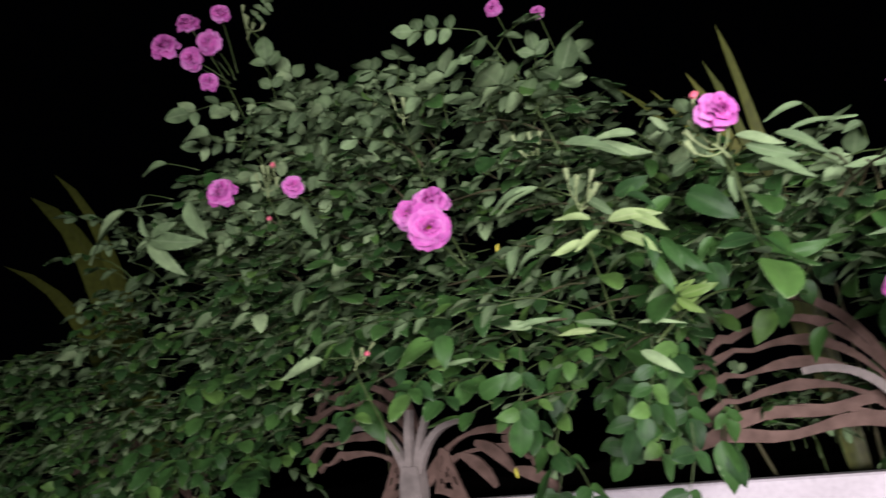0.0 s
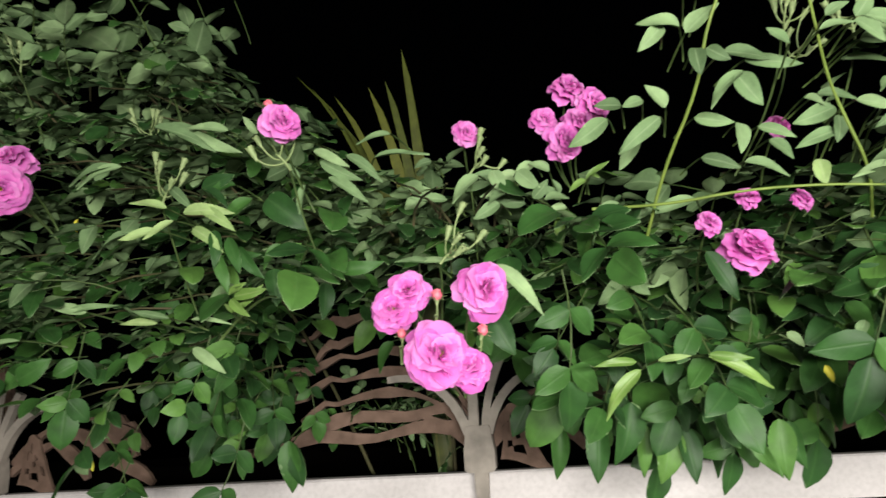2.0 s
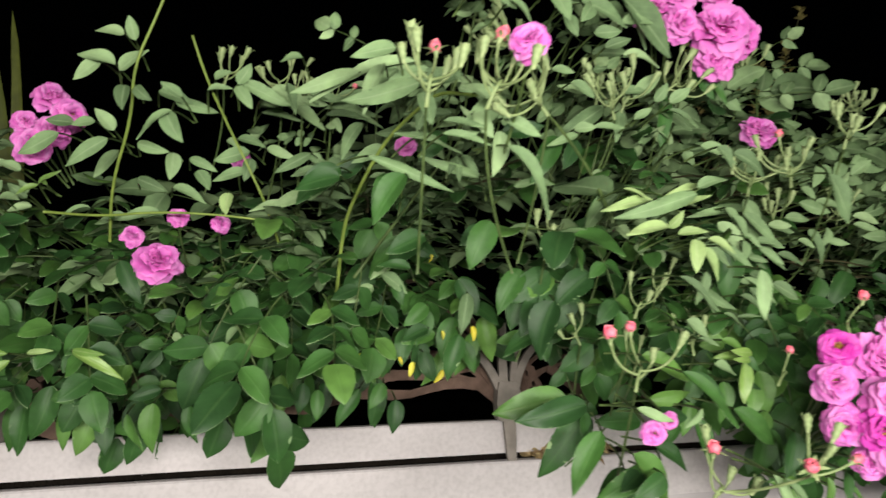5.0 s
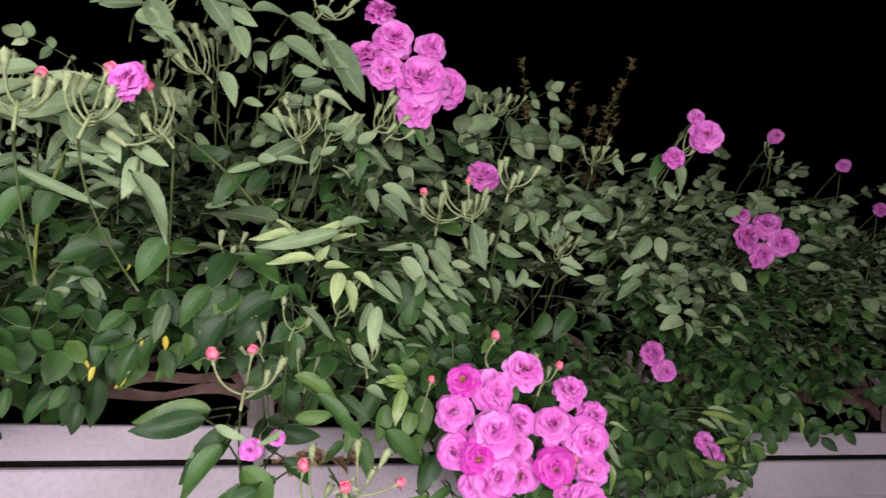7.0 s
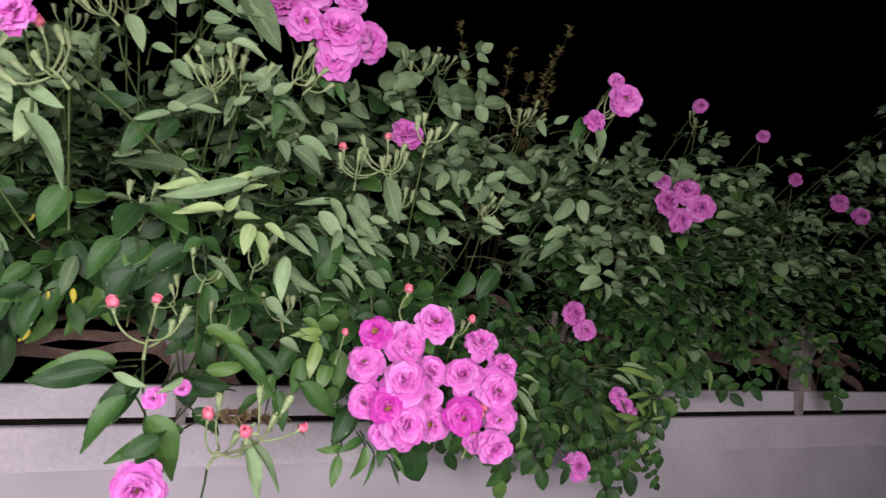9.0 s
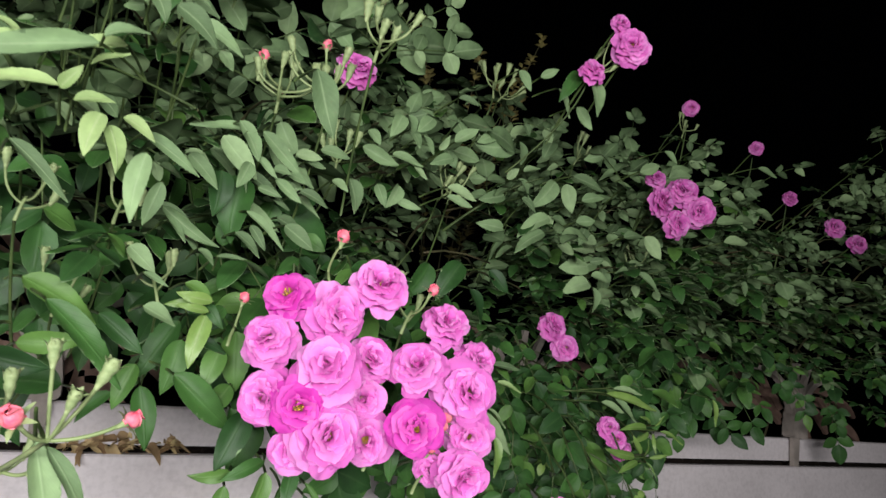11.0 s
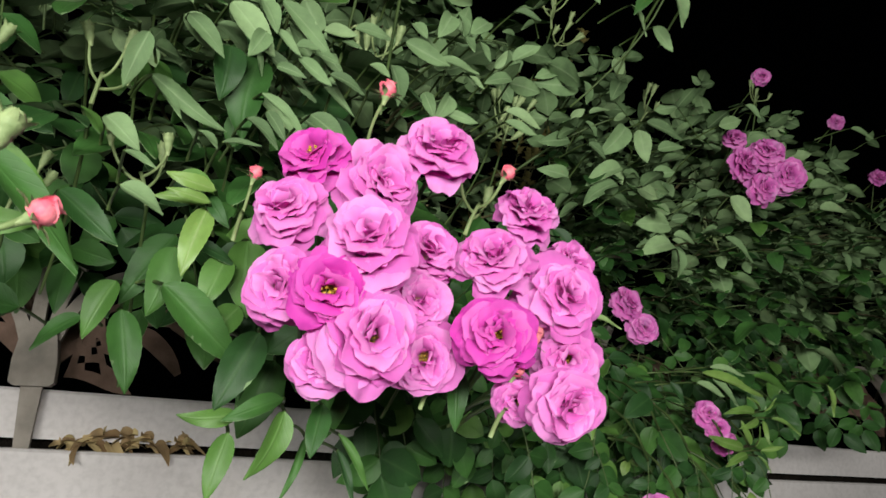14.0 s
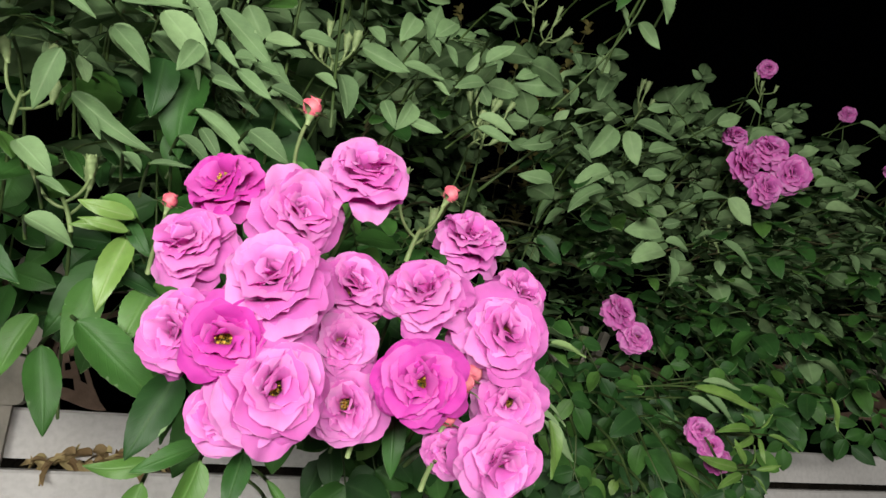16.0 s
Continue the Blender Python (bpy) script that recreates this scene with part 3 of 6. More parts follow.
POST_MESH = [(k, b.mesh(k, [m], False)) for k, pieces in POST_PARTS.items() for b, m in pieces]
for s, lean in ((-2.42, 3), (-1.60, 3), (-0.81, 0), (-0.008, -2), (0.72, 2), (1.44, 4), (2.2, 0), (3.0, 0)):
    m = place(s, 0.012, TOP_BACK) @ pose(0, 0, 0, 0, lean, 0)
    post = thing("fence_post", m, "weathered iron fence post with curved rusty branches", "fence post", "posts of the railing")
    for k, me in POST_MESH:
        if (k != "low_branch" or s > -1) and (k != "tall_branch" or s < 0.5) and (k != "plate" or s < -1 or me is not POST_MESH[-1][1]):
            under(new(k, me), post, m)

# ---- rose bushes: canes that arch out over the wall, with leaves along them ----
def top_of(s):
    return float(np.interp(s, [-3.2, -2.8, -2.45, -2.2, -2.0, -1.78, -1.4, -1.2, -1.08, -0.96, -0.84, -0.65, -0.52, -0.4, -0.25, 0.0, 0.12, 0.3, 0.45, 0.62, 0.75, 0.9, 1.1, 1.3, 1.6, 2.2, 3.5],
                           [1.27, 1.32, 1.38, 1.41, 1.52, 1.66, 1.62, 1.56, 1.40, 1.31, 1.25, 1.20, 1.19, 1.21, 1.26, 1.37, 1.35, 1.37, 1.37, 1.37, 1.36, 1.36, 1.37, 1.40, 1.47, 1.56, 1.58]))


def bulge(s):
    return float(np.interp(s, [-3.2, -2.0, -1.3, -1.0, -0.8, -0.6, -0.45, -0.25, -0.1, 0.1, 0.25, 0.4, 0.7, 1.0, 1.5, 2.5, 3.5],
                           [0.2, 0.25, 0.33, 0.38, 0.40, 0.32, 0.33, 0.42, 0.46, 0.46, 0.40, 0.30, 0.23, 0.18, 0.12, 0.08, 0.08]))


def low_of(s):
    return 0.085 + float(np.interp(s, [-3.2, -1.9, -1.8, -1.4, -1.33, -1.08, -1.02, -0.72, -0.66, -0.6, -0.38, -0.3, -0.2, -0.16, -0.03, 0.0, 0.12, 0.18, 0.27, 0.45, 0.80, 0.92, 1.5, 3.5],
                                   [0.76, 0.80, 0.98, 1.0, 0.86, 0.85, 1.02, 1.03, 0.93, 0.89, 0.92, 0.935, 0.945, 0.95, 0.93, 0.905, 0.90, 0.90, 0.87, 0.76, 0.745, 0.86, 0.88, 0.89]))


CENTRES = [-2.6, -1.75, -0.9, -0.3, 0.25, 0.9, 1.75, 2.7]
bushes = [thing("rose_bush", place(s, -0.15, 0.72), "leafy climbing rose bush arching over the white wall", "rose bush", "rose bushes along the wall") for s in CENTRES]
rest = [Bag() for _ in CENTRES]
count = [0] * len(CENTRES)
HEADS = []


def nearest(s):
    return min(range(len(CENTRES)), key=lambda i: abs(CENTRES[i] - s))


# camera positions whose sight lines to the flowers and gaps are kept free of leaves
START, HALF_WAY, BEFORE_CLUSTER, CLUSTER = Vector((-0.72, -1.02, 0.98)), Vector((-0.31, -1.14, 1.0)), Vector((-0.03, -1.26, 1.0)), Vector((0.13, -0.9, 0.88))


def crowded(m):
    """Whether a leaf at m would hide a flower head, a leaf that stands out or a gap from the camera positions: such
    leaves are left out to fit the view.
    """
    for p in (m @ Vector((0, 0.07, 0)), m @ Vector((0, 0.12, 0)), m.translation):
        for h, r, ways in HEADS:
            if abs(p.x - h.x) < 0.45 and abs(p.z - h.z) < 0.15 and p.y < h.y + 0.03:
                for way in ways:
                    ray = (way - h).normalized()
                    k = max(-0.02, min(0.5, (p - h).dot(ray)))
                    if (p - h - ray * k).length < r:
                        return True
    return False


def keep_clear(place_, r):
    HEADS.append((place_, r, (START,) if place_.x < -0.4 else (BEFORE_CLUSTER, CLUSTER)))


def cane(bush, pts, radii, name="cane", material=None, sides=5):
    foot = pts[0].copy()
    me = tube([p - foot for p in pts], radii, sides).mesh(name, [material or CANE])
    return under(new(name, me), bushes[bush], Matrix.Translation(foot))


def set_leaf(bush, m, near):
    near_leaf, far_leaf = rng.choice(NEAR_LEAVES), rng.choice(FAR_BAGS)
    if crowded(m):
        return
    if near and count[bush] < 270:
        count[bush] += 1
        under(new("leaf", near_leaf), bushes[bush], m)
    else:
        rest[bush].add(far_leaf, m)


def size_of(s):
    """How large the leaves grow along the wall."""
    return float(np.interp(s, [-3.0, -1.1, -0.75, 0.2, 0.42, 3.0], [0.90, 0.94, 1.14, 1.12, 0.84, 0.76]))


def leaf_pose(p, outward, size, side=None):
    """A leaf at p. Above the height of a hand it lies flat and rises outward, lower down it hangs before the bush; its
    face is turned to fit the camera's view.
    """
    height = p.z + rng.gauss(0, 0.06) + 0.07 * min(1, max(0, (p.x - 0.3) / 0.25))
    hang = min(1.0, max(0.0, (1.13 - height) / 0.13)) * (0.15 if p.x < -1.25 and height > 0.95 else (0.5 if p.x < -1.25 else 1.0))
    lift = min(1.0, max(0.0, (height - (1.34 if p.x < -0.95 else 1.13)) / 0.15))
    camera_side = (Vector((0.0, -1.1, 0)) - Vector((p.x, p.y, 0))).normalized() if outward.y < 0 else outward
    side = rng.gauss(0, 0.8) if side is None else side
    ahead = outward * rng.uniform(0.4, 1.0) * (1 - 0.55 * hang) + ALONG * side * (1 - 0.35 * hang) + UP * (lift * rng.uniform(-0.1, 0.55) - hang * rng.uniform(0.5, 1.2) + rng.gauss(0, 0.12))
    loose = 0.21 + 0.09 * max(lift, 1 - min(1, abs(height - 1.1) / 0.05)) - 0.04 * hang
    rise = 0.7 if -0.7 < p.x < 0.6 else (0.22 if p.x < -0.95 else 0.35)
    face = UP * (1.0 - 0.6 * hang - 0.25 * lift) + camera_side * (hang * 1.25 - lift * rise) + Vector((rng.gauss(0, loose), rng.gauss(0, loose), rng.gauss(0, 0.18)))
    return axes(p, ahead.normalized(), face) @ Matrix.Scale(size * size_of(p.x), 4)


def arch(s, f, near, back=False):
    bush = nearest(s)
    high, low, out = top_of(s), low_of(s), bulge(s)
    z = low + 0.05 + (high - low - 0.05) * f
    profile = 1.0 - 0.55 * max(0, f - 0.5) / 0.5 - 0.5 * max(0, 0.35 - f)
    d = out * profile * rng.uniform(0.8, 1.02)
    if back:
        d -= rng.uniform(0.1, 0.28)
    foot = at(s * 0.8 + CENTRES[bush] * 0.2 + rng.gauss(0, 0.1), rng.uniform(-0.40, -0.15), 0.74)
    tip = at(s, d, z)
    crest = at(s * 0.7 + CENTRES[bush] * 0.3 + rng.gauss(0, 0.05), d * 0.25 - 0.08, max(z + 0.08, 0.98) + rng.uniform(0, 0.08))
    crest.z = min(crest.z, high + 0.03)
    pts = bezier(foot, crest, tip, 14)
    first = 0 if rng.random() < 0.02 else 10
    cane(bush, pts[first:], [0.0038 - 0.0026 * i / 13 for i in range(first, 14)])
    for i in range(8, 14) if not back else range(6, 14):
        p = pts[i] + Vector((rng.gauss(0, 0.014), rng.gauss(0, 0.014), rng.gauss(0, 0.014)))
        outward = OUT if p.y < 0.12 else -OUT
        set_leaf(bush, leaf_pose(p, outward, rng.uniform(0.78, 1.15)), near and i > 9)


def grow(s0, s1, step, rise, near, back=False):
    s = s0
    while s < s1:
        n = max(3, int((top_of(s) - low_of(s)) / rise))
        for k in range(n):
            arch(s + rng.uniform(0, step), (k + rng.random()) / n, near, back)
        s += step


def depth_at(s, z):
    f = (z - low_of(s)) / (top_of(s) - low_of(s))
    return bulge(s) * (1.0 - 0.55 * max(0, f - 0.5) / 0.5 - 0.5 * max(0, 0.35 - f))


def curtain(s0, s1, step, rise, near, inset=0.01, most=1.16):
    """The leaves that hang before the bush like shingles."""
    s = s0
    while s < s1:
        z = low_of(s) + 0.015
        while z < min(most, top_of(s)):
            q = s + rng.uniform(-0.5, 0.5) * step
            p = at(q, depth_at(q, z) + rng.gauss(-inset, 0.025), z + rng.uniform(-0.5, 0.5) * rise)
            m = leaf_pose(p, OUT, rng.uniform(0.72, 1.08), rng.gauss(0, 0.5))
            set_leaf(nearest(q), m, near)
            z += rise
        s += step


def canopy(s0, s1, z0, z1, y0, y1, count_, size):
    """Leaves that rise outward over the path, so that their pale undersides show."""
    for _ in range(count_):
        p = Vector((rng.uniform(s0, s1), rng.uniform(y0, y1), rng.uniform(z0, z1)))
        ahead = OUT * rng.uniform(0.2, 0.8) + UP * rng.uniform(-0.2, 0.55) + ALONG * rng.gauss(0, 0.8)
        face = UP * 0.85 - OUT * rng.uniform(0.15, 0.75) + Vector((rng.gauss(0, 0.3), 0, rng.gauss(0, 0.2)))
        m = axes(p, ahead.normalized(), face) @ Matrix.Scale(size * rng.uniform(0.8, 1.15), 4)
        leaf = rng.choice(NEAR_LEAVES)
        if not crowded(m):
            i = nearest(p.x)
            under(new("leaf", leaf), bushes[i], m)
            cane(i, bezier(p + Vector((0, 0.10, -0.06)), p + Vector((0, 0.05, 0.0)), p, 5), [0.0013] * 5, "stalk", STEM)

# ---- flower heads, placed along the wall: (s, y, z, size) ----
GREAT_LEFT = [(0.175, -0.560, 0.986, 0.73), (0.164, -0.565, 0.954, 0.77), (0.206, -0.565, 0.976, 0.90), (0.200, -0.590, 0.937, 0.90), (0.239, -0.560, 0.945, 0.75), (0.165, -0.570, 0.915, 0.76),
              (0.181, -0.592, 0.912, 0.74), (0.235, -0.565, 0.917, 0.66), (0.202, -0.588, 0.894, 0.95), (0.185, -0.572, 0.882, 0.62), (0.241, -0.565, 0.890, 0.72), (0.238, -0.570, 0.999, 0.82)]
GREAT_RIGHT = [(0.299, -0.560, 0.977, 0.74), (0.272, -0.575, 0.942, 0.83), (0.311, -0.580, 0.928, 0.90), (0.330, -0.560, 0.952, 0.64), (0.267, -0.592, 0.901, 0.80), (0.320, -0.575, 0.897, 0.70), (0.301, -0.600, 0.871, 0.78), (0.287, -0.580, 0.872, 0.50)]
HIGH_CLUSTER = [(0.077, -0.460, 1.437, 0.81), (0.097, -0.460, 1.404, 0.95), (0.062, -0.460, 1.376, 0.84), (0.086, -0.475, 1.356, 0.84), (0.130, -0.480, 1.344, 1.29), (0.126, -0.475, 1.312, 0.90), (0.146, -0.460, 1.403, 0.81), (0.169, -0.460, 1.353, 0.95)]
THREE = [(-0.830, -0.440, 1.058, 0.76), (-0.816, -0.435, 1.074, 0.72), (-0.752, -0.440, 1.070, 0.96), (-0.790, -0.465, 1.015, 1.04), (-0.765, -0.455, 1.005, 0.66)]
PURPLE = [(-0.651, -0.270, 1.317, 0.80), (-0.680, -0.265, 1.288, 0.60), (-0.626, -0.275, 1.293, 0.83), (-0.662, -0.285, 1.250, 0.82), (-0.642, -0.280, 1.270, 0.75)]
PAIR = [(-1.311, -0.330, 1.286, 0.95), (-1.310, -0.345, 1.250, 1.15), (-1.350, -0.325, 1.285, 0.80)]
FAR_CLUSTER = [(0.854, -0.200, 1.303, 0.64), (0.858, -0.205, 1.260, 1.0), (0.904, -0.210, 1.284, 1.05), (0.933, -0.215, 1.256, 1.08), (0.888, -0.210, 1.227, 0.95)]
UPPER_LEFT = [(-2.001, -0.200, 1.880, 1.15), (-1.927, -0.200, 1.905, 0.95), (-1.826, -0.200, 1.886, 0.80), (-1.860, -0.200, 1.830, 1.0), (-1.929, -0.190, 1.827, 0.92), (-1.868, -0.200, 1.744, 0.72)]
SINGLE = [(-0.935, -0.424, 1.252, 0.72), (-0.769, -0.295, 1.271, 0.60), (-0.503, -0.335, 1.099, 0.97), (-0.531, -0.330, 1.133, 0.48), (-0.486, -0.310, 1.160, 0.47), (-0.437, -0.314, 1.151, 0.46),
          (-1.736, -0.300, 1.436, 0.95), (-1.575, -0.300, 1.400, 0.64), (-1.343, 0.100, 1.834, 0.67), (-1.257, 0.120, 1.795, 0.56)]
LONE = [(-0.163, -0.690, 1.219, 0.60), (-0.222, -0.400, 1.228, 0.50), (-0.424, -0.250, 1.252, 0.55), (0.265, -0.350, 1.271, 0.92), (0.568, -0.460, 1.344, 0.90), (0.535, -0.430, 1.317, 0.62), (0.553, -0.460, 1.372, 0.45)]
DISTANT = [(1.069, -0.070, 1.533, 0.66), (1.261, -0.070, 1.488, 0.60), (1.367, -0.070, 1.395, 0.62), (1.517, -0.070, 1.352, 0.9), (1.596, -0.070, 1.325, 0.82), (0.665, -0.180, 1.029, 0.91), (0.689, -0.185, 1.000, 0.82)]
HANGING = [(0.683, -0.300, 0.892, 0.60), (0.694, -0.305, 0.877, 0.50), (0.705, -0.300, 0.864, 0.55), (0.572, -0.350, 0.790, 0.81), (-0.047, -0.620, 0.848, 0.83), (-0.041, -0.600, 0.921, 0.40), (-0.018, -0.585, 0.928, 0.30)]
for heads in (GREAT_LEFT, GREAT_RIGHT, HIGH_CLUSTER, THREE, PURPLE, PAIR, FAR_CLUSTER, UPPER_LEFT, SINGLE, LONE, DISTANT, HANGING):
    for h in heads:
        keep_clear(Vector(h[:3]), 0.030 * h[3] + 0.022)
# gaps cut in the leaves to fit the camera's view
SIGHT_GAPS = [(-1.60, 0.0, 0.915, 0.06), (-1.655, 0.0, 0.945, 0.045), (-1.54, 0.0, 0.945, 0.045), (-1.70, 0.0, 0.915, 0.04), (-0.90, 0.0, 0.96, 0.05), (-0.95, 0.0, 0.99, 0.035), (-0.82, 0.0, 0.91, 0.045), (-0.765, -0.30, 0.945, 0.035), (-0.740, -0.26, 0.955, 0.04), (-0.800, -0.36, 1.145, 0.035), (-0.328, -0.02, 0.912, 0.022), (-0.256, -0.02, 0.909, 0.03), (-0.182, -0.02, 0.910, 0.035), (-0.12, 0.0, 0.91, 0.03), (-0.06, 0.0, 0.902, 0.02), (-0.87, -0.22, 1.37, 0.08), (-0.82, -0.24, 1.36, 0.07), (-0.81, -0.30, 1.34, 0.06), (-0.78, -0.33, 1.31, 0.06), (0.09, 0.0, 0.85, 0.05), (0.15, 0.0, 0.85, 0.05),
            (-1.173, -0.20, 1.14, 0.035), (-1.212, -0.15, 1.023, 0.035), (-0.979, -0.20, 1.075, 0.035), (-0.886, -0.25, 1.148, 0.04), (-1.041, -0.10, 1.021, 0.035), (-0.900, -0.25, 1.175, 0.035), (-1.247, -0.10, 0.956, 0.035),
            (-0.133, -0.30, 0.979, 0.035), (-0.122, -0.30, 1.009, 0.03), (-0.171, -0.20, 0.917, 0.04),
            # leaves left out here in place of the great cluster's cast shade
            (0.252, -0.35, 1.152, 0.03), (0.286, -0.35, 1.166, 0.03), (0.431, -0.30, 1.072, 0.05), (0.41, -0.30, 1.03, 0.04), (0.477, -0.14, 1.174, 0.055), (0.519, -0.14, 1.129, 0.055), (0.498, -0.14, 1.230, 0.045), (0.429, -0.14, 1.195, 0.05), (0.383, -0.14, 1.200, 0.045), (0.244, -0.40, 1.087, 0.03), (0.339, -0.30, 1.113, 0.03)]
HEADS += [(Vector(h[:3]), h[3], (START,) if h[0] < -0.4 else ((HALF_WAY, BEFORE_CLUSTER) if h[0] < 0.07 else (CLUSTER,))) for h in SIGHT_GAPS]


def blooms(heads, middle, fine=False, label="", lean=0.6, open_=1.0, deep=()):
    """A head on its stalk for each place; the heads of a cluster turn away from its middle."""
    middle = Vector(middle)
    for k, (x, y, z, size) in enumerate(heads):
        p = Vector((x, y, z))
        i = nearest(x)
        away = p - middle
        facing = (OUT * 0.9 + UP * 0.22 + Vector((-0.25 if x > -0.4 else 0.55, 0, 0)) + away * 6 * lean + Vector((rng.gauss(0, 0.24), 0, rng.gauss(0, 0.22)))).normalized()
        root = middle.lerp(p, 0.25) - OUT * 0.07 - UP * 0.05
        cane(i, bezier(root, root.lerp(p, 0.5) + UP * 0.01 - facing * 0.02, p - facing * 0.008 * size, 6), [0.0014] * 6, "stalk", STEM)
        rose(bushes[i], p - facing * 0.004, facing, size * 1.08, fine, open_ * rng.uniform(0.88, 1.1), label, k in deep)


blooms(GREAT_LEFT, (0.205, -0.53, 0.94), True, deep=(0, 6))
blooms(GREAT_RIGHT, (0.30, -0.53, 0.92), True, deep=(4,))
blooms(HIGH_CLUSTER, (0.12, -0.44, 1.35), True)
blooms(THREE, (-0.79, -0.40, 1.04), True)
blooms(PURPLE, (-0.65, -0.25, 1.28))
blooms(PAIR, (-1.32, -0.30, 1.27))
blooms(FAR_CLUSTER, (0.89, -0.17, 1.26))
blooms(UPPER_LEFT, (-1.9, -0.17, 1.85))
for h in HANGING:
    blooms([h], (h[0] + 0.02, h[1] + 0.05, h[2] + 0.10), lean=0.1, label="pink rose hanging over the wall", open_=1.0 if h[3] > 0.55 else 0.5, deep=(0,) if h[2] > 0.92 else ())
for h in SINGLE + LONE + DISTANT:
    blooms([h], (h[0], h[1] + 0.03, h[2] - 0.02), lean=0.2, label="half-open pink rose" if h[3] < 0.5 else "", open_=0.6 if h[3] < 0.63 else 1.0)

# ---- single leaves that stand out: foot (s, y, z), way to the tip, breadth over length ----
def hero_leaves(rows, kind):
    mats = {"green": [LEAF_TOP, LEAF_UNDER], "lush": [LUSH_TOP, LEAF_UNDER], "pale": [LEAF_UNDER, LEAF_UNDER], "fresh": [YOUNG_TOP, YOUNG_UNDER], "young": [YOUNG_UNDER, YOUNG_UNDER]}[kind]
    for x, y, z, dx, dy, dz, breadth in rows:
        foot, way = Vector((x, y, z)), Vector((dx, dy, dz))
        i = nearest(x)
        count[i] += 1
        face = OUT + UP * 0.3 + Vector((rng.gauss(0, 0.25), 0, rng.gauss(0, 0.2)))
        m = axes(foot, way, face)
        me = leaflet(way.length * 1.05, way.length * min(0.56, breadth * 0.95), rng.uniform(0.15, 0.5), rng.uniform(0.08, 0.35), 22, rng, 0.018, 1.05, rng.uniform(-0.6, 0.6)).mesh("leaf", mats)
        under(tagged(new("leaf", me), {"green": "glossy dark green leaf", "lush": "bright green leaf", "pale": "leaf showing its pale underside", "fresh": "fresh yellow-green leaf", "young": "pale young leaf"}[kind]), bushes[i], m)
        cane(i, bezier(foot - way * 0.35 + Vector((0, 0.05, -0.005)), foot - way * 0.15 + Vector((0, 0.015, 0)), foot, 5), [0.0011] * 5, "stalk", STEM)
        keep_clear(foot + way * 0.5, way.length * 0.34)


hero_leaves([(-0.025, -0.5, 0.876, -0.028, -0.01, -0.057, 0.6),
             (0.033, -0.42, 0.91, -0.047, -0.01, 0.007, 0.6),
             (0.165, -0.42, 0.904, -0.015, -0.01, 0.043, 0.8),
             (0.188, -0.42, 0.893, -0.017, -0.01, -0.049, 0.6),
             (0.127, -0.45, 1.1, 0.001, -0.01, -0.038, 0.9),
             (-0.074, -0.46, 1.042, -0.031, -0.01, -0.051, 0.6),
             (-0.024, -0.44, 1.073, -0.045, -0.01, -0.03, 0.6),
             (-0.145, -0.48, 1.124, -0.025, -0.01, -0.045, 0.6),
             (0.042, -0.4, 0.997, -0.025, -0.01, -0.028, 0.6),
             (-0.299, -0.5, 1.164, -0.041, -0.01, -0.009, 0.7),
             (-0.249, -0.5, 1.167, -0.015, -0.01, -0.041, 0.75),
             (-0.211, -0.46, 1.112, -0.039, -0.01, -0.017, 0.7)], "green")
hero_leaves([(0.081, -0.5, 0.973, 0.024, 0, -0.01, 0.6),
             (0.082, -0.46, 1.061, 0.042, 0, -0.03, 0.3),
             (0.149, -0.42, 1.084, 0.04, 0, -0.023, 0.28),
             (0.185, -0.42, 1.074, 0.029, 0, -0.011, 0.6),
                          (0.116, -0.44, 1.121, 0.032, 0, -0.017, 0.6),
             (0.135, -0.46, 1.145, 0.023, 0, -0.023, 0.5),
             (0.173, -0.44, 1.16, 0.018, 0, -0.032, 0.5),
             (0.095, -0.46, 1.109, 0.025, 0, -0.017, 0.6)], "pale")
hero_leaves([(0.08, -0.5, 1.068, -0.008, 0, -0.034, 0.4),
                          (0.144, -0.45, 1.106, 0.046, 0, -0.026, 0.25),
             (-0.005, -0.5, 1.386, 0.051, 0, -0.061, 0.3)], "pale")
hero_leaves([(-0.008, -0.560, 1.130, -0.047, -0.015, -0.005, 0.25),
             (0.043, -0.560, 1.144, -0.039, -0.015, -0.011, 0.30),
             (0.008, -0.560, 1.105, -0.046, -0.015, -0.006, 0.30),
             (0.009, -0.560, 1.104, 0.009, -0.015, 0.010, 0.50),
             (0.035, -0.560, 1.092, -0.007, -0.015, -0.028, 0.50),
             (0.049, -0.560, 1.093, 0.019, -0.015, -0.010, 0.40),
             (0.041, -0.560, 1.085, 0.013, -0.015, -0.028, 0.40),
             (-0.034, -0.560, 1.141, 0.020, -0.015, -0.011, 0.25),
             (0.024, -0.560, 1.125, 0.020, -0.015, 0.009, 0.35),
             (0.018, -0.560, 1.098, 0.021, -0.015, 0.003, 0.40)], "young")
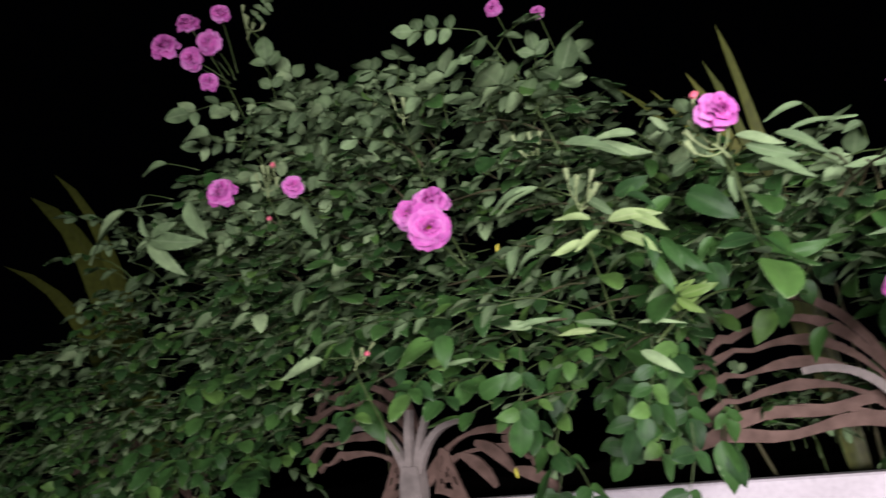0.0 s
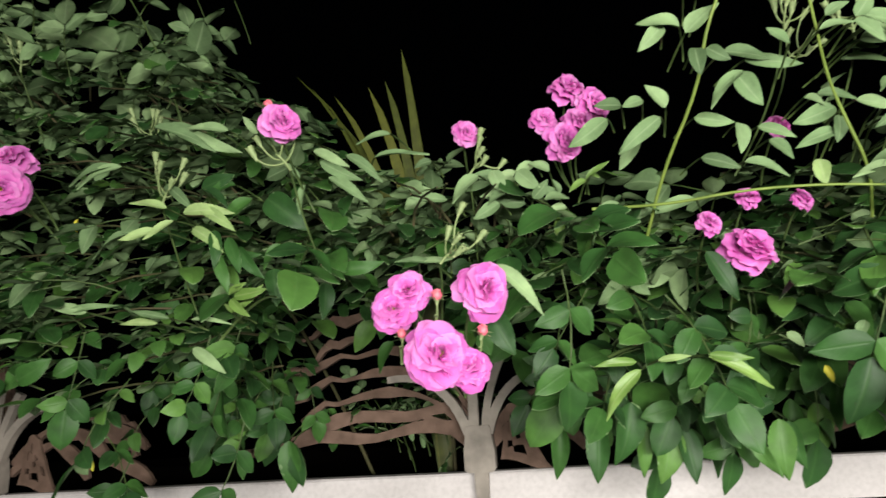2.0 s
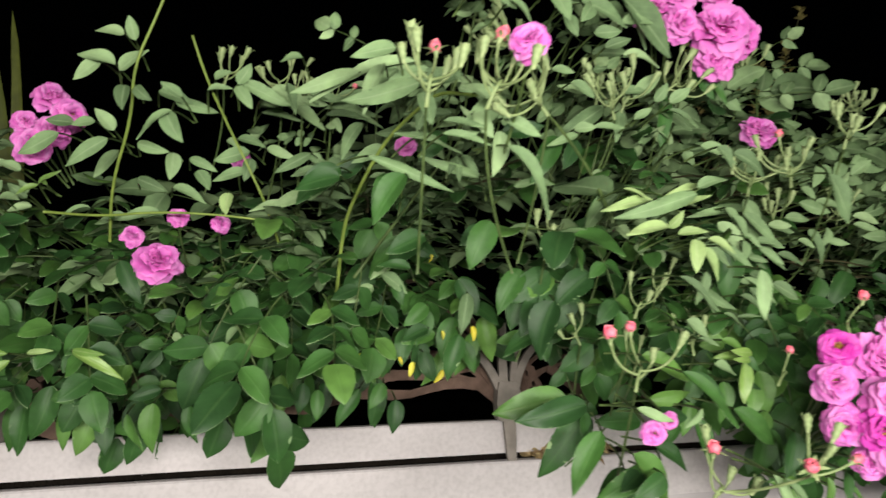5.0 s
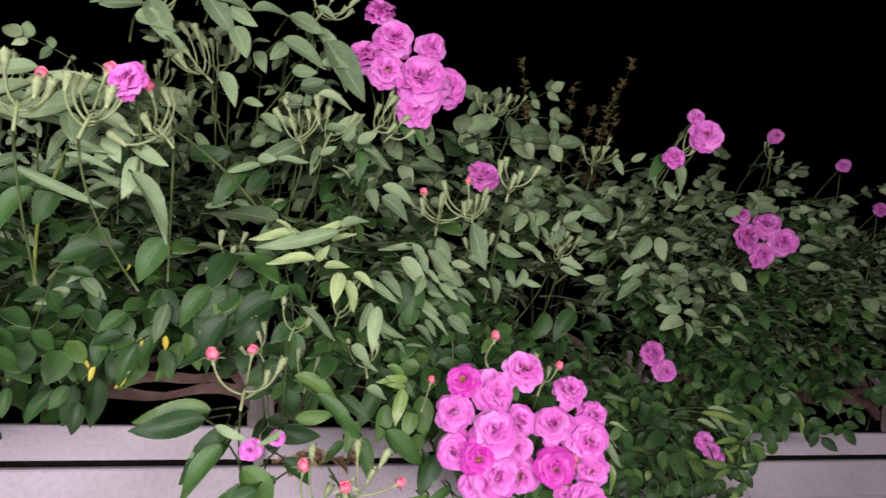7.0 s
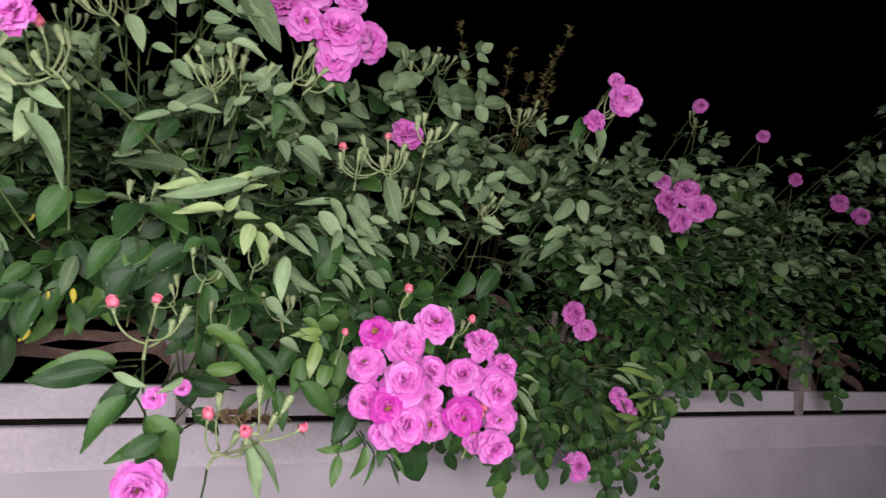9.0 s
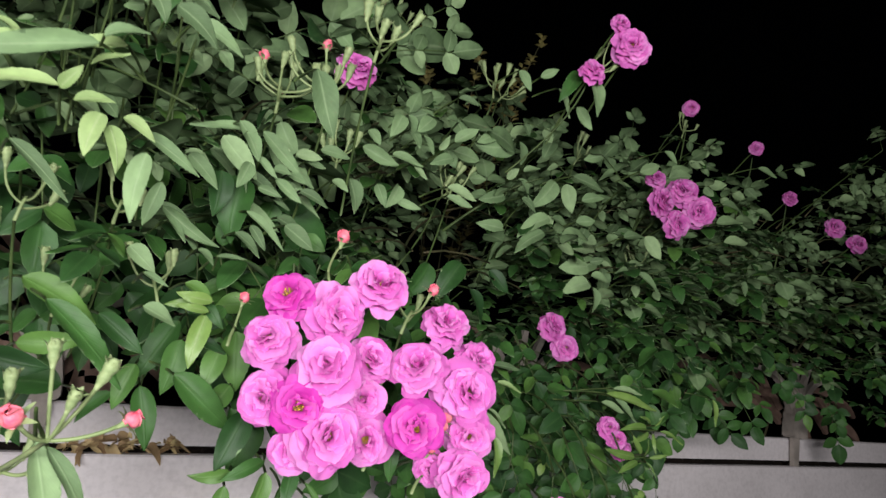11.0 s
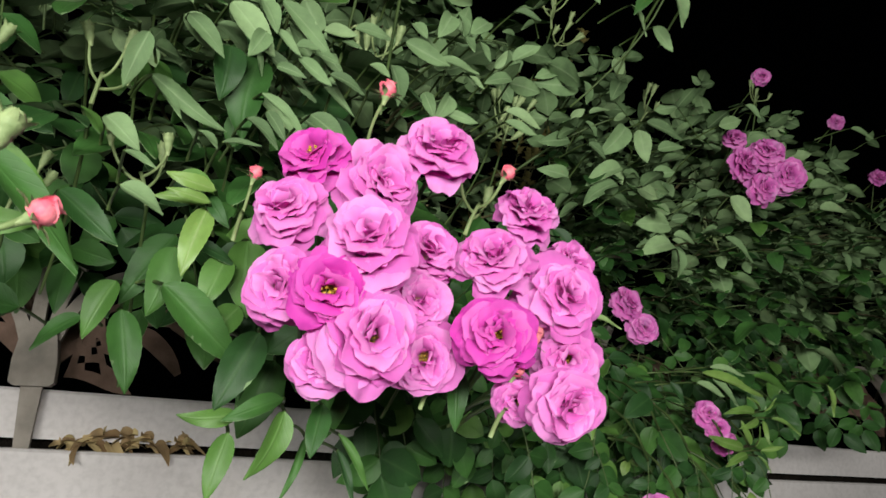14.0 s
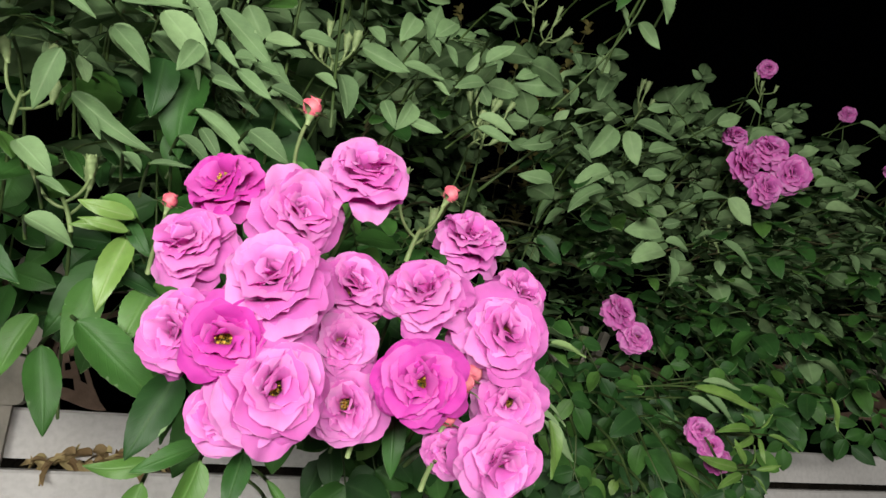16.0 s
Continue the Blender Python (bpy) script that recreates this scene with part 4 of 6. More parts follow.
hero_leaves([(-1.936, -0.3, 1.491, -0.014, -0.012, -0.021, 0.6),
             (-1.932, -0.35, 1.446, -0.111, -0.012, -0.063, 0.3),
             (-1.878, -0.3, 1.536, -0.066, -0.012, 0.0, 0.3),
             (-1.867, -0.35, 1.372, -0.042, -0.012, -0.022, 0.35),
             (-1.867, -0.35, 1.38, -0.012, -0.012, 0.039, 0.35),
             (-1.858, -0.35, 1.37, 0.063, -0.012, -0.071, 0.3),
             (-1.858, -0.35, 1.373, 0.106, -0.012, -0.034, 0.3),
             (-1.855, -0.35, 1.377, 0.063, -0.012, 0.009, 0.35),
             (-1.762, -0.3, 1.554, -0.072, -0.012, 0.023, 0.5),
             (-1.758, -0.35, 1.414, 0.026, -0.012, -0.068, 0.45),
             (-1.51, -0.35, 1.332, 0.019, -0.012, -0.05, 0.45),
             (-1.466, -0.39, 1.103, -0.068, -0.012, -0.013, 0.28),
             (-1.26, -0.36, 1.071, -0.043, -0.012, 0.0, 0.14)], "pale")
hero_leaves([(-1.205, -0.36, 1.096, 0.052, -0.012, 0.01, 0.15),
             (-1.182, -0.36, 1.095, -0.039, -0.012, 0.012, 0.3),
             (-1.174, -0.3, 1.195, -0.048, -0.012, -0.013, 0.28),
             (-1.172, -0.33, 1.266, -0.053, -0.012, -0.004, 0.22),
             (-1.157, -0.36, 1.257, -0.057, -0.012, -0.006, 0.2),
             (-1.147, -0.36, 1.255, -0.057, -0.012, -0.007, 0.22),
             (-1.114, -0.33, 1.309, 0.067, -0.012, -0.024, 0.25),
             (-1.102, -0.37, 1.292, 0.07, -0.012, -0.023, 0.2),
             (-1.095, -0.35, 1.228, 0.03, -0.012, -0.026, 0.3),
             (-1.086, -0.36, 1.081, -0.042, -0.012, 0.012, 0.18),
             (-1.07, -0.34, 1.05, 0.038, -0.012, -0.025, 0.28),
             (-1.069, -0.35, 1.289, 0.048, -0.012, -0.035, 0.25),
             (-1.061, -0.36, 1.078, 0.044, -0.012, -0.003, 0.12)], "pale")
hero_leaves([(-1.035, -0.35, 1.284, -0.045, -0.012, 0.016, 0.35),
             (-1.026, -0.35, 1.286, -0.045, -0.012, 0.014, 0.25),
             (-0.992, -0.35, 1.278, -0.013, -0.012, 0.018, 0.35),
             (-0.945, -0.35, 1.22, -0.013, -0.012, 0.021, 0.3),
             (-0.939, -0.35, 1.213, -0.005, -0.012, -0.032, 0.3),
             (-0.928, -0.35, 1.25, 0.039, -0.012, -0.023, 0.26),
             (-0.921, -0.35, 1.237, 0.041, -0.012, -0.03, 0.26),
             (-0.912, -0.35, 1.218, 0.043, -0.012, -0.029, 0.26),
             (-0.892, -0.35, 1.241, 0.041, -0.012, -0.029, 0.26),
             (-0.881, -0.27, 1.265, 0.063, -0.012, 0.004, 0.15),
             (-0.861, -0.27, 1.292, -0.039, -0.012, -0.005, 0.25),
             (-0.817, -0.36, 1.117, 0.031, -0.012, -0.003, 0.2),
             (-0.814, -0.27, 1.252, -0.017, -0.012, -0.006, 0.5)], "pale")
hero_leaves([(-0.806, -0.36, 1.114, -0.033, -0.012, 0.008, 0.2),
             (-0.798, -0.27, 1.203, -0.04, -0.012, 0.006, 0.3),
             (-0.786, -0.36, 1.118, 0.022, -0.012, 0.005, 0.35),
             (-0.758, -0.3, 1.218, -0.033, -0.012, -0.023, 0.5),
             (-0.742, -0.3, 1.222, 0.011, -0.012, -0.026, 0.6),
             (-0.739, -0.416, 1.095, 0.043, -0.012, -0.038, 0.25),
             (-0.737, -0.3, 1.184, -0.026, -0.012, -0.015, 0.5),
             (-0.735, -0.27, 1.227, -0.051, -0.012, -0.014, 0.4),
             (-0.73, -0.3, 1.196, -0.019, -0.012, -0.01, 0.6),
             (-0.716, -0.27, 1.206, -0.041, -0.012, -0.004, 0.4),
             (-0.716, -0.27, 1.226, -0.031, -0.012, -0.012, 0.5),
             (-0.715, -0.3, 1.218, 0.019, -0.012, -0.024, 0.6),
             (-0.71, -0.27, 1.189, -0.038, -0.012, 0.009, 0.45)], "pale")
hero_leaves([(-0.7, -0.3, 1.186, 0.017, -0.012, 0.012, 0.6),
             (-0.696, -0.27, 1.235, -0.025, -0.012, -0.015, 0.5),
             (-0.688, -0.3, 1.183, 0.023, -0.012, 0.002, 0.6),
             (-0.68, -0.27, 1.224, -0.018, -0.012, 0.011, 0.6),
             (-0.671, -0.27, 1.19, -0.018, -0.012, 0.015, 0.5),
             (-0.671, -0.27, 1.196, -0.003, -0.012, 0.014, 0.6),
             (-0.665, -0.27, 1.18, -0.022, -0.012, -0.005, 0.5),
             (-0.617, -0.33, 1.254, -0.037, -0.012, -0.027, 0.45),
             (-0.605, -0.25, 1.183, -0.037, -0.012, -0.013, 0.4),
             (-0.603, -0.24, 1.097, -0.036, -0.012, -0.024, 0.5),
             (-0.601, -0.33, 1.267, -0.025, -0.012, 0.0, 0.6),
             (-0.6, -0.24, 1.095, 0.014, -0.012, -0.017, 0.8),
             (-0.593, -0.24, 1.097, 0.03, -0.012, -0.006, 0.6)], "pale")
hero_leaves([(-0.579, -0.33, 1.27, -0.02, -0.012, -0.007, 0.7),
             (-0.578, -0.24, 1.101, -0.032, -0.012, 0.006, 0.5),
             (-0.575, -0.25, 1.258, -0.025, -0.012, -0.036, 0.4),
             (-0.564, -0.33, 1.249, -0.042, -0.012, -0.032, 0.35),
             (-0.564, -0.25, 1.176, -0.031, -0.012, -0.013, 0.35),
             (-0.56, -0.38, 1.323, -0.022, -0.012, -0.023, 0.5),
             (-0.557, -0.33, 1.259, -0.017, -0.012, 0.022, 0.7),
             (-0.544, -0.38, 1.319, -0.035, -0.012, 0.014, 0.55),
             (-0.539, -0.38, 1.313, 0.028, -0.012, 0.023, 0.6),
             (-0.536, -0.38, 1.356, -0.025, -0.012, 0.004, 0.6),
             (-0.533, -0.38, 1.295, -0.001, -0.012, -0.028, 0.6),
             (-0.53, -0.33, 1.244, 0.032, -0.012, -0.014, 0.4),
             (-0.529, -0.33, 1.201, 0.032, -0.012, -0.015, 0.4)], "pale")
hero_leaves([(-0.524, -0.38, 1.349, -0.005, -0.012, 0.023, 0.55),
             (-0.523, -0.25, 1.179, -0.049, -0.012, -0.009, 0.35),
             (-0.522, -0.38, 1.294, 0.013, -0.012, -0.017, 0.6),
             (-0.501, -0.36, 1.298, 0.037, -0.012, -0.015, 0.4),
             (-0.493, -0.36, 1.272, 0.014, -0.012, -0.034, 0.7),
             (-0.49, -0.33, 1.233, 0.002, -0.012, -0.031, 0.65),
             (-0.489, -0.33, 1.192, 0.038, -0.012, -0.013, 0.35),
             (-0.487, -0.36, 1.275, -0.041, -0.012, -0.026, 0.35),
             (-0.483, -0.36, 1.286, 0.046, -0.012, -0.015, 0.3),
             (-0.48, -0.34, 1.021, 0.009, -0.012, -0.013, 0.5),
             (-0.471, -0.33, 1.227, 0.03, -0.012, -0.015, 0.35),
             (-0.464, -0.42, 1.269, -0.017, -0.012, 0.012, 0.75),
             (-0.462, -0.33, 1.212, 0.016, -0.012, -0.022, 0.65)], "pale")
hero_leaves([(-0.437, -0.42, 1.278, 0.023, -0.012, 0.004, 0.4),
             (-0.43, -0.42, 1.291, 0.013, -0.012, 0.007, 0.7),
             (-0.427, -0.34, 1.248, 0.013, -0.012, -0.009, 0.5),
             (-0.415, -0.34, 1.25, 0.031, -0.012, -0.006, 0.4),
             (-0.412, -0.34, 1.026, -0.014, -0.012, -0.013, 0.5),
             (-0.407, -0.42, 1.283, 0.016, -0.012, -0.025, 0.5),
             (-0.406, -0.42, 1.286, 0.015, -0.012, 0.017, 0.65),
             (-0.404, -0.34, 1.21, -0.037, -0.012, -0.008, 0.4),
             (-0.403, -0.42, 1.288, 0.051, -0.012, -0.025, 0.3),
             (-0.402, -0.34, 1.234, -0.037, -0.012, -0.013, 0.5),
             (-0.4, -0.34, 1.225, -0.004, -0.012, -0.025, 0.6),
             (-0.391, -0.36, 1.285, 0.024, -0.012, -0.002, 0.5),
             (-0.388, -0.34, 1.283, 0.048, -0.012, -0.007, 0.22)], "pale")
hero_leaves([(-0.387, -0.38, 1.282, 0.032, -0.012, -0.001, 0.5),
             (-0.381, -0.34, 1.239, 0.029, -0.012, -0.013, 0.4),
             (-0.377, -0.38, 1.294, 0.044, -0.012, -0.014, 0.5),
             (-0.373, -0.38, 1.299, 0.031, -0.012, -0.019, 0.4),
             (-0.361, -0.38, 1.284, 0.05, -0.012, -0.026, 0.35),
             (-0.359, -0.34, 1.171, -0.04, -0.012, -0.004, 0.3),
             (-0.354, -0.42, 1.289, 0.012, -0.012, -0.032, 0.35),
             (-0.34, -0.38, 1.286, 0.028, -0.012, -0.009, 0.4),
             (-0.338, -0.42, 1.32, -0.021, -0.012, -0.004, 0.5),
             (-0.335, -0.34, 1.176, 0.046, -0.012, 0.0, 0.22),
             (-0.332, -0.38, 1.291, 0.012, -0.012, -0.012, 0.6),
             (-0.332, -0.34, 1.23, 0.01, -0.012, -0.01, 0.4),
             (-0.332, -0.3, 1.209, 0.038, -0.012, -0.001, 0.4)], "pale")
hero_leaves([(-0.331, -0.4, 1.289, 0.035, -0.012, -0.014, 0.35),
             (-0.331, -0.34, 1.185, -0.045, -0.012, -0.019, 0.35),
             (-0.331, -0.34, 1.233, -0.039, -0.012, -0.026, 0.3),
             (-0.327, -0.3, 1.236, 0.023, -0.012, -0.024, 0.6),
             (-0.325, -0.3, 1.195, -0.045, -0.012, -0.016, 0.4),
             (-0.325, -0.3, 1.195, 0.043, -0.012, -0.007, 0.25),
             (-0.322, -0.34, 1.214, -0.029, -0.012, -0.007, 0.4),
             (-0.313, -0.38, 1.276, 0.064, -0.012, 0.001, 0.22),
             (-0.312, -0.4, 1.261, 0.046, -0.012, 0.0, 0.25),
             (-0.311, -0.4, 1.249, 0.009, -0.012, -0.005, 0.8),
             (-0.309, -0.4, 1.281, -0.019, -0.012, 0.003, 0.8),
             (-0.302, -0.4, 1.257, 0.005, -0.012, -0.017, 0.5),
             (-0.301, -0.4, 1.281, 0.041, -0.012, 0.01, 0.3)], "pale")
hero_leaves([(-0.297, -0.34, 1.228, 0.037, -0.012, -0.004, 0.35),
             (-0.295, -0.38, 1.273, 0.048, -0.012, -0.009, 0.2),
             (-0.295, -0.34, 1.198, 0.012, -0.012, -0.016, 0.3),
             (-0.294, -0.34, 1.204, -0.04, -0.012, -0.02, 0.5),
             (-0.289, -0.34, 1.222, -0.037, -0.012, -0.02, 0.6),
             (-0.286, -0.4, 1.296, 0.047, -0.012, 0.0, 0.25),
             (-0.28, -0.52, 1.263, -0.062, -0.012, -0.025, 0.24),
             (-0.274, -0.55, 1.17, 0.077, -0.012, -0.032, 0.13),
             (-0.271, -0.38, 1.26, -0.029, -0.012, -0.036, 0.4),
             (-0.266, -0.34, 1.215, 0.043, -0.012, 0.006, 0.25),
             (-0.259, -0.34, 1.205, 0.02, -0.012, 0.003, 0.4),
             (-0.258, -0.54, 1.263, -0.026, -0.012, -0.045, 0.35),
             (-0.258, -0.35, 1.071, -0.03, -0.012, -0.02, 0.45)], "pale")
hero_leaves([(-0.253, -0.6, 1.252, -0.035, -0.012, -0.011, 0.4),
             (-0.247, -0.35, 1.086, 0.029, -0.012, -0.02, 0.5),
             (-0.243, -0.4, 1.221, -0.039, -0.012, -0.013, 0.5),
             (-0.234, -0.42, 1.268, -0.027, -0.012, -0.007, 0.3),
             (-0.232, -0.55, 1.188, 0.042, -0.012, -0.008, 0.13),
             (-0.231, -0.42, 1.285, -0.043, -0.012, -0.012, 0.25),
             (-0.231, -0.35, 1.101, -0.031, -0.012, -0.018, 0.4),
             (-0.23, -0.42, 1.313, -0.023, -0.012, -0.019, 0.6),
             (-0.229, -0.58, 1.22, 0.01, -0.012, -0.026, 0.6),
             (-0.227, -0.56, 1.238, -0.065, -0.012, -0.027, 0.27),
             (-0.225, -0.52, 1.276, -0.105, -0.012, -0.019, 0.16),
             (-0.221, -0.38, 1.197, -0.034, -0.012, -0.009, 0.3),
             (-0.217, -0.62, 1.17, 0.038, -0.012, -0.004, 0.2)], "pale")
hero_leaves([(-0.216, -0.62, 1.181, 0.032, -0.012, -0.005, 0.25),
             (-0.216, -0.36, 1.26, -0.029, -0.012, -0.015, 0.4),
             (-0.215, -0.54, 1.261, -0.054, -0.012, -0.029, 0.3),
             (-0.212, -0.4, 1.249, -0.04, -0.012, -0.011, 0.35),
             (-0.208, -0.6, 1.234, 0.01, -0.012, -0.011, 0.4),
             (-0.201, -0.53, 1.25, -0.03, -0.012, -0.041, 0.45),
             (-0.199, -0.5, 1.202, -0.044, -0.012, 0.007, 0.2),
             (-0.196, -0.36, 1.265, -0.035, -0.012, -0.006, 0.3),
             (-0.194, -0.45, 1.269, -0.042, -0.012, -0.028, 0.45),
             (-0.188, -0.61, 1.193, 0.012, -0.012, -0.022, 0.7),
             (-0.186, -0.5, 1.232, -0.049, -0.012, -0.006, 0.2),
             (-0.183, -0.5, 1.187, 0.002, -0.012, -0.027, 0.3),
             (-0.182, -0.6, 1.335, -0.034, -0.012, -0.01, 0.35)], "pale")
hero_leaves([(-0.182, -0.54, 1.256, -0.077, -0.012, -0.014, 0.25),
             (-0.182, -0.5, 1.184, -0.011, -0.012, -0.014, 0.4),
             (-0.179, -0.6, 1.316, 0.034, -0.012, -0.004, 0.55),
             (-0.177, -0.5, 1.188, 0.014, -0.012, -0.017, 0.4),
             (-0.173, -0.6, 1.329, -0.034, -0.012, -0.009, 0.6),
             (-0.172, -0.62, 1.2, -0.026, -0.012, 0.013, 0.5),
             (-0.168, -0.6, 1.333, 0.02, -0.012, -0.036, 0.6),
             (-0.166, -0.62, 1.185, 0.029, -0.012, -0.014, 0.42),
             (-0.164, -0.6, 1.18, -0.002, -0.012, -0.038, 0.45),
             (-0.163, -0.62, 1.161, 0.046, -0.012, -0.048, 0.28),
             (-0.163, -0.6, 1.208, -0.038, -0.012, -0.036, 0.45),
             (-0.161, -0.5, 1.165, -0.059, -0.012, 0.017, 0.18),
             (-0.157, -0.45, 1.239, -0.036, -0.012, -0.004, 0.3)], "pale")
hero_leaves([(-0.15, -0.6, 1.302, 0.019, -0.012, -0.018, 0.4),
             (-0.149, -0.45, 1.237, -0.018, -0.012, 0.018, 0.3),
             (-0.146, -0.36, 1.06, -0.01, -0.012, -0.046, 0.4),
             (-0.128, -0.45, 1.255, 0.026, -0.012, -0.037, 0.3),
             (-0.126, -0.55, 1.379, 0.031, -0.012, -0.04, 0.5),
             (-0.114, -0.55, 1.372, 0.035, -0.012, -0.006, 0.55),
             (-0.109, -0.45, 1.169, 0.027, -0.012, 0.007, 0.3),
             (-0.104, -0.5, 1.313, 0.022, -0.012, -0.031, 0.5),
             (-0.099, -0.55, 1.365, 0.026, -0.012, -0.019, 0.5),
             (-0.092, -0.55, 1.345, 0.015, -0.012, -0.033, 0.7),
             (-0.079, -0.42, 1.184, 0.021, -0.012, -0.004, 0.4),
             (-0.077, -0.5, 1.284, 0.019, -0.012, -0.005, 0.5),
             (-0.076, -0.55, 1.367, 0.035, -0.012, 0.004, 0.5)], "pale")
hero_leaves([(-0.073, -0.64, 0.946, 0.024, -0.012, -0.01, 0.3),
             (-0.073, -0.52, 1.344, 0.014, -0.012, 0.005, 0.8),
             (-0.067, -0.52, 1.335, 0.008, -0.012, -0.022, 0.7),
             (-0.057, -0.5, 1.27, 0.022, -0.012, -0.014, 0.5),
             (-0.056, -0.5, 1.219, 0.018, -0.012, 0.0, 0.6),
             (-0.053, -0.5, 1.213, -0.034, -0.012, -0.014, 0.25),
             (-0.04, -0.5, 1.364, 0.05, -0.012, -0.023, 0.4),
             (-0.037, -0.52, 1.348, -0.014, -0.012, -0.022, 0.8),
             (-0.036, -0.52, 1.383, 0.037, -0.012, -0.012, 0.6),
             (-0.035, -0.5, 1.221, 0.031, -0.012, 0.002, 0.3),
             (-0.027, -0.5, 1.327, 0.025, -0.012, -0.001, 0.6),
             (-0.019, -0.64, 0.943, -0.016, -0.012, -0.013, 0.3),
             (-0.016, -0.5, 1.311, 0.024, -0.012, 0.007, 0.5)], "pale")
hero_leaves([(-0.014, -0.46, 1.272, -0.039, -0.012, 0.012, 0.4),
             (-0.014, -0.46, 1.323, 0.047, -0.012, 0.0, 0.4),
             (-0.006, -0.6, 1.053, 0.035, -0.012, -0.025, 0.22),
             (-0.005, -0.46, 1.259, -0.06, -0.012, -0.041, 0.28),
             (-0.004, -0.5, 1.411, 0.02, -0.012, -0.013, 0.4),
             (0.004, -0.5, 1.304, 0.038, -0.012, -0.005, 0.4),
             (0.005, -0.5, 1.34, 0.031, -0.012, 0.004, 0.6),
             (0.009, -0.5, 1.37, 0.048, -0.012, -0.063, 0.45),
             (0.012, -0.5, 1.232, 0.014, -0.012, 0.009, 0.5),
             (0.014, -0.46, 1.255, -0.008, -0.012, -0.036, 0.35),
             (0.019, -0.46, 1.277, 0.025, -0.012, 0.004, 0.5),
             (0.028, -0.58, 1.132, -0.077, -0.012, -0.026, 0.2),
             (0.03, -0.58, 1.138, 0.021, -0.012, 0.012, 0.5)], "pale")
hero_leaves([(0.033, -0.46, 1.272, 0.029, -0.012, 0.028, 0.45),
             (0.037, -0.5, 1.253, 0.011, -0.012, 0.015, 0.6),
             (0.047, -0.5, 1.209, -0.019, -0.012, 0.012, 0.4),
             (0.049, -0.46, 1.267, 0.055, -0.012, -0.026, 0.32),
             (0.054, -0.58, 1.178, 0.011, -0.012, -0.017, 0.6),
             (0.054, -0.5, 1.252, 0.018, -0.012, 0.013, 0.6),
             (0.063, -0.55, 1.088, 0.037, -0.012, -0.02, 0.25),
             (0.064, -0.48, 1.252, 0.031, -0.012, -0.016, 0.25),
             (0.065, -0.48, 1.019, 0.019, -0.012, -0.015, 0.65),
             (0.066, -0.61, 1.057, -0.007, -0.012, -0.041, 0.34),
             (0.07, -0.58, 1.173, 0.029, -0.012, -0.018, 0.5),
             (0.078, -0.48, 1.0, 0.016, -0.012, -0.005, 0.3),
             (0.084, -0.47, 1.056, 0.041, -0.012, -0.031, 0.22)], "pale")
hero_leaves([(0.086, -0.5, 1.205, 0.039, -0.012, -0.014, 0.4),
             (0.089, -0.47, 1.048, 0.016, -0.012, -0.017, 0.3),
             (0.098, -0.47, 1.104, 0.025, -0.012, -0.024, 0.4),
             (0.116, -0.47, 1.026, 0.013, -0.012, -0.01, 0.5),
             (0.123, -0.46, 1.128, 0.03, -0.012, -0.031, 0.5),
             (0.131, -0.47, 1.022, 0.02, -0.012, 0.002, 0.2),
             (0.142, -0.46, 1.136, 0.013, -0.012, -0.022, 0.55),
             (0.144, -0.46, 1.046, 0.022, -0.012, -0.014, 0.4),
             (0.146, -0.44, 1.133, 0.0, -0.012, -0.045, 0.15),
             (0.147, -0.47, 1.106, -0.008, -0.012, -0.024, 0.5),
             (0.151, -0.46, 1.066, 0.036, -0.012, -0.023, 0.2),
             (0.153, -0.44, 1.145, -0.055, -0.012, -0.003, 0.2),
             (0.154, -0.46, 1.116, 0.016, -0.012, -0.016, 0.3)], "pale")
hero_leaves([(0.156, -0.46, 1.054, 0.012, -0.012, -0.017, 0.4),
             (0.156, -0.46, 1.14, 0.036, -0.012, -0.034, 0.3),
             (0.158, -0.46, 1.089, 0.016, -0.012, -0.006, 0.4),
             (0.161, -0.44, 1.142, 0.049, -0.012, -0.036, 0.32),
             (0.165, -0.44, 1.135, 0.047, -0.012, -0.062, 0.15),
             (0.169, -0.46, 1.108, 0.012, -0.012, -0.003, 0.8),
             (0.17, -0.58, 1.154, 0.015, -0.012, -0.046, 0.45),
             (0.172, -0.46, 1.099, 0.021, -0.012, -0.019, 0.35),
             (0.182, -0.46, 1.106, 0.014, -0.012, -0.005, 0.6),
             (0.185, -0.46, 1.059, 0.024, -0.012, -0.017, 0.55),
             (0.187, -0.46, 1.126, 0.02, -0.012, -0.003, 0.5),
             (0.195, -0.46, 1.093, 0.023, -0.012, -0.009, 0.4),
             (0.195, -0.46, 1.12, 0.015, -0.012, -0.001, 0.5)], "pale")
hero_leaves([(0.209, -0.46, 1.135, 0.024, -0.012, -0.002, 0.5),
             (0.223, -0.46, 1.109, 0.012, -0.012, -0.008, 0.6),
             (0.239, -0.46, 1.113, 0.01, -0.012, -0.029, 0.55),
             (0.261, -0.42, 1.162, 0.034, -0.012, -0.017, 0.4),
             (0.266, -0.42, 1.181, 0.009, -0.012, -0.015, 0.6),
             (0.287, -0.4, 1.132, 0.006, -0.012, -0.022, 0.5),
             (0.301, -0.4, 1.169, 0.031, -0.012, -0.008, 0.4),
             (0.308, -0.4, 1.119, 0.025, -0.012, -0.008, 0.35),
             (0.308, -0.4, 1.214, -0.012, -0.012, -0.027, 0.7),
             (0.311, -0.4, 1.135, -0.009, -0.012, -0.025, 0.6),
             (0.315, -0.4, 1.216, 0.008, -0.012, -0.021, 0.7),
             (0.319, -0.4, 1.201, 0.01, -0.012, -0.02, 0.6),
             (0.322, -0.4, 1.161, 0.016, -0.012, -0.014, 0.4)], "pale")
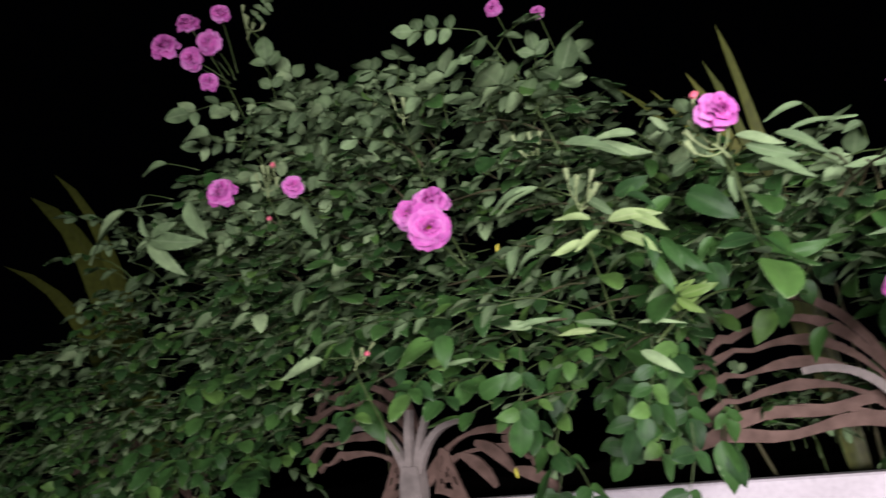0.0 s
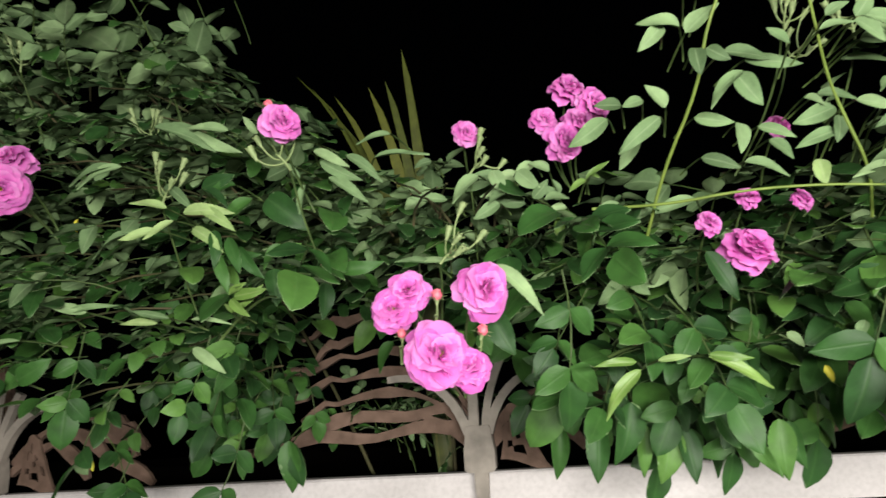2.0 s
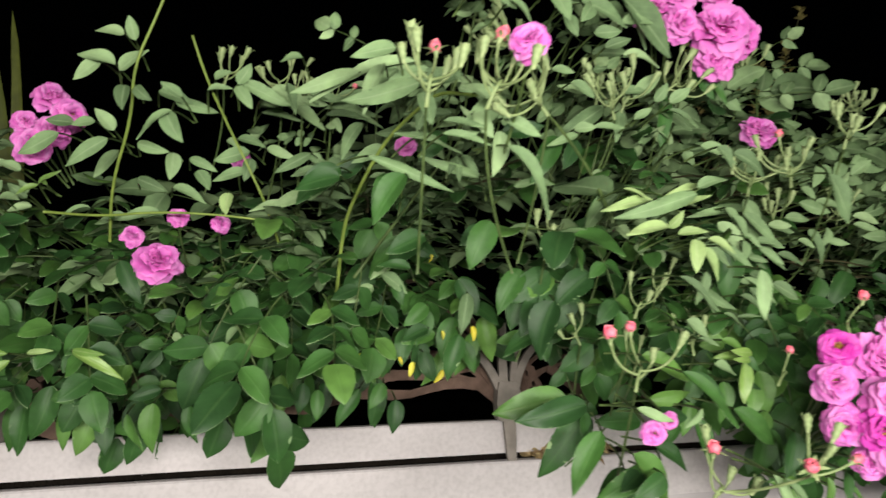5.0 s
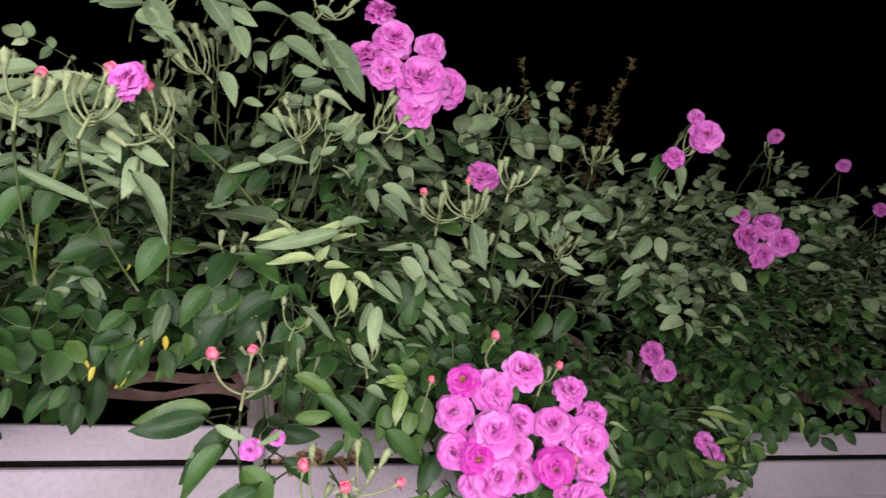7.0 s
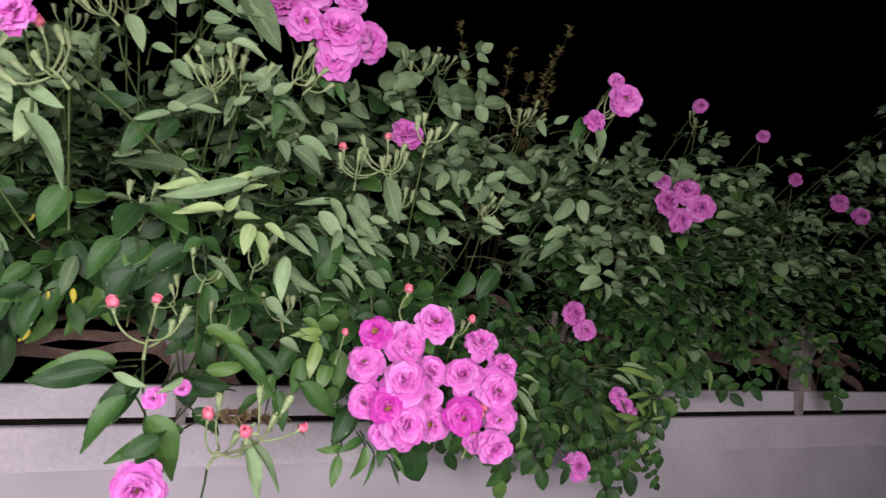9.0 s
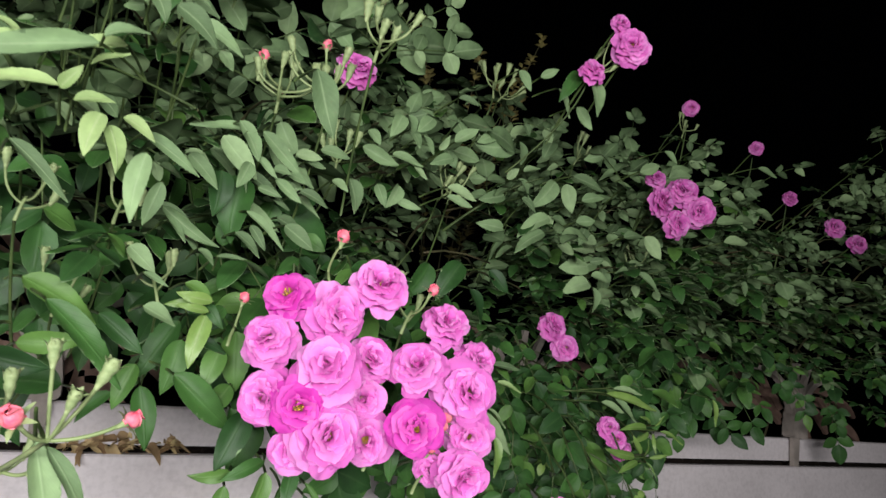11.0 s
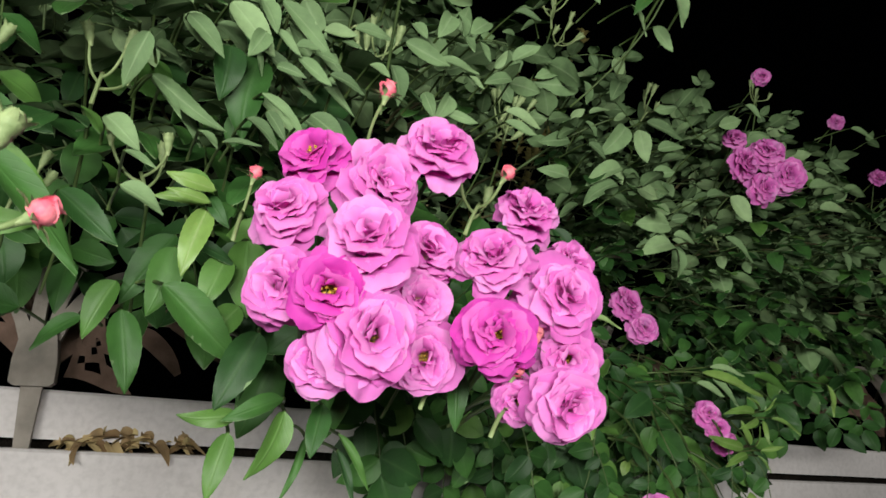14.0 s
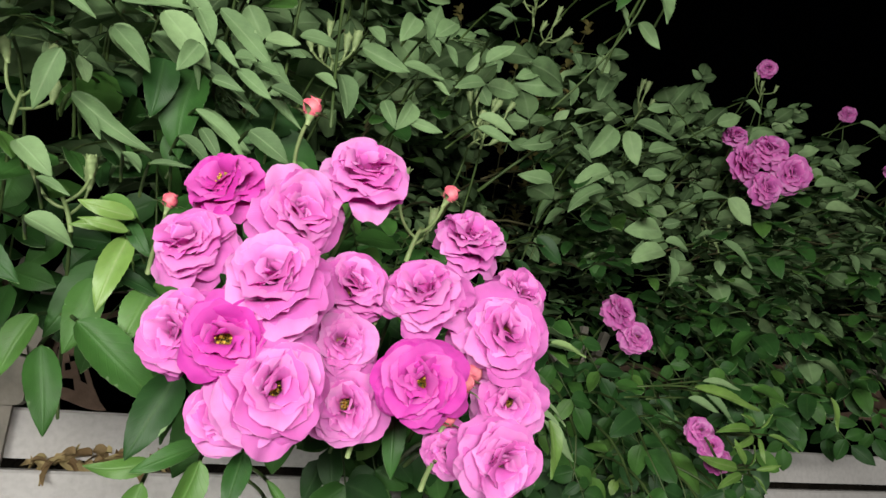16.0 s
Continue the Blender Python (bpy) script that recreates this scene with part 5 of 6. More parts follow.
hero_leaves([(0.335, -0.4, 1.197, 0.011, -0.012, -0.017, 0.5),
             (0.344, -0.4, 1.219, -0.019, -0.012, -0.021, 0.6),
             (0.373, -0.36, 1.201, 0.008, -0.012, 0.014, 0.5),
             (0.387, -0.36, 1.147, 0.029, -0.012, -0.009, 0.35),
             (0.387, -0.36, 1.158, 0.035, -0.012, -0.008, 0.4),
             (0.391, -0.36, 1.194, -0.028, -0.012, -0.01, 0.5),
             (0.392, -0.36, 1.215, 0.024, -0.012, 0.019, 0.5),
             (0.393, -0.36, 1.271, 0.024, -0.012, -0.003, 0.4),
             (0.394, -0.36, 1.24, -0.017, -0.012, 0.0, 0.6),
             (0.455, -0.34, 0.928, 0.02, -0.012, -0.005, 0.6),
             (0.464, -0.38, 1.319, 0.011, -0.012, -0.024, 0.5),
             (0.465, -0.34, 0.904, 0.036, -0.012, -0.044, 0.25),
             (0.47, -0.34, 0.909, 0.023, -0.012, -0.016, 0.25)], "pale")
hero_leaves([(0.472, -0.34, 0.96, 0.037, -0.012, 0.0, 0.25),
             (0.494, -0.28, 1.275, -0.031, -0.012, -0.021, 0.5),
             (0.495, -0.38, 1.319, 0.019, -0.012, 0.011, 0.5),
             (0.51, -0.28, 1.189, -0.037, -0.012, -0.013, 0.5),
             (0.511, -0.28, 1.143, -0.037, -0.012, 0.001, 0.5),
             (0.513, -0.28, 1.214, 0.011, -0.012, 0.014, 0.7),
             (0.52, -0.28, 1.261, -0.05, -0.012, -0.015, 0.6),
             (0.523, -0.38, 1.311, 0.014, -0.012, -0.037, 0.45),
             (0.531, -0.28, 1.271, 0.0, -0.012, -0.034, 0.6),
             (0.532, -0.28, 1.218, 0.014, -0.012, -0.022, 0.6),
             (0.539, -0.28, 1.192, 0.018, -0.012, -0.014, 0.6),
             (0.539, -0.28, 1.23, 0.018, -0.012, 0.007, 0.6),
             (0.545, -0.42, 1.313, 0.007, -0.012, -0.046, 0.55)], "pale")
hero_leaves([(0.552, -0.38, 1.293, 0.014, -0.012, -0.029, 0.45),
             (0.577, -0.28, 1.149, -0.051, -0.012, -0.024, 0.4),
             (0.584, -0.28, 1.171, -0.052, -0.012, -0.022, 0.4),
             (0.585, -0.28, 1.285, -0.02, -0.012, -0.029, 0.6),
             (0.592, -0.28, 1.225, -0.031, -0.012, -0.043, 0.5),
             (0.612, -0.28, 1.226, 0.002, -0.012, -0.039, 0.6),
             (0.624, -0.28, 1.24, 0.048, -0.012, -0.012, 0.4),
             (0.631, -0.28, 1.173, 0.027, -0.012, 0.005, 0.6),
             (0.64, -0.28, 1.207, 0.032, -0.012, 0.013, 0.5),
             (0.647, -0.28, 1.166, -0.014, -0.012, -0.024, 0.7),
             (0.654, -0.28, 1.112, -0.048, -0.012, -0.008, 0.6),
             (0.657, -0.28, 1.089, -0.044, -0.012, -0.01, 0.6),
             (0.658, -0.28, 1.119, 0.018, -0.012, 0.004, 0.7)], "pale")
hero_leaves([(0.661, -0.28, 1.1, 0.026, -0.012, -0.002, 0.6),
             (0.665, -0.28, 1.083, -0.003, -0.012, -0.035, 0.65),
             (0.67, -0.3, 0.925, 0.034, -0.012, -0.01, 0.3),
             (0.69, -0.3, 0.944, 0.047, -0.012, 0.0, 0.2),
             (0.693, -0.3, 0.932, 0.033, -0.012, -0.028, 0.3),
             (0.736, -0.26, 1.171, 0.03, -0.012, 0.013, 0.5),
             (0.764, -0.26, 1.121, 0.041, -0.012, -0.025, 0.3),
             (0.777, -0.26, 1.179, 0.023, -0.012, -0.033, 0.6),
             (0.783, -0.24, 1.291, 0.038, -0.012, 0.016, 0.5),
             (0.807, -0.1, 1.181, -0.048, -0.012, 0.005, 0.6),
             (0.809, -0.1, 1.163, -0.056, -0.012, -0.019, 0.5),
             (0.81, -0.1, 1.186, 0.032, -0.012, 0.023, 0.6),
             (0.82, -0.1, 1.165, 0.027, -0.012, -0.01, 0.5)], "pale")
hero_leaves([(0.825, -0.1, 1.156, 0.0, -0.012, -0.053, 0.6),
             (0.835, -0.24, 1.337, 0.017, -0.012, -0.018, 0.5),
             (0.952, -0.24, 1.235, 0.053, -0.012, 0.015, 0.4),
             (0.967, -0.24, 1.272, 0.052, -0.012, -0.002, 0.4),
             (0.97, -0.24, 1.204, 0.053, -0.012, 0.011, 0.4),
             (1.007, -0.24, 1.144, 0.003, -0.012, -0.026, 0.6),
             (1.057, -0.24, 1.355, 0.037, -0.012, -0.01, 0.4)], "pale")
hero_leaves([(-1.582, -0.16, 1.054, 0.039, -0.012, -0.062, 0.75),
             (-1.259, -0.36, 1.029, 0.037, -0.012, 0.013, 0.6),
             (-1.135, -0.15, 1.008, 0.001, -0.012, -0.06, 0.5),
             (-1.067, -0.33, 1.23, 0.04, -0.012, 0.006, 0.45),
             (-1.047, -0.36, 1.217, 0.031, -0.012, -0.015, 0.3),
             (-1.042, -0.33, 1.147, 0.043, -0.012, -0.001, 0.3),
             (-1.041, -0.15, 0.939, 0.006, -0.012, -0.062, 0.5),
             (-1.039, -0.33, 1.137, 0.018, -0.012, -0.031, 0.5),
             (-1.037, -0.15, 0.936, 0.01, -0.012, -0.052, 0.55),
             (-1.028, -0.33, 1.229, -0.024, -0.012, -0.003, 0.6),
             (-1.008, -0.33, 1.21, -0.035, -0.012, -0.023, 0.5),
             (-0.99, -0.33, 1.209, 0.043, -0.012, -0.036, 0.6),
             (-0.984, -0.33, 1.129, 0.01, -0.012, -0.037, 0.7)], "green")
hero_leaves([(-0.976, -0.33, 1.156, -0.02, -0.012, -0.022, 0.4),
             (-0.952, -0.33, 1.154, -0.014, -0.012, -0.019, 0.6),
             (-0.926, -0.33, 1.108, 0.005, -0.012, -0.036, 0.5),
             (-0.921, -0.3, 1.127, 0.048, -0.012, -0.001, 0.35),
             (-0.898, -0.15, 1.056, -0.025, -0.012, -0.032, 0.5),
             (-0.749, -0.4, 1.055, 0.018, -0.012, -0.037, 0.65),
             (-0.695, -0.2, 0.942, -0.005, -0.012, -0.058, 0.38),
             (-0.656, -0.27, 0.946, -0.007, -0.012, -0.057, 0.45),
             (-0.622, -0.29, 0.965, -0.012, -0.012, -0.06, 0.5),
             (-0.613, -0.27, 0.944, 0.001, -0.012, -0.052, 0.35),
             (-0.582, -0.27, 0.937, -0.014, -0.012, -0.052, 0.55),
             (-0.572, -0.27, 0.937, 0.007, -0.012, -0.052, 0.45),
             (-0.542, -0.22, 0.949, 0.023, -0.012, -0.064, 0.42)], "green")
hero_leaves([(-0.541, -0.34, 1.103, 0.023, -0.012, -0.046, 0.4),
             (-0.527, -0.34, 0.933, 0.016, -0.012, -0.038, 0.35),
             (-0.5, -0.34, 0.944, -0.005, -0.012, -0.05, 0.5),
             (-0.497, -0.32, 0.958, -0.031, -0.012, -0.008, 0.5),
             (-0.474, -0.28, 0.938, 0.002, -0.012, -0.044, 0.4),
             (-0.438, -0.22, 1.01, 0.01, -0.012, -0.048, 0.55),
             (-0.437, -0.18, 0.955, -0.004, -0.012, -0.054, 0.4),
             (-0.426, -0.22, 0.951, 0.001, -0.012, -0.055, 0.48),
             (-0.384, -0.18, 0.972, -0.012, -0.012, -0.051, 0.35),
             (-0.38, -0.34, 0.993, -0.005, -0.012, -0.037, 0.5),
             (-0.366, -0.2, 0.978, -0.007, -0.012, -0.061, 0.48),
             (-0.365, -0.3, 0.969, -0.001, -0.012, -0.042, 0.5),
             (-0.346, -0.18, 0.977, 0.005, -0.012, -0.068, 0.55)], "green")
hero_leaves([(-0.34, -0.3, 0.958, -0.002, -0.012, -0.032, 0.6),
             (-0.322, -0.3, 0.95, -0.001, -0.012, -0.033, 0.5),
             (-0.311, -0.18, 0.954, -0.014, -0.012, -0.053, 0.5),
             (-0.298, -0.36, 1.197, 0.033, -0.012, 0.031, 0.5),
             (-0.297, -0.41, 1.197, -0.049, -0.012, -0.035, 0.55),
             (-0.297, -0.34, 1.01, -0.029, -0.012, 0.001, 0.7),
             (-0.273, -0.3, 0.949, -0.029, -0.012, -0.039, 0.4),
             (-0.271, -0.34, 0.977, -0.026, -0.012, -0.002, 0.6),
             (-0.26, -0.3, 1.103, -0.031, -0.012, -0.06, 0.6),
             (-0.25, -0.3, 0.955, -0.003, -0.012, -0.048, 0.48),
             (-0.247, -0.35, 0.957, -0.014, -0.012, -0.025, 0.6),
             (-0.246, -0.59, 1.143, -0.031, -0.012, -0.036, 0.5),
             (-0.244, -0.18, 0.958, 0.001, -0.012, -0.065, 0.48)], "green")
hero_leaves([(-0.235, -0.31, 1.001, -0.005, -0.012, -0.036, 0.5),
             (-0.234, -0.35, 1.073, 0.011, -0.012, -0.021, 0.7),
             (-0.233, -0.35, 0.938, -0.002, -0.012, -0.034, 0.6),
             (-0.222, -0.42, 1.083, -0.031, -0.012, 0.009, 0.4),
             (-0.218, -0.35, 1.127, -0.048, -0.012, -0.037, 0.5),
             (-0.216, -0.33, 1.021, -0.01, -0.012, -0.042, 0.55),
             (-0.215, -0.35, 1.13, 0.03, -0.012, -0.027, 0.6),
             (-0.2, -0.35, 0.992, 0.009, -0.012, -0.033, 0.6),
             (-0.199, -0.38, 1.126, -0.047, -0.012, -0.031, 0.65),
             (-0.199, -0.33, 1.005, -0.005, -0.012, -0.043, 0.55),
             (-0.194, -0.35, 1.02, -0.03, -0.012, -0.012, 0.6),
             (-0.194, -0.35, 1.047, -0.026, -0.012, -0.022, 0.6),
             (-0.191, -0.48, 1.217, -0.025, -0.012, -0.029, 0.6)], "green")
hero_leaves([(-0.191, -0.33, 1.043, -0.011, -0.012, -0.043, 0.55),
             (-0.182, -0.33, 1.014, -0.046, -0.012, -0.005, 0.5),
             (-0.174, -0.29, 1.015, -0.04, -0.012, -0.014, 0.6),
             (-0.169, -0.42, 1.01, -0.018, -0.012, -0.044, 0.45),
             (-0.168, -0.31, 0.994, -0.021, -0.012, -0.044, 0.4),
             (-0.158, -0.33, 1.033, -0.021, -0.012, -0.053, 0.5),
             (-0.155, -0.35, 1.078, 0.021, -0.012, -0.042, 0.6),
             (-0.15, -0.33, 1.004, 0.017, -0.012, -0.035, 0.5),
             (-0.129, -0.48, 1.219, 0.042, -0.012, 0.005, 0.5),
             (-0.129, -0.31, 1.014, -0.021, -0.012, -0.051, 0.45),
             (-0.122, -0.35, 1.142, -0.03, -0.012, -0.022, 0.6),
             (-0.118, -0.31, 1.034, 0.009, -0.012, -0.054, 0.5),
             (-0.097, -0.42, 1.081, -0.032, -0.012, -0.044, 0.5)], "green")
hero_leaves([(-0.084, -0.56, 0.943, -0.063, -0.012, -0.012, 0.4),
             (-0.08, -0.4, 1.075, -0.029, -0.012, -0.056, 0.6),
             (-0.077, -0.36, 1.005, -0.034, -0.012, 0.0, 0.6),
             (-0.075, -0.42, 1.05, -0.027, -0.012, -0.041, 0.6),
             (-0.074, -0.42, 1.01, -0.05, -0.012, -0.012, 0.5),
             (-0.068, -0.48, 1.217, -0.031, -0.012, -0.05, 0.4),
             (-0.067, -0.55, 0.918, -0.036, -0.012, -0.047, 0.4),
             (-0.065, -0.42, 1.078, -0.047, -0.012, -0.031, 0.6),
             (-0.063, -0.5, 0.932, -0.004, -0.012, -0.021, 0.6),
             (-0.058, -0.49, 0.928, -0.05, -0.012, -0.055, 0.42),
             (-0.054, -0.42, 1.065, -0.025, -0.012, -0.042, 0.7),
             (-0.047, -0.57, 0.9, 0.036, -0.012, -0.05, 0.6),
             (-0.046, -0.48, 1.213, -0.019, -0.012, -0.032, 0.5)], "green")
hero_leaves([(-0.034, -0.6, 0.886, -0.027, -0.012, -0.014, 0.7),
             (-0.033, -0.4, 1.065, -0.028, -0.012, -0.057, 0.6),
             (-0.027, -0.55, 0.882, -0.028, -0.012, -0.012, 0.6),
             (-0.012, -0.55, 0.886, -0.068, -0.012, -0.024, 0.3),
             (-0.007, -0.53, 0.93, 0.033, -0.012, -0.008, 0.6),
             (-0.005, -0.53, 0.901, 0.029, -0.012, -0.018, 0.5),
             (0.002, -0.5, 0.984, 0.05, -0.012, -0.02, 0.4),
             (0.002, -0.4, 1.042, 0.024, -0.012, -0.013, 0.6),
             (0.006, -0.5, 0.939, 0.041, -0.012, 0.004, 0.4),
             (0.053, -0.5, 0.964, 0.031, -0.012, -0.024, 0.4),
             (0.069, -0.44, 0.907, -0.023, -0.012, -0.018, 0.4),
             (0.07, -0.46, 1.277, -0.009, -0.012, -0.063, 0.3),
             (0.09, -0.44, 0.913, 0.012, -0.012, -0.046, 0.42)], "green")
hero_leaves([(0.108, -0.46, 1.309, 0.02, -0.012, -0.036, 0.4),
             (0.11, -0.47, 0.997, 0.023, -0.012, -0.011, 0.5),
             (0.111, -0.48, 0.925, 0.047, -0.012, -0.038, 0.4),
             (0.113, -0.42, 0.969, -0.027, -0.012, -0.046, 0.45),
             (0.114, -0.46, 0.952, -0.007, -0.012, -0.041, 0.5),
             (0.121, -0.47, 0.954, 0.027, -0.012, -0.006, 0.35),
             (0.124, -0.46, 1.304, 0.021, -0.012, -0.035, 0.3),
             (0.126, -0.48, 0.983, 0.012, -0.012, -0.018, 0.4),
             (0.14, -0.42, 1.04, -0.001, -0.012, 0.032, 0.5),
             (0.142, -0.47, 0.981, -0.012, -0.012, -0.014, 0.6),
             (0.142, -0.4, 1.114, 0.015, -0.012, -0.041, 0.6),
             (0.147, -0.44, 1.101, -0.012, -0.012, -0.056, 0.65),
             (0.151, -0.4, 1.117, -0.018, -0.012, -0.043, 0.7)], "green")
hero_leaves([(0.156, -0.46, 0.963, 0.002, -0.012, -0.046, 0.6),
             (0.158, -0.47, 0.901, 0.008, -0.012, -0.034, 0.42),
             (0.165, -0.5, 0.901, -0.018, -0.012, -0.041, 0.5),
             (0.181, -0.51, 0.866, -0.029, -0.012, -0.011, 0.35),
             (0.198, -0.5, 0.846, -0.009, -0.012, -0.032, 0.15),
             (0.201, -0.52, 0.864, -0.006, -0.012, -0.025, 0.48),
             (0.217, -0.5, 0.84, 0.011, -0.012, -0.025, 0.2),
             (0.217, -0.5, 0.849, 0.02, -0.012, -0.025, 0.18),
             (0.275, -0.53, 0.89, -0.002, -0.012, -0.032, 0.4),
             (0.415, -0.24, 1.03, -0.025, -0.012, -0.033, 0.55),
             (0.425, -0.24, 1.087, -0.026, -0.012, -0.049, 0.6),
             (0.452, -0.24, 1.05, 0.0, -0.012, -0.047, 0.55),
             (0.473, -0.24, 1.095, -0.038, -0.012, -0.046, 0.55)], "green")
hero_leaves([(0.489, -0.24, 1.062, 0.021, -0.012, -0.043, 0.55),
             (0.517, -0.24, 1.092, 0.026, -0.012, -0.028, 0.55),
             (0.541, -0.4, 1.329, -0.033, -0.012, -0.039, 0.4),
             (0.604, -0.3, 0.903, -0.036, -0.012, -0.018, 0.6),
             (0.625, -0.3, 0.904, 0.012, -0.012, -0.002, 0.4),
             (0.633, -0.3, 0.922, 0.011, -0.012, -0.019, 0.4)], "green")
hero_leaves([(-1.024, -0.345, 1.084, 0.018, -0.012, 0.021, 0.3),
             (-1.024, -0.345, 1.085, 0.035, -0.012, 0.02, 0.3),
             (-1.022, -0.345, 1.084, -0.003, -0.012, 0.006, 0.4),
             (-0.677, -0.33, 1.154, 0.001, -0.012, -0.027, 0.4),
             (-0.644, -0.31, 1.197, -0.018, -0.012, -0.011, 0.35),
             (-0.643, -0.31, 1.198, 0.02, -0.012, 0.016, 0.28),
             (-0.639, -0.31, 1.201, 0.007, -0.012, -0.002, 0.4),
             (-0.626, -0.4, 1.002, -0.032, -0.012, 0.002, 0.25),
             (-0.623, -0.4, 0.995, -0.039, -0.012, -0.03, 0.27),
             (-0.565, -0.4, 1.002, 0.049, -0.012, -0.021, 0.22),
             (-0.565, -0.4, 1.004, 0.031, -0.012, -0.006, 0.25),
             (0.127, -0.47, 0.98, -0.027, -0.012, 0.001, 0.35),
             (0.128, -0.49, 0.975, -0.021, -0.012, 0.002, 0.3)], "fresh")
hero_leaves([(0.128, -0.48, 0.974, -0.01, -0.012, -0.041, 0.38),
             (0.13, -0.49, 0.983, -0.025, -0.012, 0.002, 0.38),
             (0.387, -0.5, 0.89, 0.002, -0.012, -0.032, 0.36),
             (0.678, -0.3, 0.937, 0.089, -0.012, -0.013, 0.15),
             (0.877, -0.3, 0.94, -0.001, -0.012, -0.036, 0.35)], "fresh")
hero_leaves([(-1.118, -0.33, 1.081, -0.043, -0.012, 0.007, 0.2),
             (-0.607, -0.4, 1.002, 0.023, -0.012, 0.003, 0.25),
             (-0.425, -0.34, 1.183, -0.003, -0.012, -0.026, 0.6),
             (0.387, -0.5, 0.939, 0.019, -0.012, -0.005, 0.3)], "young")
hero_leaves([(-0.081, -0.5, 0.946, -0.071, -0.012, -0.011, 0.45),
             (0.084, -0.44, 0.93, -0.014, -0.012, -0.032, 0.5),
             (0.144, -0.47, 0.948, -0.011, -0.012, -0.03, 0.65),
             (0.155, -0.47, 0.919, -0.017, -0.012, -0.023, 0.65),
             (0.156, -0.5, 0.846, -0.008, -0.012, -0.031, 0.42),
             (0.159, -0.5, 0.856, -0.026, -0.012, -0.006, 0.38),
             (0.181, -0.52, 0.859, -0.008, -0.012, -0.034, 0.45)], "lush")

# ---- leaves of the bushes ----
curtain(-0.75, 0.3, 0.043, 0.040, True)
curtain(-0.72, 1.0, 0.048, 0.046, False, 0.07, 1.12)
curtain(-0.72, 0.95, 0.060, 0.055, False, 0.14, 1.12)
curtain(-1.95, -1.3, 0.044, 0.043, True)
curtain(-1.3, -0.75, 0.056, 0.054, True)
curtain(-1.9, -1.3, 0.048, 0.046, False, 0.07, 1.12)
curtain(-1.3, -0.8, 0.060, 0.058, False, 0.09, 1.12)
curtain(0.3, 1.0, 0.042, 0.042, True)
grow(-0.75, 0.3, 0.085, 0.085, True)
grow(-1.95, -0.75, 0.070, 0.075, True)
grow(0.3, 1.25, 0.068, 0.072, True)
curtain(-3.1, -1.95, 0.055, 0.05, False)
curtain(1.0, 3.2, 0.065, 0.055, False)
grow(-3.1, -1.95, 0.10, 0.09, False)
grow(1.25, 3.3, 0.095, 0.085, False)
grow(-2.4, 1.6, 0.13, 0.10, False, True)
canopy(-0.53, -0.36, 1.18, 1.24, -0.36, -0.28, 6, 0.74)
canopy(-0.40, -0.20, 1.14, 1.27, -0.38, -0.24, 16, 0.50)
canopy(-0.06, 0.2, 1.08, 1.20, -0.48, -0.42, 8, 0.54)
canopy(-0.28, 0.04, 1.20, 1.32, -0.50, -0.36, 22, 0.50)
canopy(-0.16, 0.06, 1.30, 1.42, -0.42, -0.32, 14, 0.52)
canopy(0.0, 0.28, 1.11, 1.26, -0.46, -0.38, 10, 0.54)
canopy(0.34, 0.62, 1.10, 1.32, -0.32, -0.20, 12, 0.70)
canopy(0.62, 0.82, 1.10, 1.27, -0.30, -0.20, 12, 0.74)
for x, z in ((1.07, 1.40), (1.26, 1.36), (1.37, 1.29), (1.52, 1.30)):
    canopy(x - 0.05, x + 0.05, z, z + 0.09, -0.09, -0.02, 6, 0.6)
canopy(0.82, 1.9, 1.28, 1.42, -0.16, 0.0, 22, 0.66)
canopy(-2.12, -1.85, 1.34, 1.47, -0.35, -0.2, 14, 0.75)
canopy(-1.90, -1.68, 1.60, 1.84, -0.24, -0.14, 18, 0.75)
canopy(-1.02, -0.84, 0.90, 0.99, 0.08, 0.20, 16, 0.6)
canopy(-1.02, -0.84, 0.93, 1.02, 0.20, 0.27, 14, 0.7)


def shoot(foot, tip, leaves, size=1.0, young=False, sway=0.03):
    """A cane of its own with leaves to either side."""
    foot, tip = Vector(foot), Vector(tip)
    i = nearest(tip.x)
    pts = bezier(foot, (foot + tip) / 2 + UP * sway + ALONG * sway * 0.5, tip, 12)
    bush = bushes[i]
    ob = under(new("shoot", tube([p - foot for p in pts], [0.0021 - 0.0011 * k / 11 for k in range(12)], 6).mesh("shoot", [STEM])), bush, Matrix.Translation(foot))
    for k in range(leaves):
        p = pts[int(2 + 9 * k / max(1, leaves - 1))]
        m = leaf_pose(p, OUT, size * rng.uniform(0.85, 1.1), (1 if k % 2 else -1) * rng.uniform(0.6, 1.5))
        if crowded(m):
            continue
        under(new("young_leaf" if young else "leaf", rng.choice(YOUNG_LEAVES if young else NEAR_LEAVES)), ob, m)
    return ob


shoot((-0.28, -0.36, 1.08), (-0.12, -0.52, 1.27), 6, 0.72)
shoot((-0.02, -0.50, 1.12), (-0.17, -0.63, 1.22), 5, 0.68)
shoot((1.2, -0.05, 1.2), (1.75, -0.05, 1.60), 9, 1.0)
shoot((0.45, -0.22, 1.14), (0.56, -0.30, 1.22), 5, 0.8)
shoot((0.30, -0.30, 1.30), (0.40, -0.16, 1.47), 6, 0.9)
shoot((-1.06, -0.30, 1.06), (-0.96, -0.38, 1.09), 3, 0.9, True)
shoot((-0.66, -0.28, 1.00), (-0.58, -0.36, 1.01), 3, 0.9, True)
shoot((0.62, -0.22, 0.86), (0.72, -0.30, 0.82), 4, 0.8, True)
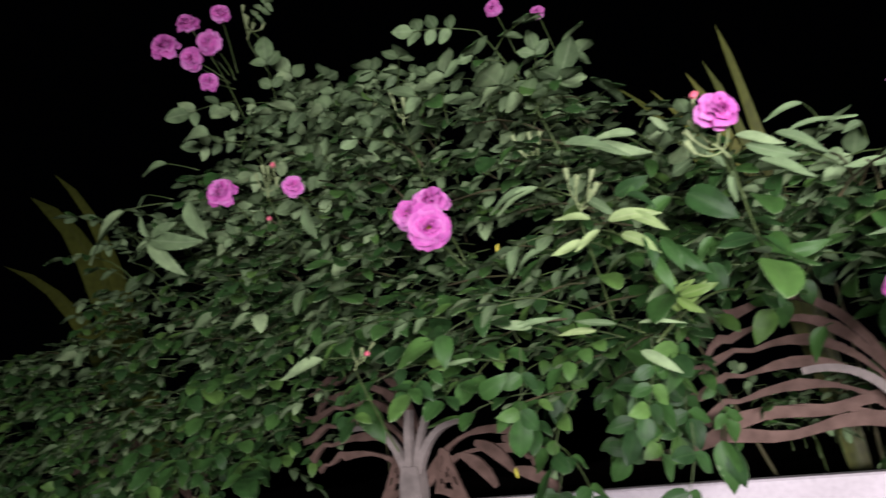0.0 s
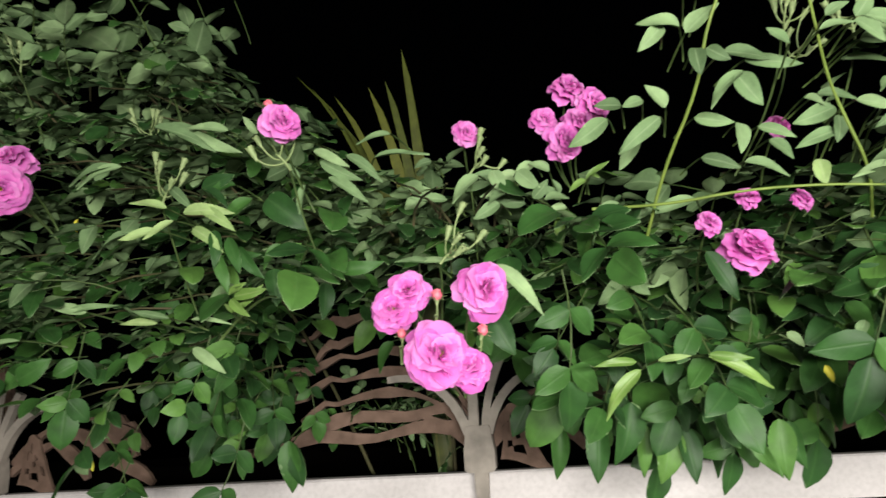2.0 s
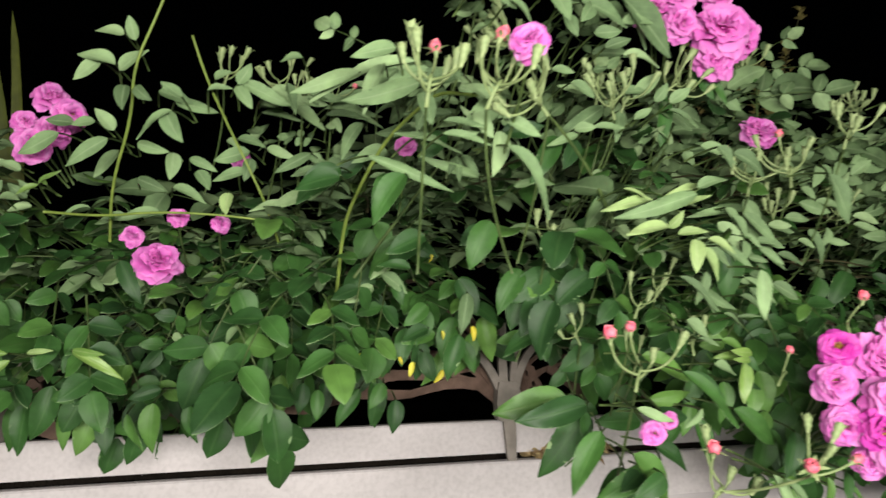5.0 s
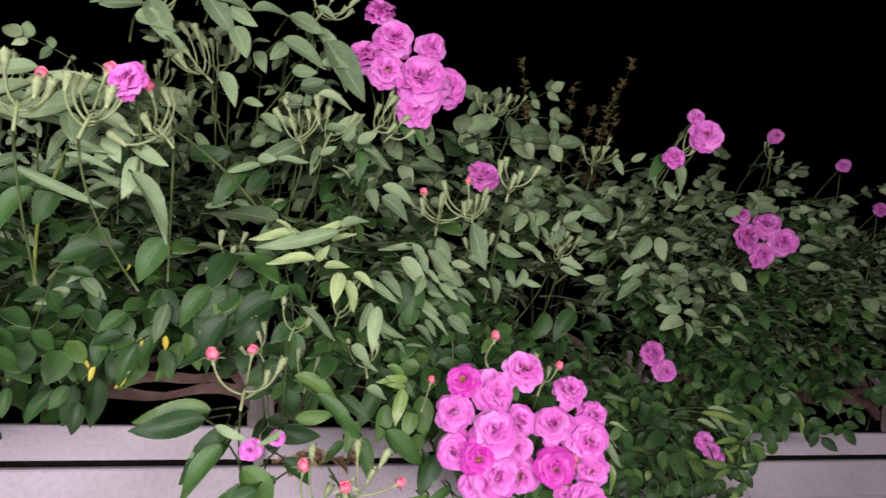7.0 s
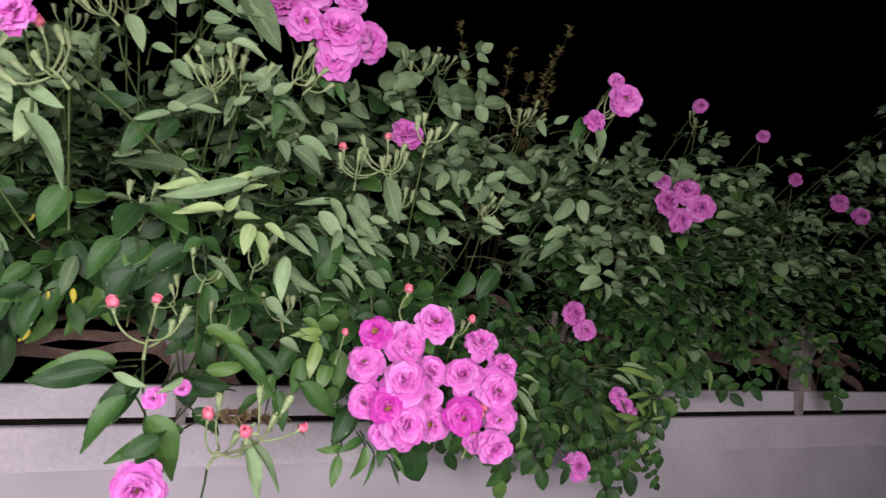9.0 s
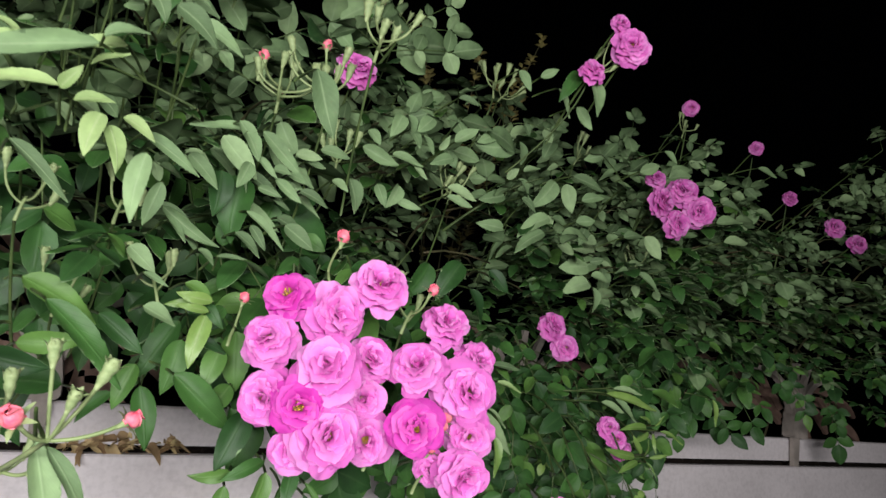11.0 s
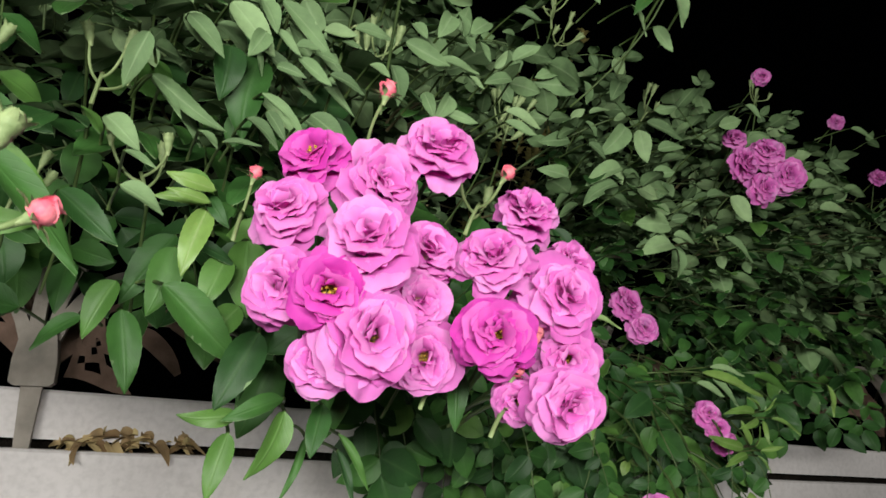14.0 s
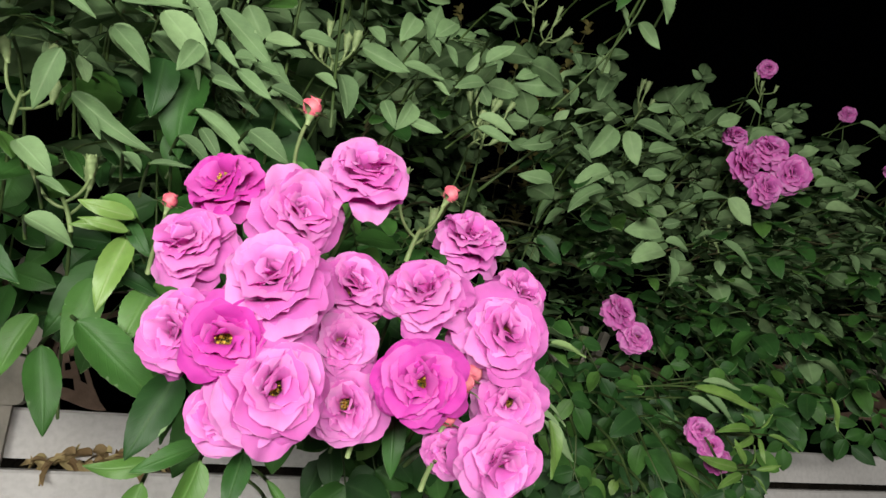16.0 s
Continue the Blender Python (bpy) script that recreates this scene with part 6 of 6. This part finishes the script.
for x, z in ((1.069, 1.51), (1.261, 1.47), (1.367, 1.38)):
    shoot((x - 0.03, -0.03, z - 0.22), (x, -0.06, z), 4, 0.7)
shoot((-1.15, -0.2, 1.3), (-1.25, -0.22, 1.58), 7, 0.9)
shoot((-1.75, -0.15, 1.45), (-1.86, -0.2, 1.80), 8, 0.9)


def hanging_leaf(s, y, z, size, lean=0.0):
    """A big green leaf that hangs before the wall, its face to the path."""
    i = nearest(s)
    m = axes(Vector((s, y, z)), Vector((lean, -0.25, -1.0)).normalized(), Vector((rng.gauss(0, 0.15), -1, 0.35))) @ Matrix.Scale(size, 4)
    under(new("leaf", rng.choice(NEAR_LEAVES)), bushes[i], m)
    p = Vector((s, y, z))
    cane(i, bezier(p + Vector((0.02, 0.14, 0.06)), p + Vector((0, 0.03, 0.06)), p, 6), [0.0014] * 6, "stalk", STEM)


for s, y, z, size, lean in ((0.42, -0.34, 0.88, 0.9, 0.2), (0.52, -0.32, 0.88, 0.9, -0.2), (0.60, -0.32, 0.87, 0.8, 0.3), (0.50, -0.34, 0.86, 0.6, 0.3), (0.56, -0.35, 0.84, 0.6, -0.3), (0.62, -0.34, 0.85, 0.62, 0.2), (0.68, -0.33, 0.86, 0.6, -0.1), (0.74, -0.31, 0.85, 0.6, 0.4), (0.59, -0.36, 0.80, 0.55, 0.5), (0.66, -0.34, 0.80, 0.55, -0.2), (0.72, -0.31, 0.80, 0.5, 0.6)):
    hanging_leaf(s, y, z, size, lean)

# ---- bud sprays ----
def sprays(places, kinds, size, spread=0.6):
    for x, y, z in places:
        foot = Vector((x, y + 0.01, z - 0.035 * size))
        bud_spray(bushes[nearest(x)], foot, UP * 0.8 + OUT * 0.35 + ALONG * rng.gauss(0, 0.5), kinds, size, spread)
        cane(nearest(x), bezier(foot + Vector((rng.gauss(0, 0.03), 0.10, -0.11)), foot + Vector((0, 0.03, -0.05)), foot, 8), [0.0012] * 8, "stalk", STEM)


FIVE, SEVEN = ("green",) * 5, ("green", "green", "green", "coral", "green", "green", "green")
sprays([(-1.764, -0.20, 1.831), (-1.391, -0.25, 1.491), (-1.639, -0.30, 1.429), (-1.520, -0.15, 1.570), (-1.186, -0.25, 1.356), (-0.792, -0.405, 1.133), (-1.110, -0.35, 1.239)], FIVE, 0.8, 0.75)
sprays([(-0.366, -0.34, 1.335), (-0.435, -0.34, 1.345),  (-0.211, -0.15, 1.431), (-0.360, -0.15, 1.406), (-0.935, -0.41, 1.24), (-0.769, -0.29, 1.255), (0.540, -0.43, 1.345)], FIVE, 0.8, 0.75)
sprays([(-0.240, -0.69, 1.200), (-0.195, -0.69, 1.200), (-0.130, -0.64, 1.215), (0.164, -0.47, 1.190), (0.205, -0.49, 1.196)], SEVEN, 0.88, 0.95)
sprays([(-0.112, -0.50, 1.332), (-0.157, -0.52, 1.388), (-0.002, -0.45, 1.45), (-0.006, -0.50, 1.264), (0.094, -0.46, 1.303), (0.075, -0.46, 1.31)], FIVE + ("green",), 0.85, 0.9)
sprays([(-0.028, -0.42, 1.02), (0.019, -0.45, 0.986), (-0.008, -0.52, 1.045)], FIVE[:3], 0.7, 0.7)
sprays([(0.010, -0.60, 0.885)], ("green", "coral", "green", "green"), 0.85, 0.8)
sprays([(0.421, -0.30, 1.187), (0.872, -0.15, 1.174), (0.381, -0.15, 1.479), (0.540, -0.20, 1.394), (1.052, -0.07, 1.493), (0.243, -0.40, 1.166), (0.411, -0.29, 1.191), (0.478, -0.30, 1.347), (0.688, -0.20, 1.323)], FIVE, 0.8, 0.75)
sprays([(-0.112, -0.42, 1.365), (-0.009, -0.46, 1.295), (0.02, -0.46, 1.285), (-0.076, -0.45, 1.118), (0.294, -0.30, 1.405), (0.225, -0.55, 1.222)], FIVE, 0.85, 0.9)
sprays([(-0.306, -0.405, 1.295), (-0.340, -0.38, 1.30)], ("green", "green", "coral", "green"), 0.55, 0.8)
sprays([(-0.053, -0.606, 0.985)], ("green", "coral", "green", "coral"), 0.85, 0.9)
sprays([(-1.430, -0.38, 1.105)], ("coral", "green", "green", "green"), 0.6, 0.7)
sprays([(0.050, -0.45, 1.069), (0.093, -0.45, 1.009)], ("green", "green", "green"), 0.8)
sprays([(0.275, -0.54, 0.999)], ("green", "green", "coral"), 0.8)
JOINT = Vector((0.045, -0.672, 0.894))
NEAR_BUDS = [("green", (0.042, -0.68, 0.930)), ("green", (0.063, -0.68, 0.922)), ("green", (0.052, -0.685, 0.910)), ("coral", (0.075, -0.68, 0.903)), ("coral", (0.034, -0.69, 0.902))]
bud_fork(bushes[nearest(0.05)], Vector((0.02, -0.60, 0.87)), bezier(Vector((0.02, -0.60, 0.87)), Vector((0.03, -0.65, 0.88)), JOINT, 6),
         [(kind, JOINT, JOINT.lerp(Vector(p), 0.5) - UP * 0.004, Vector(p), (Vector(p) - JOINT).normalized() + UP * 0.3) for kind, p in NEAR_BUDS], 0.78)


def lone_bud(x, y, z, kind, size, way):
    foot = Vector((x, y, z)) - Vector(way).normalized() * 0.03
    bud_spray(bushes[nearest(x)], foot, Vector(way), (kind,), size, 0.1)


for x, y, z, kind in ((0.146, -0.53, 0.972, "coral"), (0.219, -0.57, 0.915, "coral"), (0.251, -0.565, 0.888, "coral"), (0.296, -0.585, 0.908, "fat"), (0.288, -0.59, 0.893, "coral"), (0.252, -0.56, 0.925, "coral"), (0.281, -0.59, 0.876, "fat"),
                      (-0.79, -0.45, 1.06, "coral"), (-0.82, -0.46, 1.035, "coral"), (-0.755, -0.45, 1.03, "coral"), (-1.62, -0.3, 1.44, "coral"), (-1.64, -0.3, 1.36, "coral"), (-0.955, -0.42, 1.27, "coral")):
    lone_bud(x, y, z, kind, 0.72, (0.1, -0.6, 0.7))
bud_fork(bushes[nearest(0.2)], Vector((0.222, -0.53, 0.995)), bezier(Vector((0.222, -0.53, 0.995)), Vector((0.208, -0.535, 1.0)), Vector((0.206, -0.54, 1.012)), 5),
         [("coral", Vector((0.206, -0.54, 1.012)), Vector((0.204, -0.55, 1.02)), Vector((0.208, -0.56, 1.030)), Vector((0.15, -0.2, 1.0)))], 0.8)
hero_leaves([(0.721, -0.330, 0.896, -0.045, -0.015, 0.003, 0.22),
             (0.725, -0.330, 0.890, -0.033, -0.015, -0.013, 0.22),
             (0.737, -0.330, 0.899, 0.003, -0.015, 0.012, 0.22),
             (0.747, -0.330, 0.892, 0.031, -0.015, -0.008, 0.22),
             (0.733, -0.330, 0.888, -0.008, -0.015, -0.019, 0.22),
             (0.729, -0.330, 0.900, -0.023, -0.015, 0.014, 0.22),
             (0.702, -0.330, 0.858, -0.053, -0.015, 0.007, 0.22),
             (0.707, -0.330, 0.852, -0.039, -0.015, -0.009, 0.22),
             (0.728, -0.330, 0.857, 0.021, -0.015, 0.005, 0.22),
             (0.720, -0.330, 0.861, -0.001, -0.015, 0.018, 0.22),
             (0.723, -0.330, 0.851, 0.006, -0.015, -0.011, 0.22),
             (0.713, -0.330, 0.862, -0.023, -0.015, 0.021, 0.22)], "fresh")
hero_leaves([(-1.092, -0.360, 1.201, -0.034, -0.015, 0.014, 0.30),
             (-1.072, -0.360, 1.194, 0.052, -0.015, 0.001, 0.30),
             (-1.084, -0.360, 1.186, -0.027, -0.015, -0.017, 0.30),
             (-1.061, -0.360, 1.175, 0.038, -0.015, -0.023, 0.30),
             (-1.102, -0.360, 1.177, -0.036, -0.015, -0.008, 0.30),
             (-1.052, -0.360, 1.196, 0.041, -0.015, -0.022, 0.30)], "young")
hero_leaves([(-1.014, -0.360, 1.098, 0.035, -0.015, 0.001, 0.34),
             (-1.018, -0.360, 1.095, 0.020, -0.015, -0.019, 0.34),
             (-1.020, -0.360, 1.099, 0.021, -0.015, 0.010, 0.34)], "fresh")
hero_leaves([(-1.036, -0.360, 1.170, 0.009, -0.015, -0.039, 0.34),
             (-1.021, -0.360, 1.161, 0.018, -0.015, -0.037, 0.34),
             (-1.010, -0.360, 1.149, 0.024, -0.015, -0.034, 0.34),
             (-1.033, -0.360, 1.144, 0.015, -0.015, -0.038, 0.34)], "green")
hero_leaves([(0.022, -0.54, 0.968, 0.056, -0.015, -0.045, 0.26)], "green")
hero_leaves([(0.044, -0.645, 0.888, 0.030, -0.01, -0.036, 0.2), (0.038, -0.64, 0.890, 0.018, -0.01, -0.05, 0.3)], "pale")


def smooth(points, rounds=2):
    """Points along a line with its corners cut."""
    pts = [Vector(p) for p in points]
    for _ in range(rounds):
        pts = [pts[0]] + [q for a, b in zip(pts, pts[1:]) for q in (a.lerp(b, 0.25), a.lerp(b, 0.75))] + [pts[-1]]
    return pts


for points, thick in ((((-0.30, -0.33, 1.06), (-0.294, -0.38, 1.126), (-0.285, -0.41, 1.156), (-0.254, -0.47, 1.208), (-0.229, -0.53, 1.22), (-0.212, -0.57, 1.226), (-0.19, -0.62, 1.204)), 0.0023),
                      (((-0.639, -0.3, 1.167), (-0.565, -0.33, 1.156), (-0.502, -0.35, 1.158), (-0.43, -0.36, 1.153), (-0.369, -0.36, 1.145)), 0.0017),
                      (((-0.58, -0.25, 1.14), (-0.563, -0.31, 1.2), (-0.53, -0.36, 1.263), (-0.522, -0.39, 1.313), (-0.494, -0.41, 1.366), (-0.47, -0.42, 1.43), (-0.46, -0.42, 1.50)), 0.0019),
                      (((-0.37, -0.30, 1.13), (-0.381, -0.34, 1.168), (-0.404, -0.36, 1.217), (-0.421, -0.38, 1.251), (-0.44, -0.42, 1.293), (-0.451, -0.44, 1.33)), 0.0017)):
    pts = smooth(points)
    cane(nearest(pts[-1].x), pts, [thick * (1 - 0.35 * k / len(pts)) for k in range(len(pts))], "cane", FRESH_STEM, 7)


# ---- yellowed leaves, litter in the slot, plants behind ----
def lone_leaflet(name, length, material, r, droop=0.3):
    return new(name, leaflet(length, length * (0.55 if material is DRY else 0.38), 0.7 if material is DRY else 0.5, droop, 8, r, 0.03, 1.0, r.uniform(-1.2, 1.2) if material is DRY else 0.4, (0, 0)).mesh(name, [material]))


for s, y, z, length, lean in ((-0.46, -0.36, 0.989, 0.016, 0.2), (-0.404, -0.36, 0.981, 0.018, 0.6), (-0.312, -0.36, 0.972, 0.013, 0.9), (-0.318, -0.36, 0.991, 0.009, 0.3), (-0.273, -0.36, 0.993, 0.009, -0.3), (-0.215, -0.38, 0.982, 0.018, -0.35), (-0.175, -0.34, 1.017, 0.011, 0.3), (-0.144, -0.37, 1.021, 0.018, 0.15), (-0.267, -0.35, 0.995, 0.013, -0.3), (-0.229, -0.36, 0.988, 0.010, 0.4), (-0.192, -0.38, 1.104, 0.010, 0.0), (-0.299, -0.36, 0.975, 0.010, -0.8), (-0.182, -0.38, 0.972, 0.018, -0.5), (-0.289, -0.34, 0.993, 0.008, 0.2), (-1.342, -0.12, 0.927, 0.016, 0.2), (-1.22, -0.33, 1.21, 0.016, -0.2)):
    m = axes(Vector((s, y, z)), Vector((lean, -0.3, -1)).normalized(), Vector((rng.gauss(0, 0.5), -1, 0.3)))
    tagged(under(lone_leaflet("yellow_leaf", length, YELLOW, rng, 0.3), bushes[nearest(s)], m), "small yellowed leaf")
for k in range(46):
    s = rng.uniform(0.03, 0.172)
    m = axes(Vector((s, 0.002 - rng.random() * 0.018, 0.813 + 0.018 * rng.random() * math.sin(math.pi * (s - 0.02) / 0.16))), Vector((rng.uniform(-1, 1), rng.uniform(-0.5, 0.5), rng.uniform(0.0, 0.5))).normalized(), Vector((rng.gauss(0, 0.8), -0.6, 1.0)))
    leaf = lone_leaflet("dry_leaf", rng.uniform(0.016, 0.029), DRY, rng, rng.uniform(0.5, 1.6))
    leaf.matrix_basis = m
    tagged(leaf, "curled brown dry leaf lying in the wall slot", "dry leaf", "dry leaves in the slot")


def strap_plant(foot, blades, label):
    m = Matrix.Translation(foot)
    plant = thing("strap_leaf_plant", m, label, "plant")
    for dx, dy, h, width in blades:
        b = Bag()
        side, base = Vector((1, 0.2, 0)).normalized(), Vector((0, 0, 0))
        tip = Vector((dx, dy, h))
        pts = bezier(base, Vector((dx * 0.2, dy * 0.35, h * 0.75)), tip, 9)
        for layer in (0, 1):
            n = len(b.v)
            for i, p in enumerate(pts):
                w = width * (0.55 + 0.45 * math.sin(math.pi * min(1, i / 8 + 0.25))) * (1 - max(0, (i / 8 - 0.6) / 0.4) ** 4)
                for q in (-1, 0, 1):
                    b.v.append(p + side * q * w / 2 + Vector((0, abs(q) * -0.12 * w + 0.0006 * layer, 0)))
                    b.uv.append((0.5 + q * 0.5, i / 8))
            for i in range(8):
                for q in range(2):
                    k = n + i * 3 + q
                    b.f.append((k, k + 1, k + 4, k + 3) if layer == 0 else (k, k + 3, k + 4, k + 1))
                    b.m.append(0)
        under(new("blade", b.mesh("blade", [STRAP])), plant, m)


strap_plant(Vector((-0.90, 0.28, 0.74)), [(-0.049, 0.0, 0.969, 0.030), (-0.088, 0.0, 0.902, 0.030), (-0.125, 0.0, 0.892, 0.034), (-0.199, 0.0, 0.88, 0.028), (-0.193, 0.03, 0.83, 0.032), (-0.306, 0.06, 0.97, 0.014), (-0.275, 0.06, 0.94, 0.012)], "tall strap-leaved plant behind the rose bushes")
strap_plant(Vector((-2.42, 0.12, 0.70)), [(-0.70, 0.0, 1.23, 0.14), (-0.56, 0.0, 1.27, 0.07), (-0.85, 0.0, 1.02, 0.10)], "broad strap-leaved plant behind the rose bushes")


def twig_shrub(foot, shoots_, label):
    m = Matrix.Translation(foot)
    shrub = thing("twig_shrub", m, label, "shrub")
    for dx, dy, h in shoots_:
        b = Bag()
        pts = bezier(Vector((0, 0, 0)), Vector((dx * 0.3, dy * 0.3, h * 0.6)), Vector((dx, dy, h)), 14)
        b.add(tube(pts, [0.003 - 0.002 * i / 13 for i in range(14)], 4))
        for i in range(6, 14):
            for k in range(12):
                a = rng.uniform(0, 6.28)
                way = Vector((math.cos(a), math.sin(a), 0.7))
                b.add(leaflet(0.022, 0.012, 0.2, 0.2, 3, rng, slots=(1, 1)), axes(pts[i] + Vector((0, 0, rng.uniform(-0.02, 0.02))), way.normalized(), UP))
        under(new("twig", b.mesh("twig", [CANE, OLIVE])), shrub, m)


twig_shrub(Vector((0.75, 0.50, 0.74)), [(-0.06, 0.0, 1.13), (-0.02, 0.04, 1.02), (0.11, 0.0, 1.09), (0.31, 0.0, 1.20), (0.20, 0.05, 1.04), (0.26, 0.02, 1.10), (0.24, -0.02, 1.00)], "small-leaved brownish shrub behind the rose bushes")

# ---- the joined rest of the leaves ----
for i, bush in enumerate(bushes):
    if rest[i].v:
        ob = under(new("foliage", rest[i].mesh("foliage", GREEN)), bush, Matrix.Identity(4))
        tagged(ob, "dense dark green rose leaves", kind="stuff")
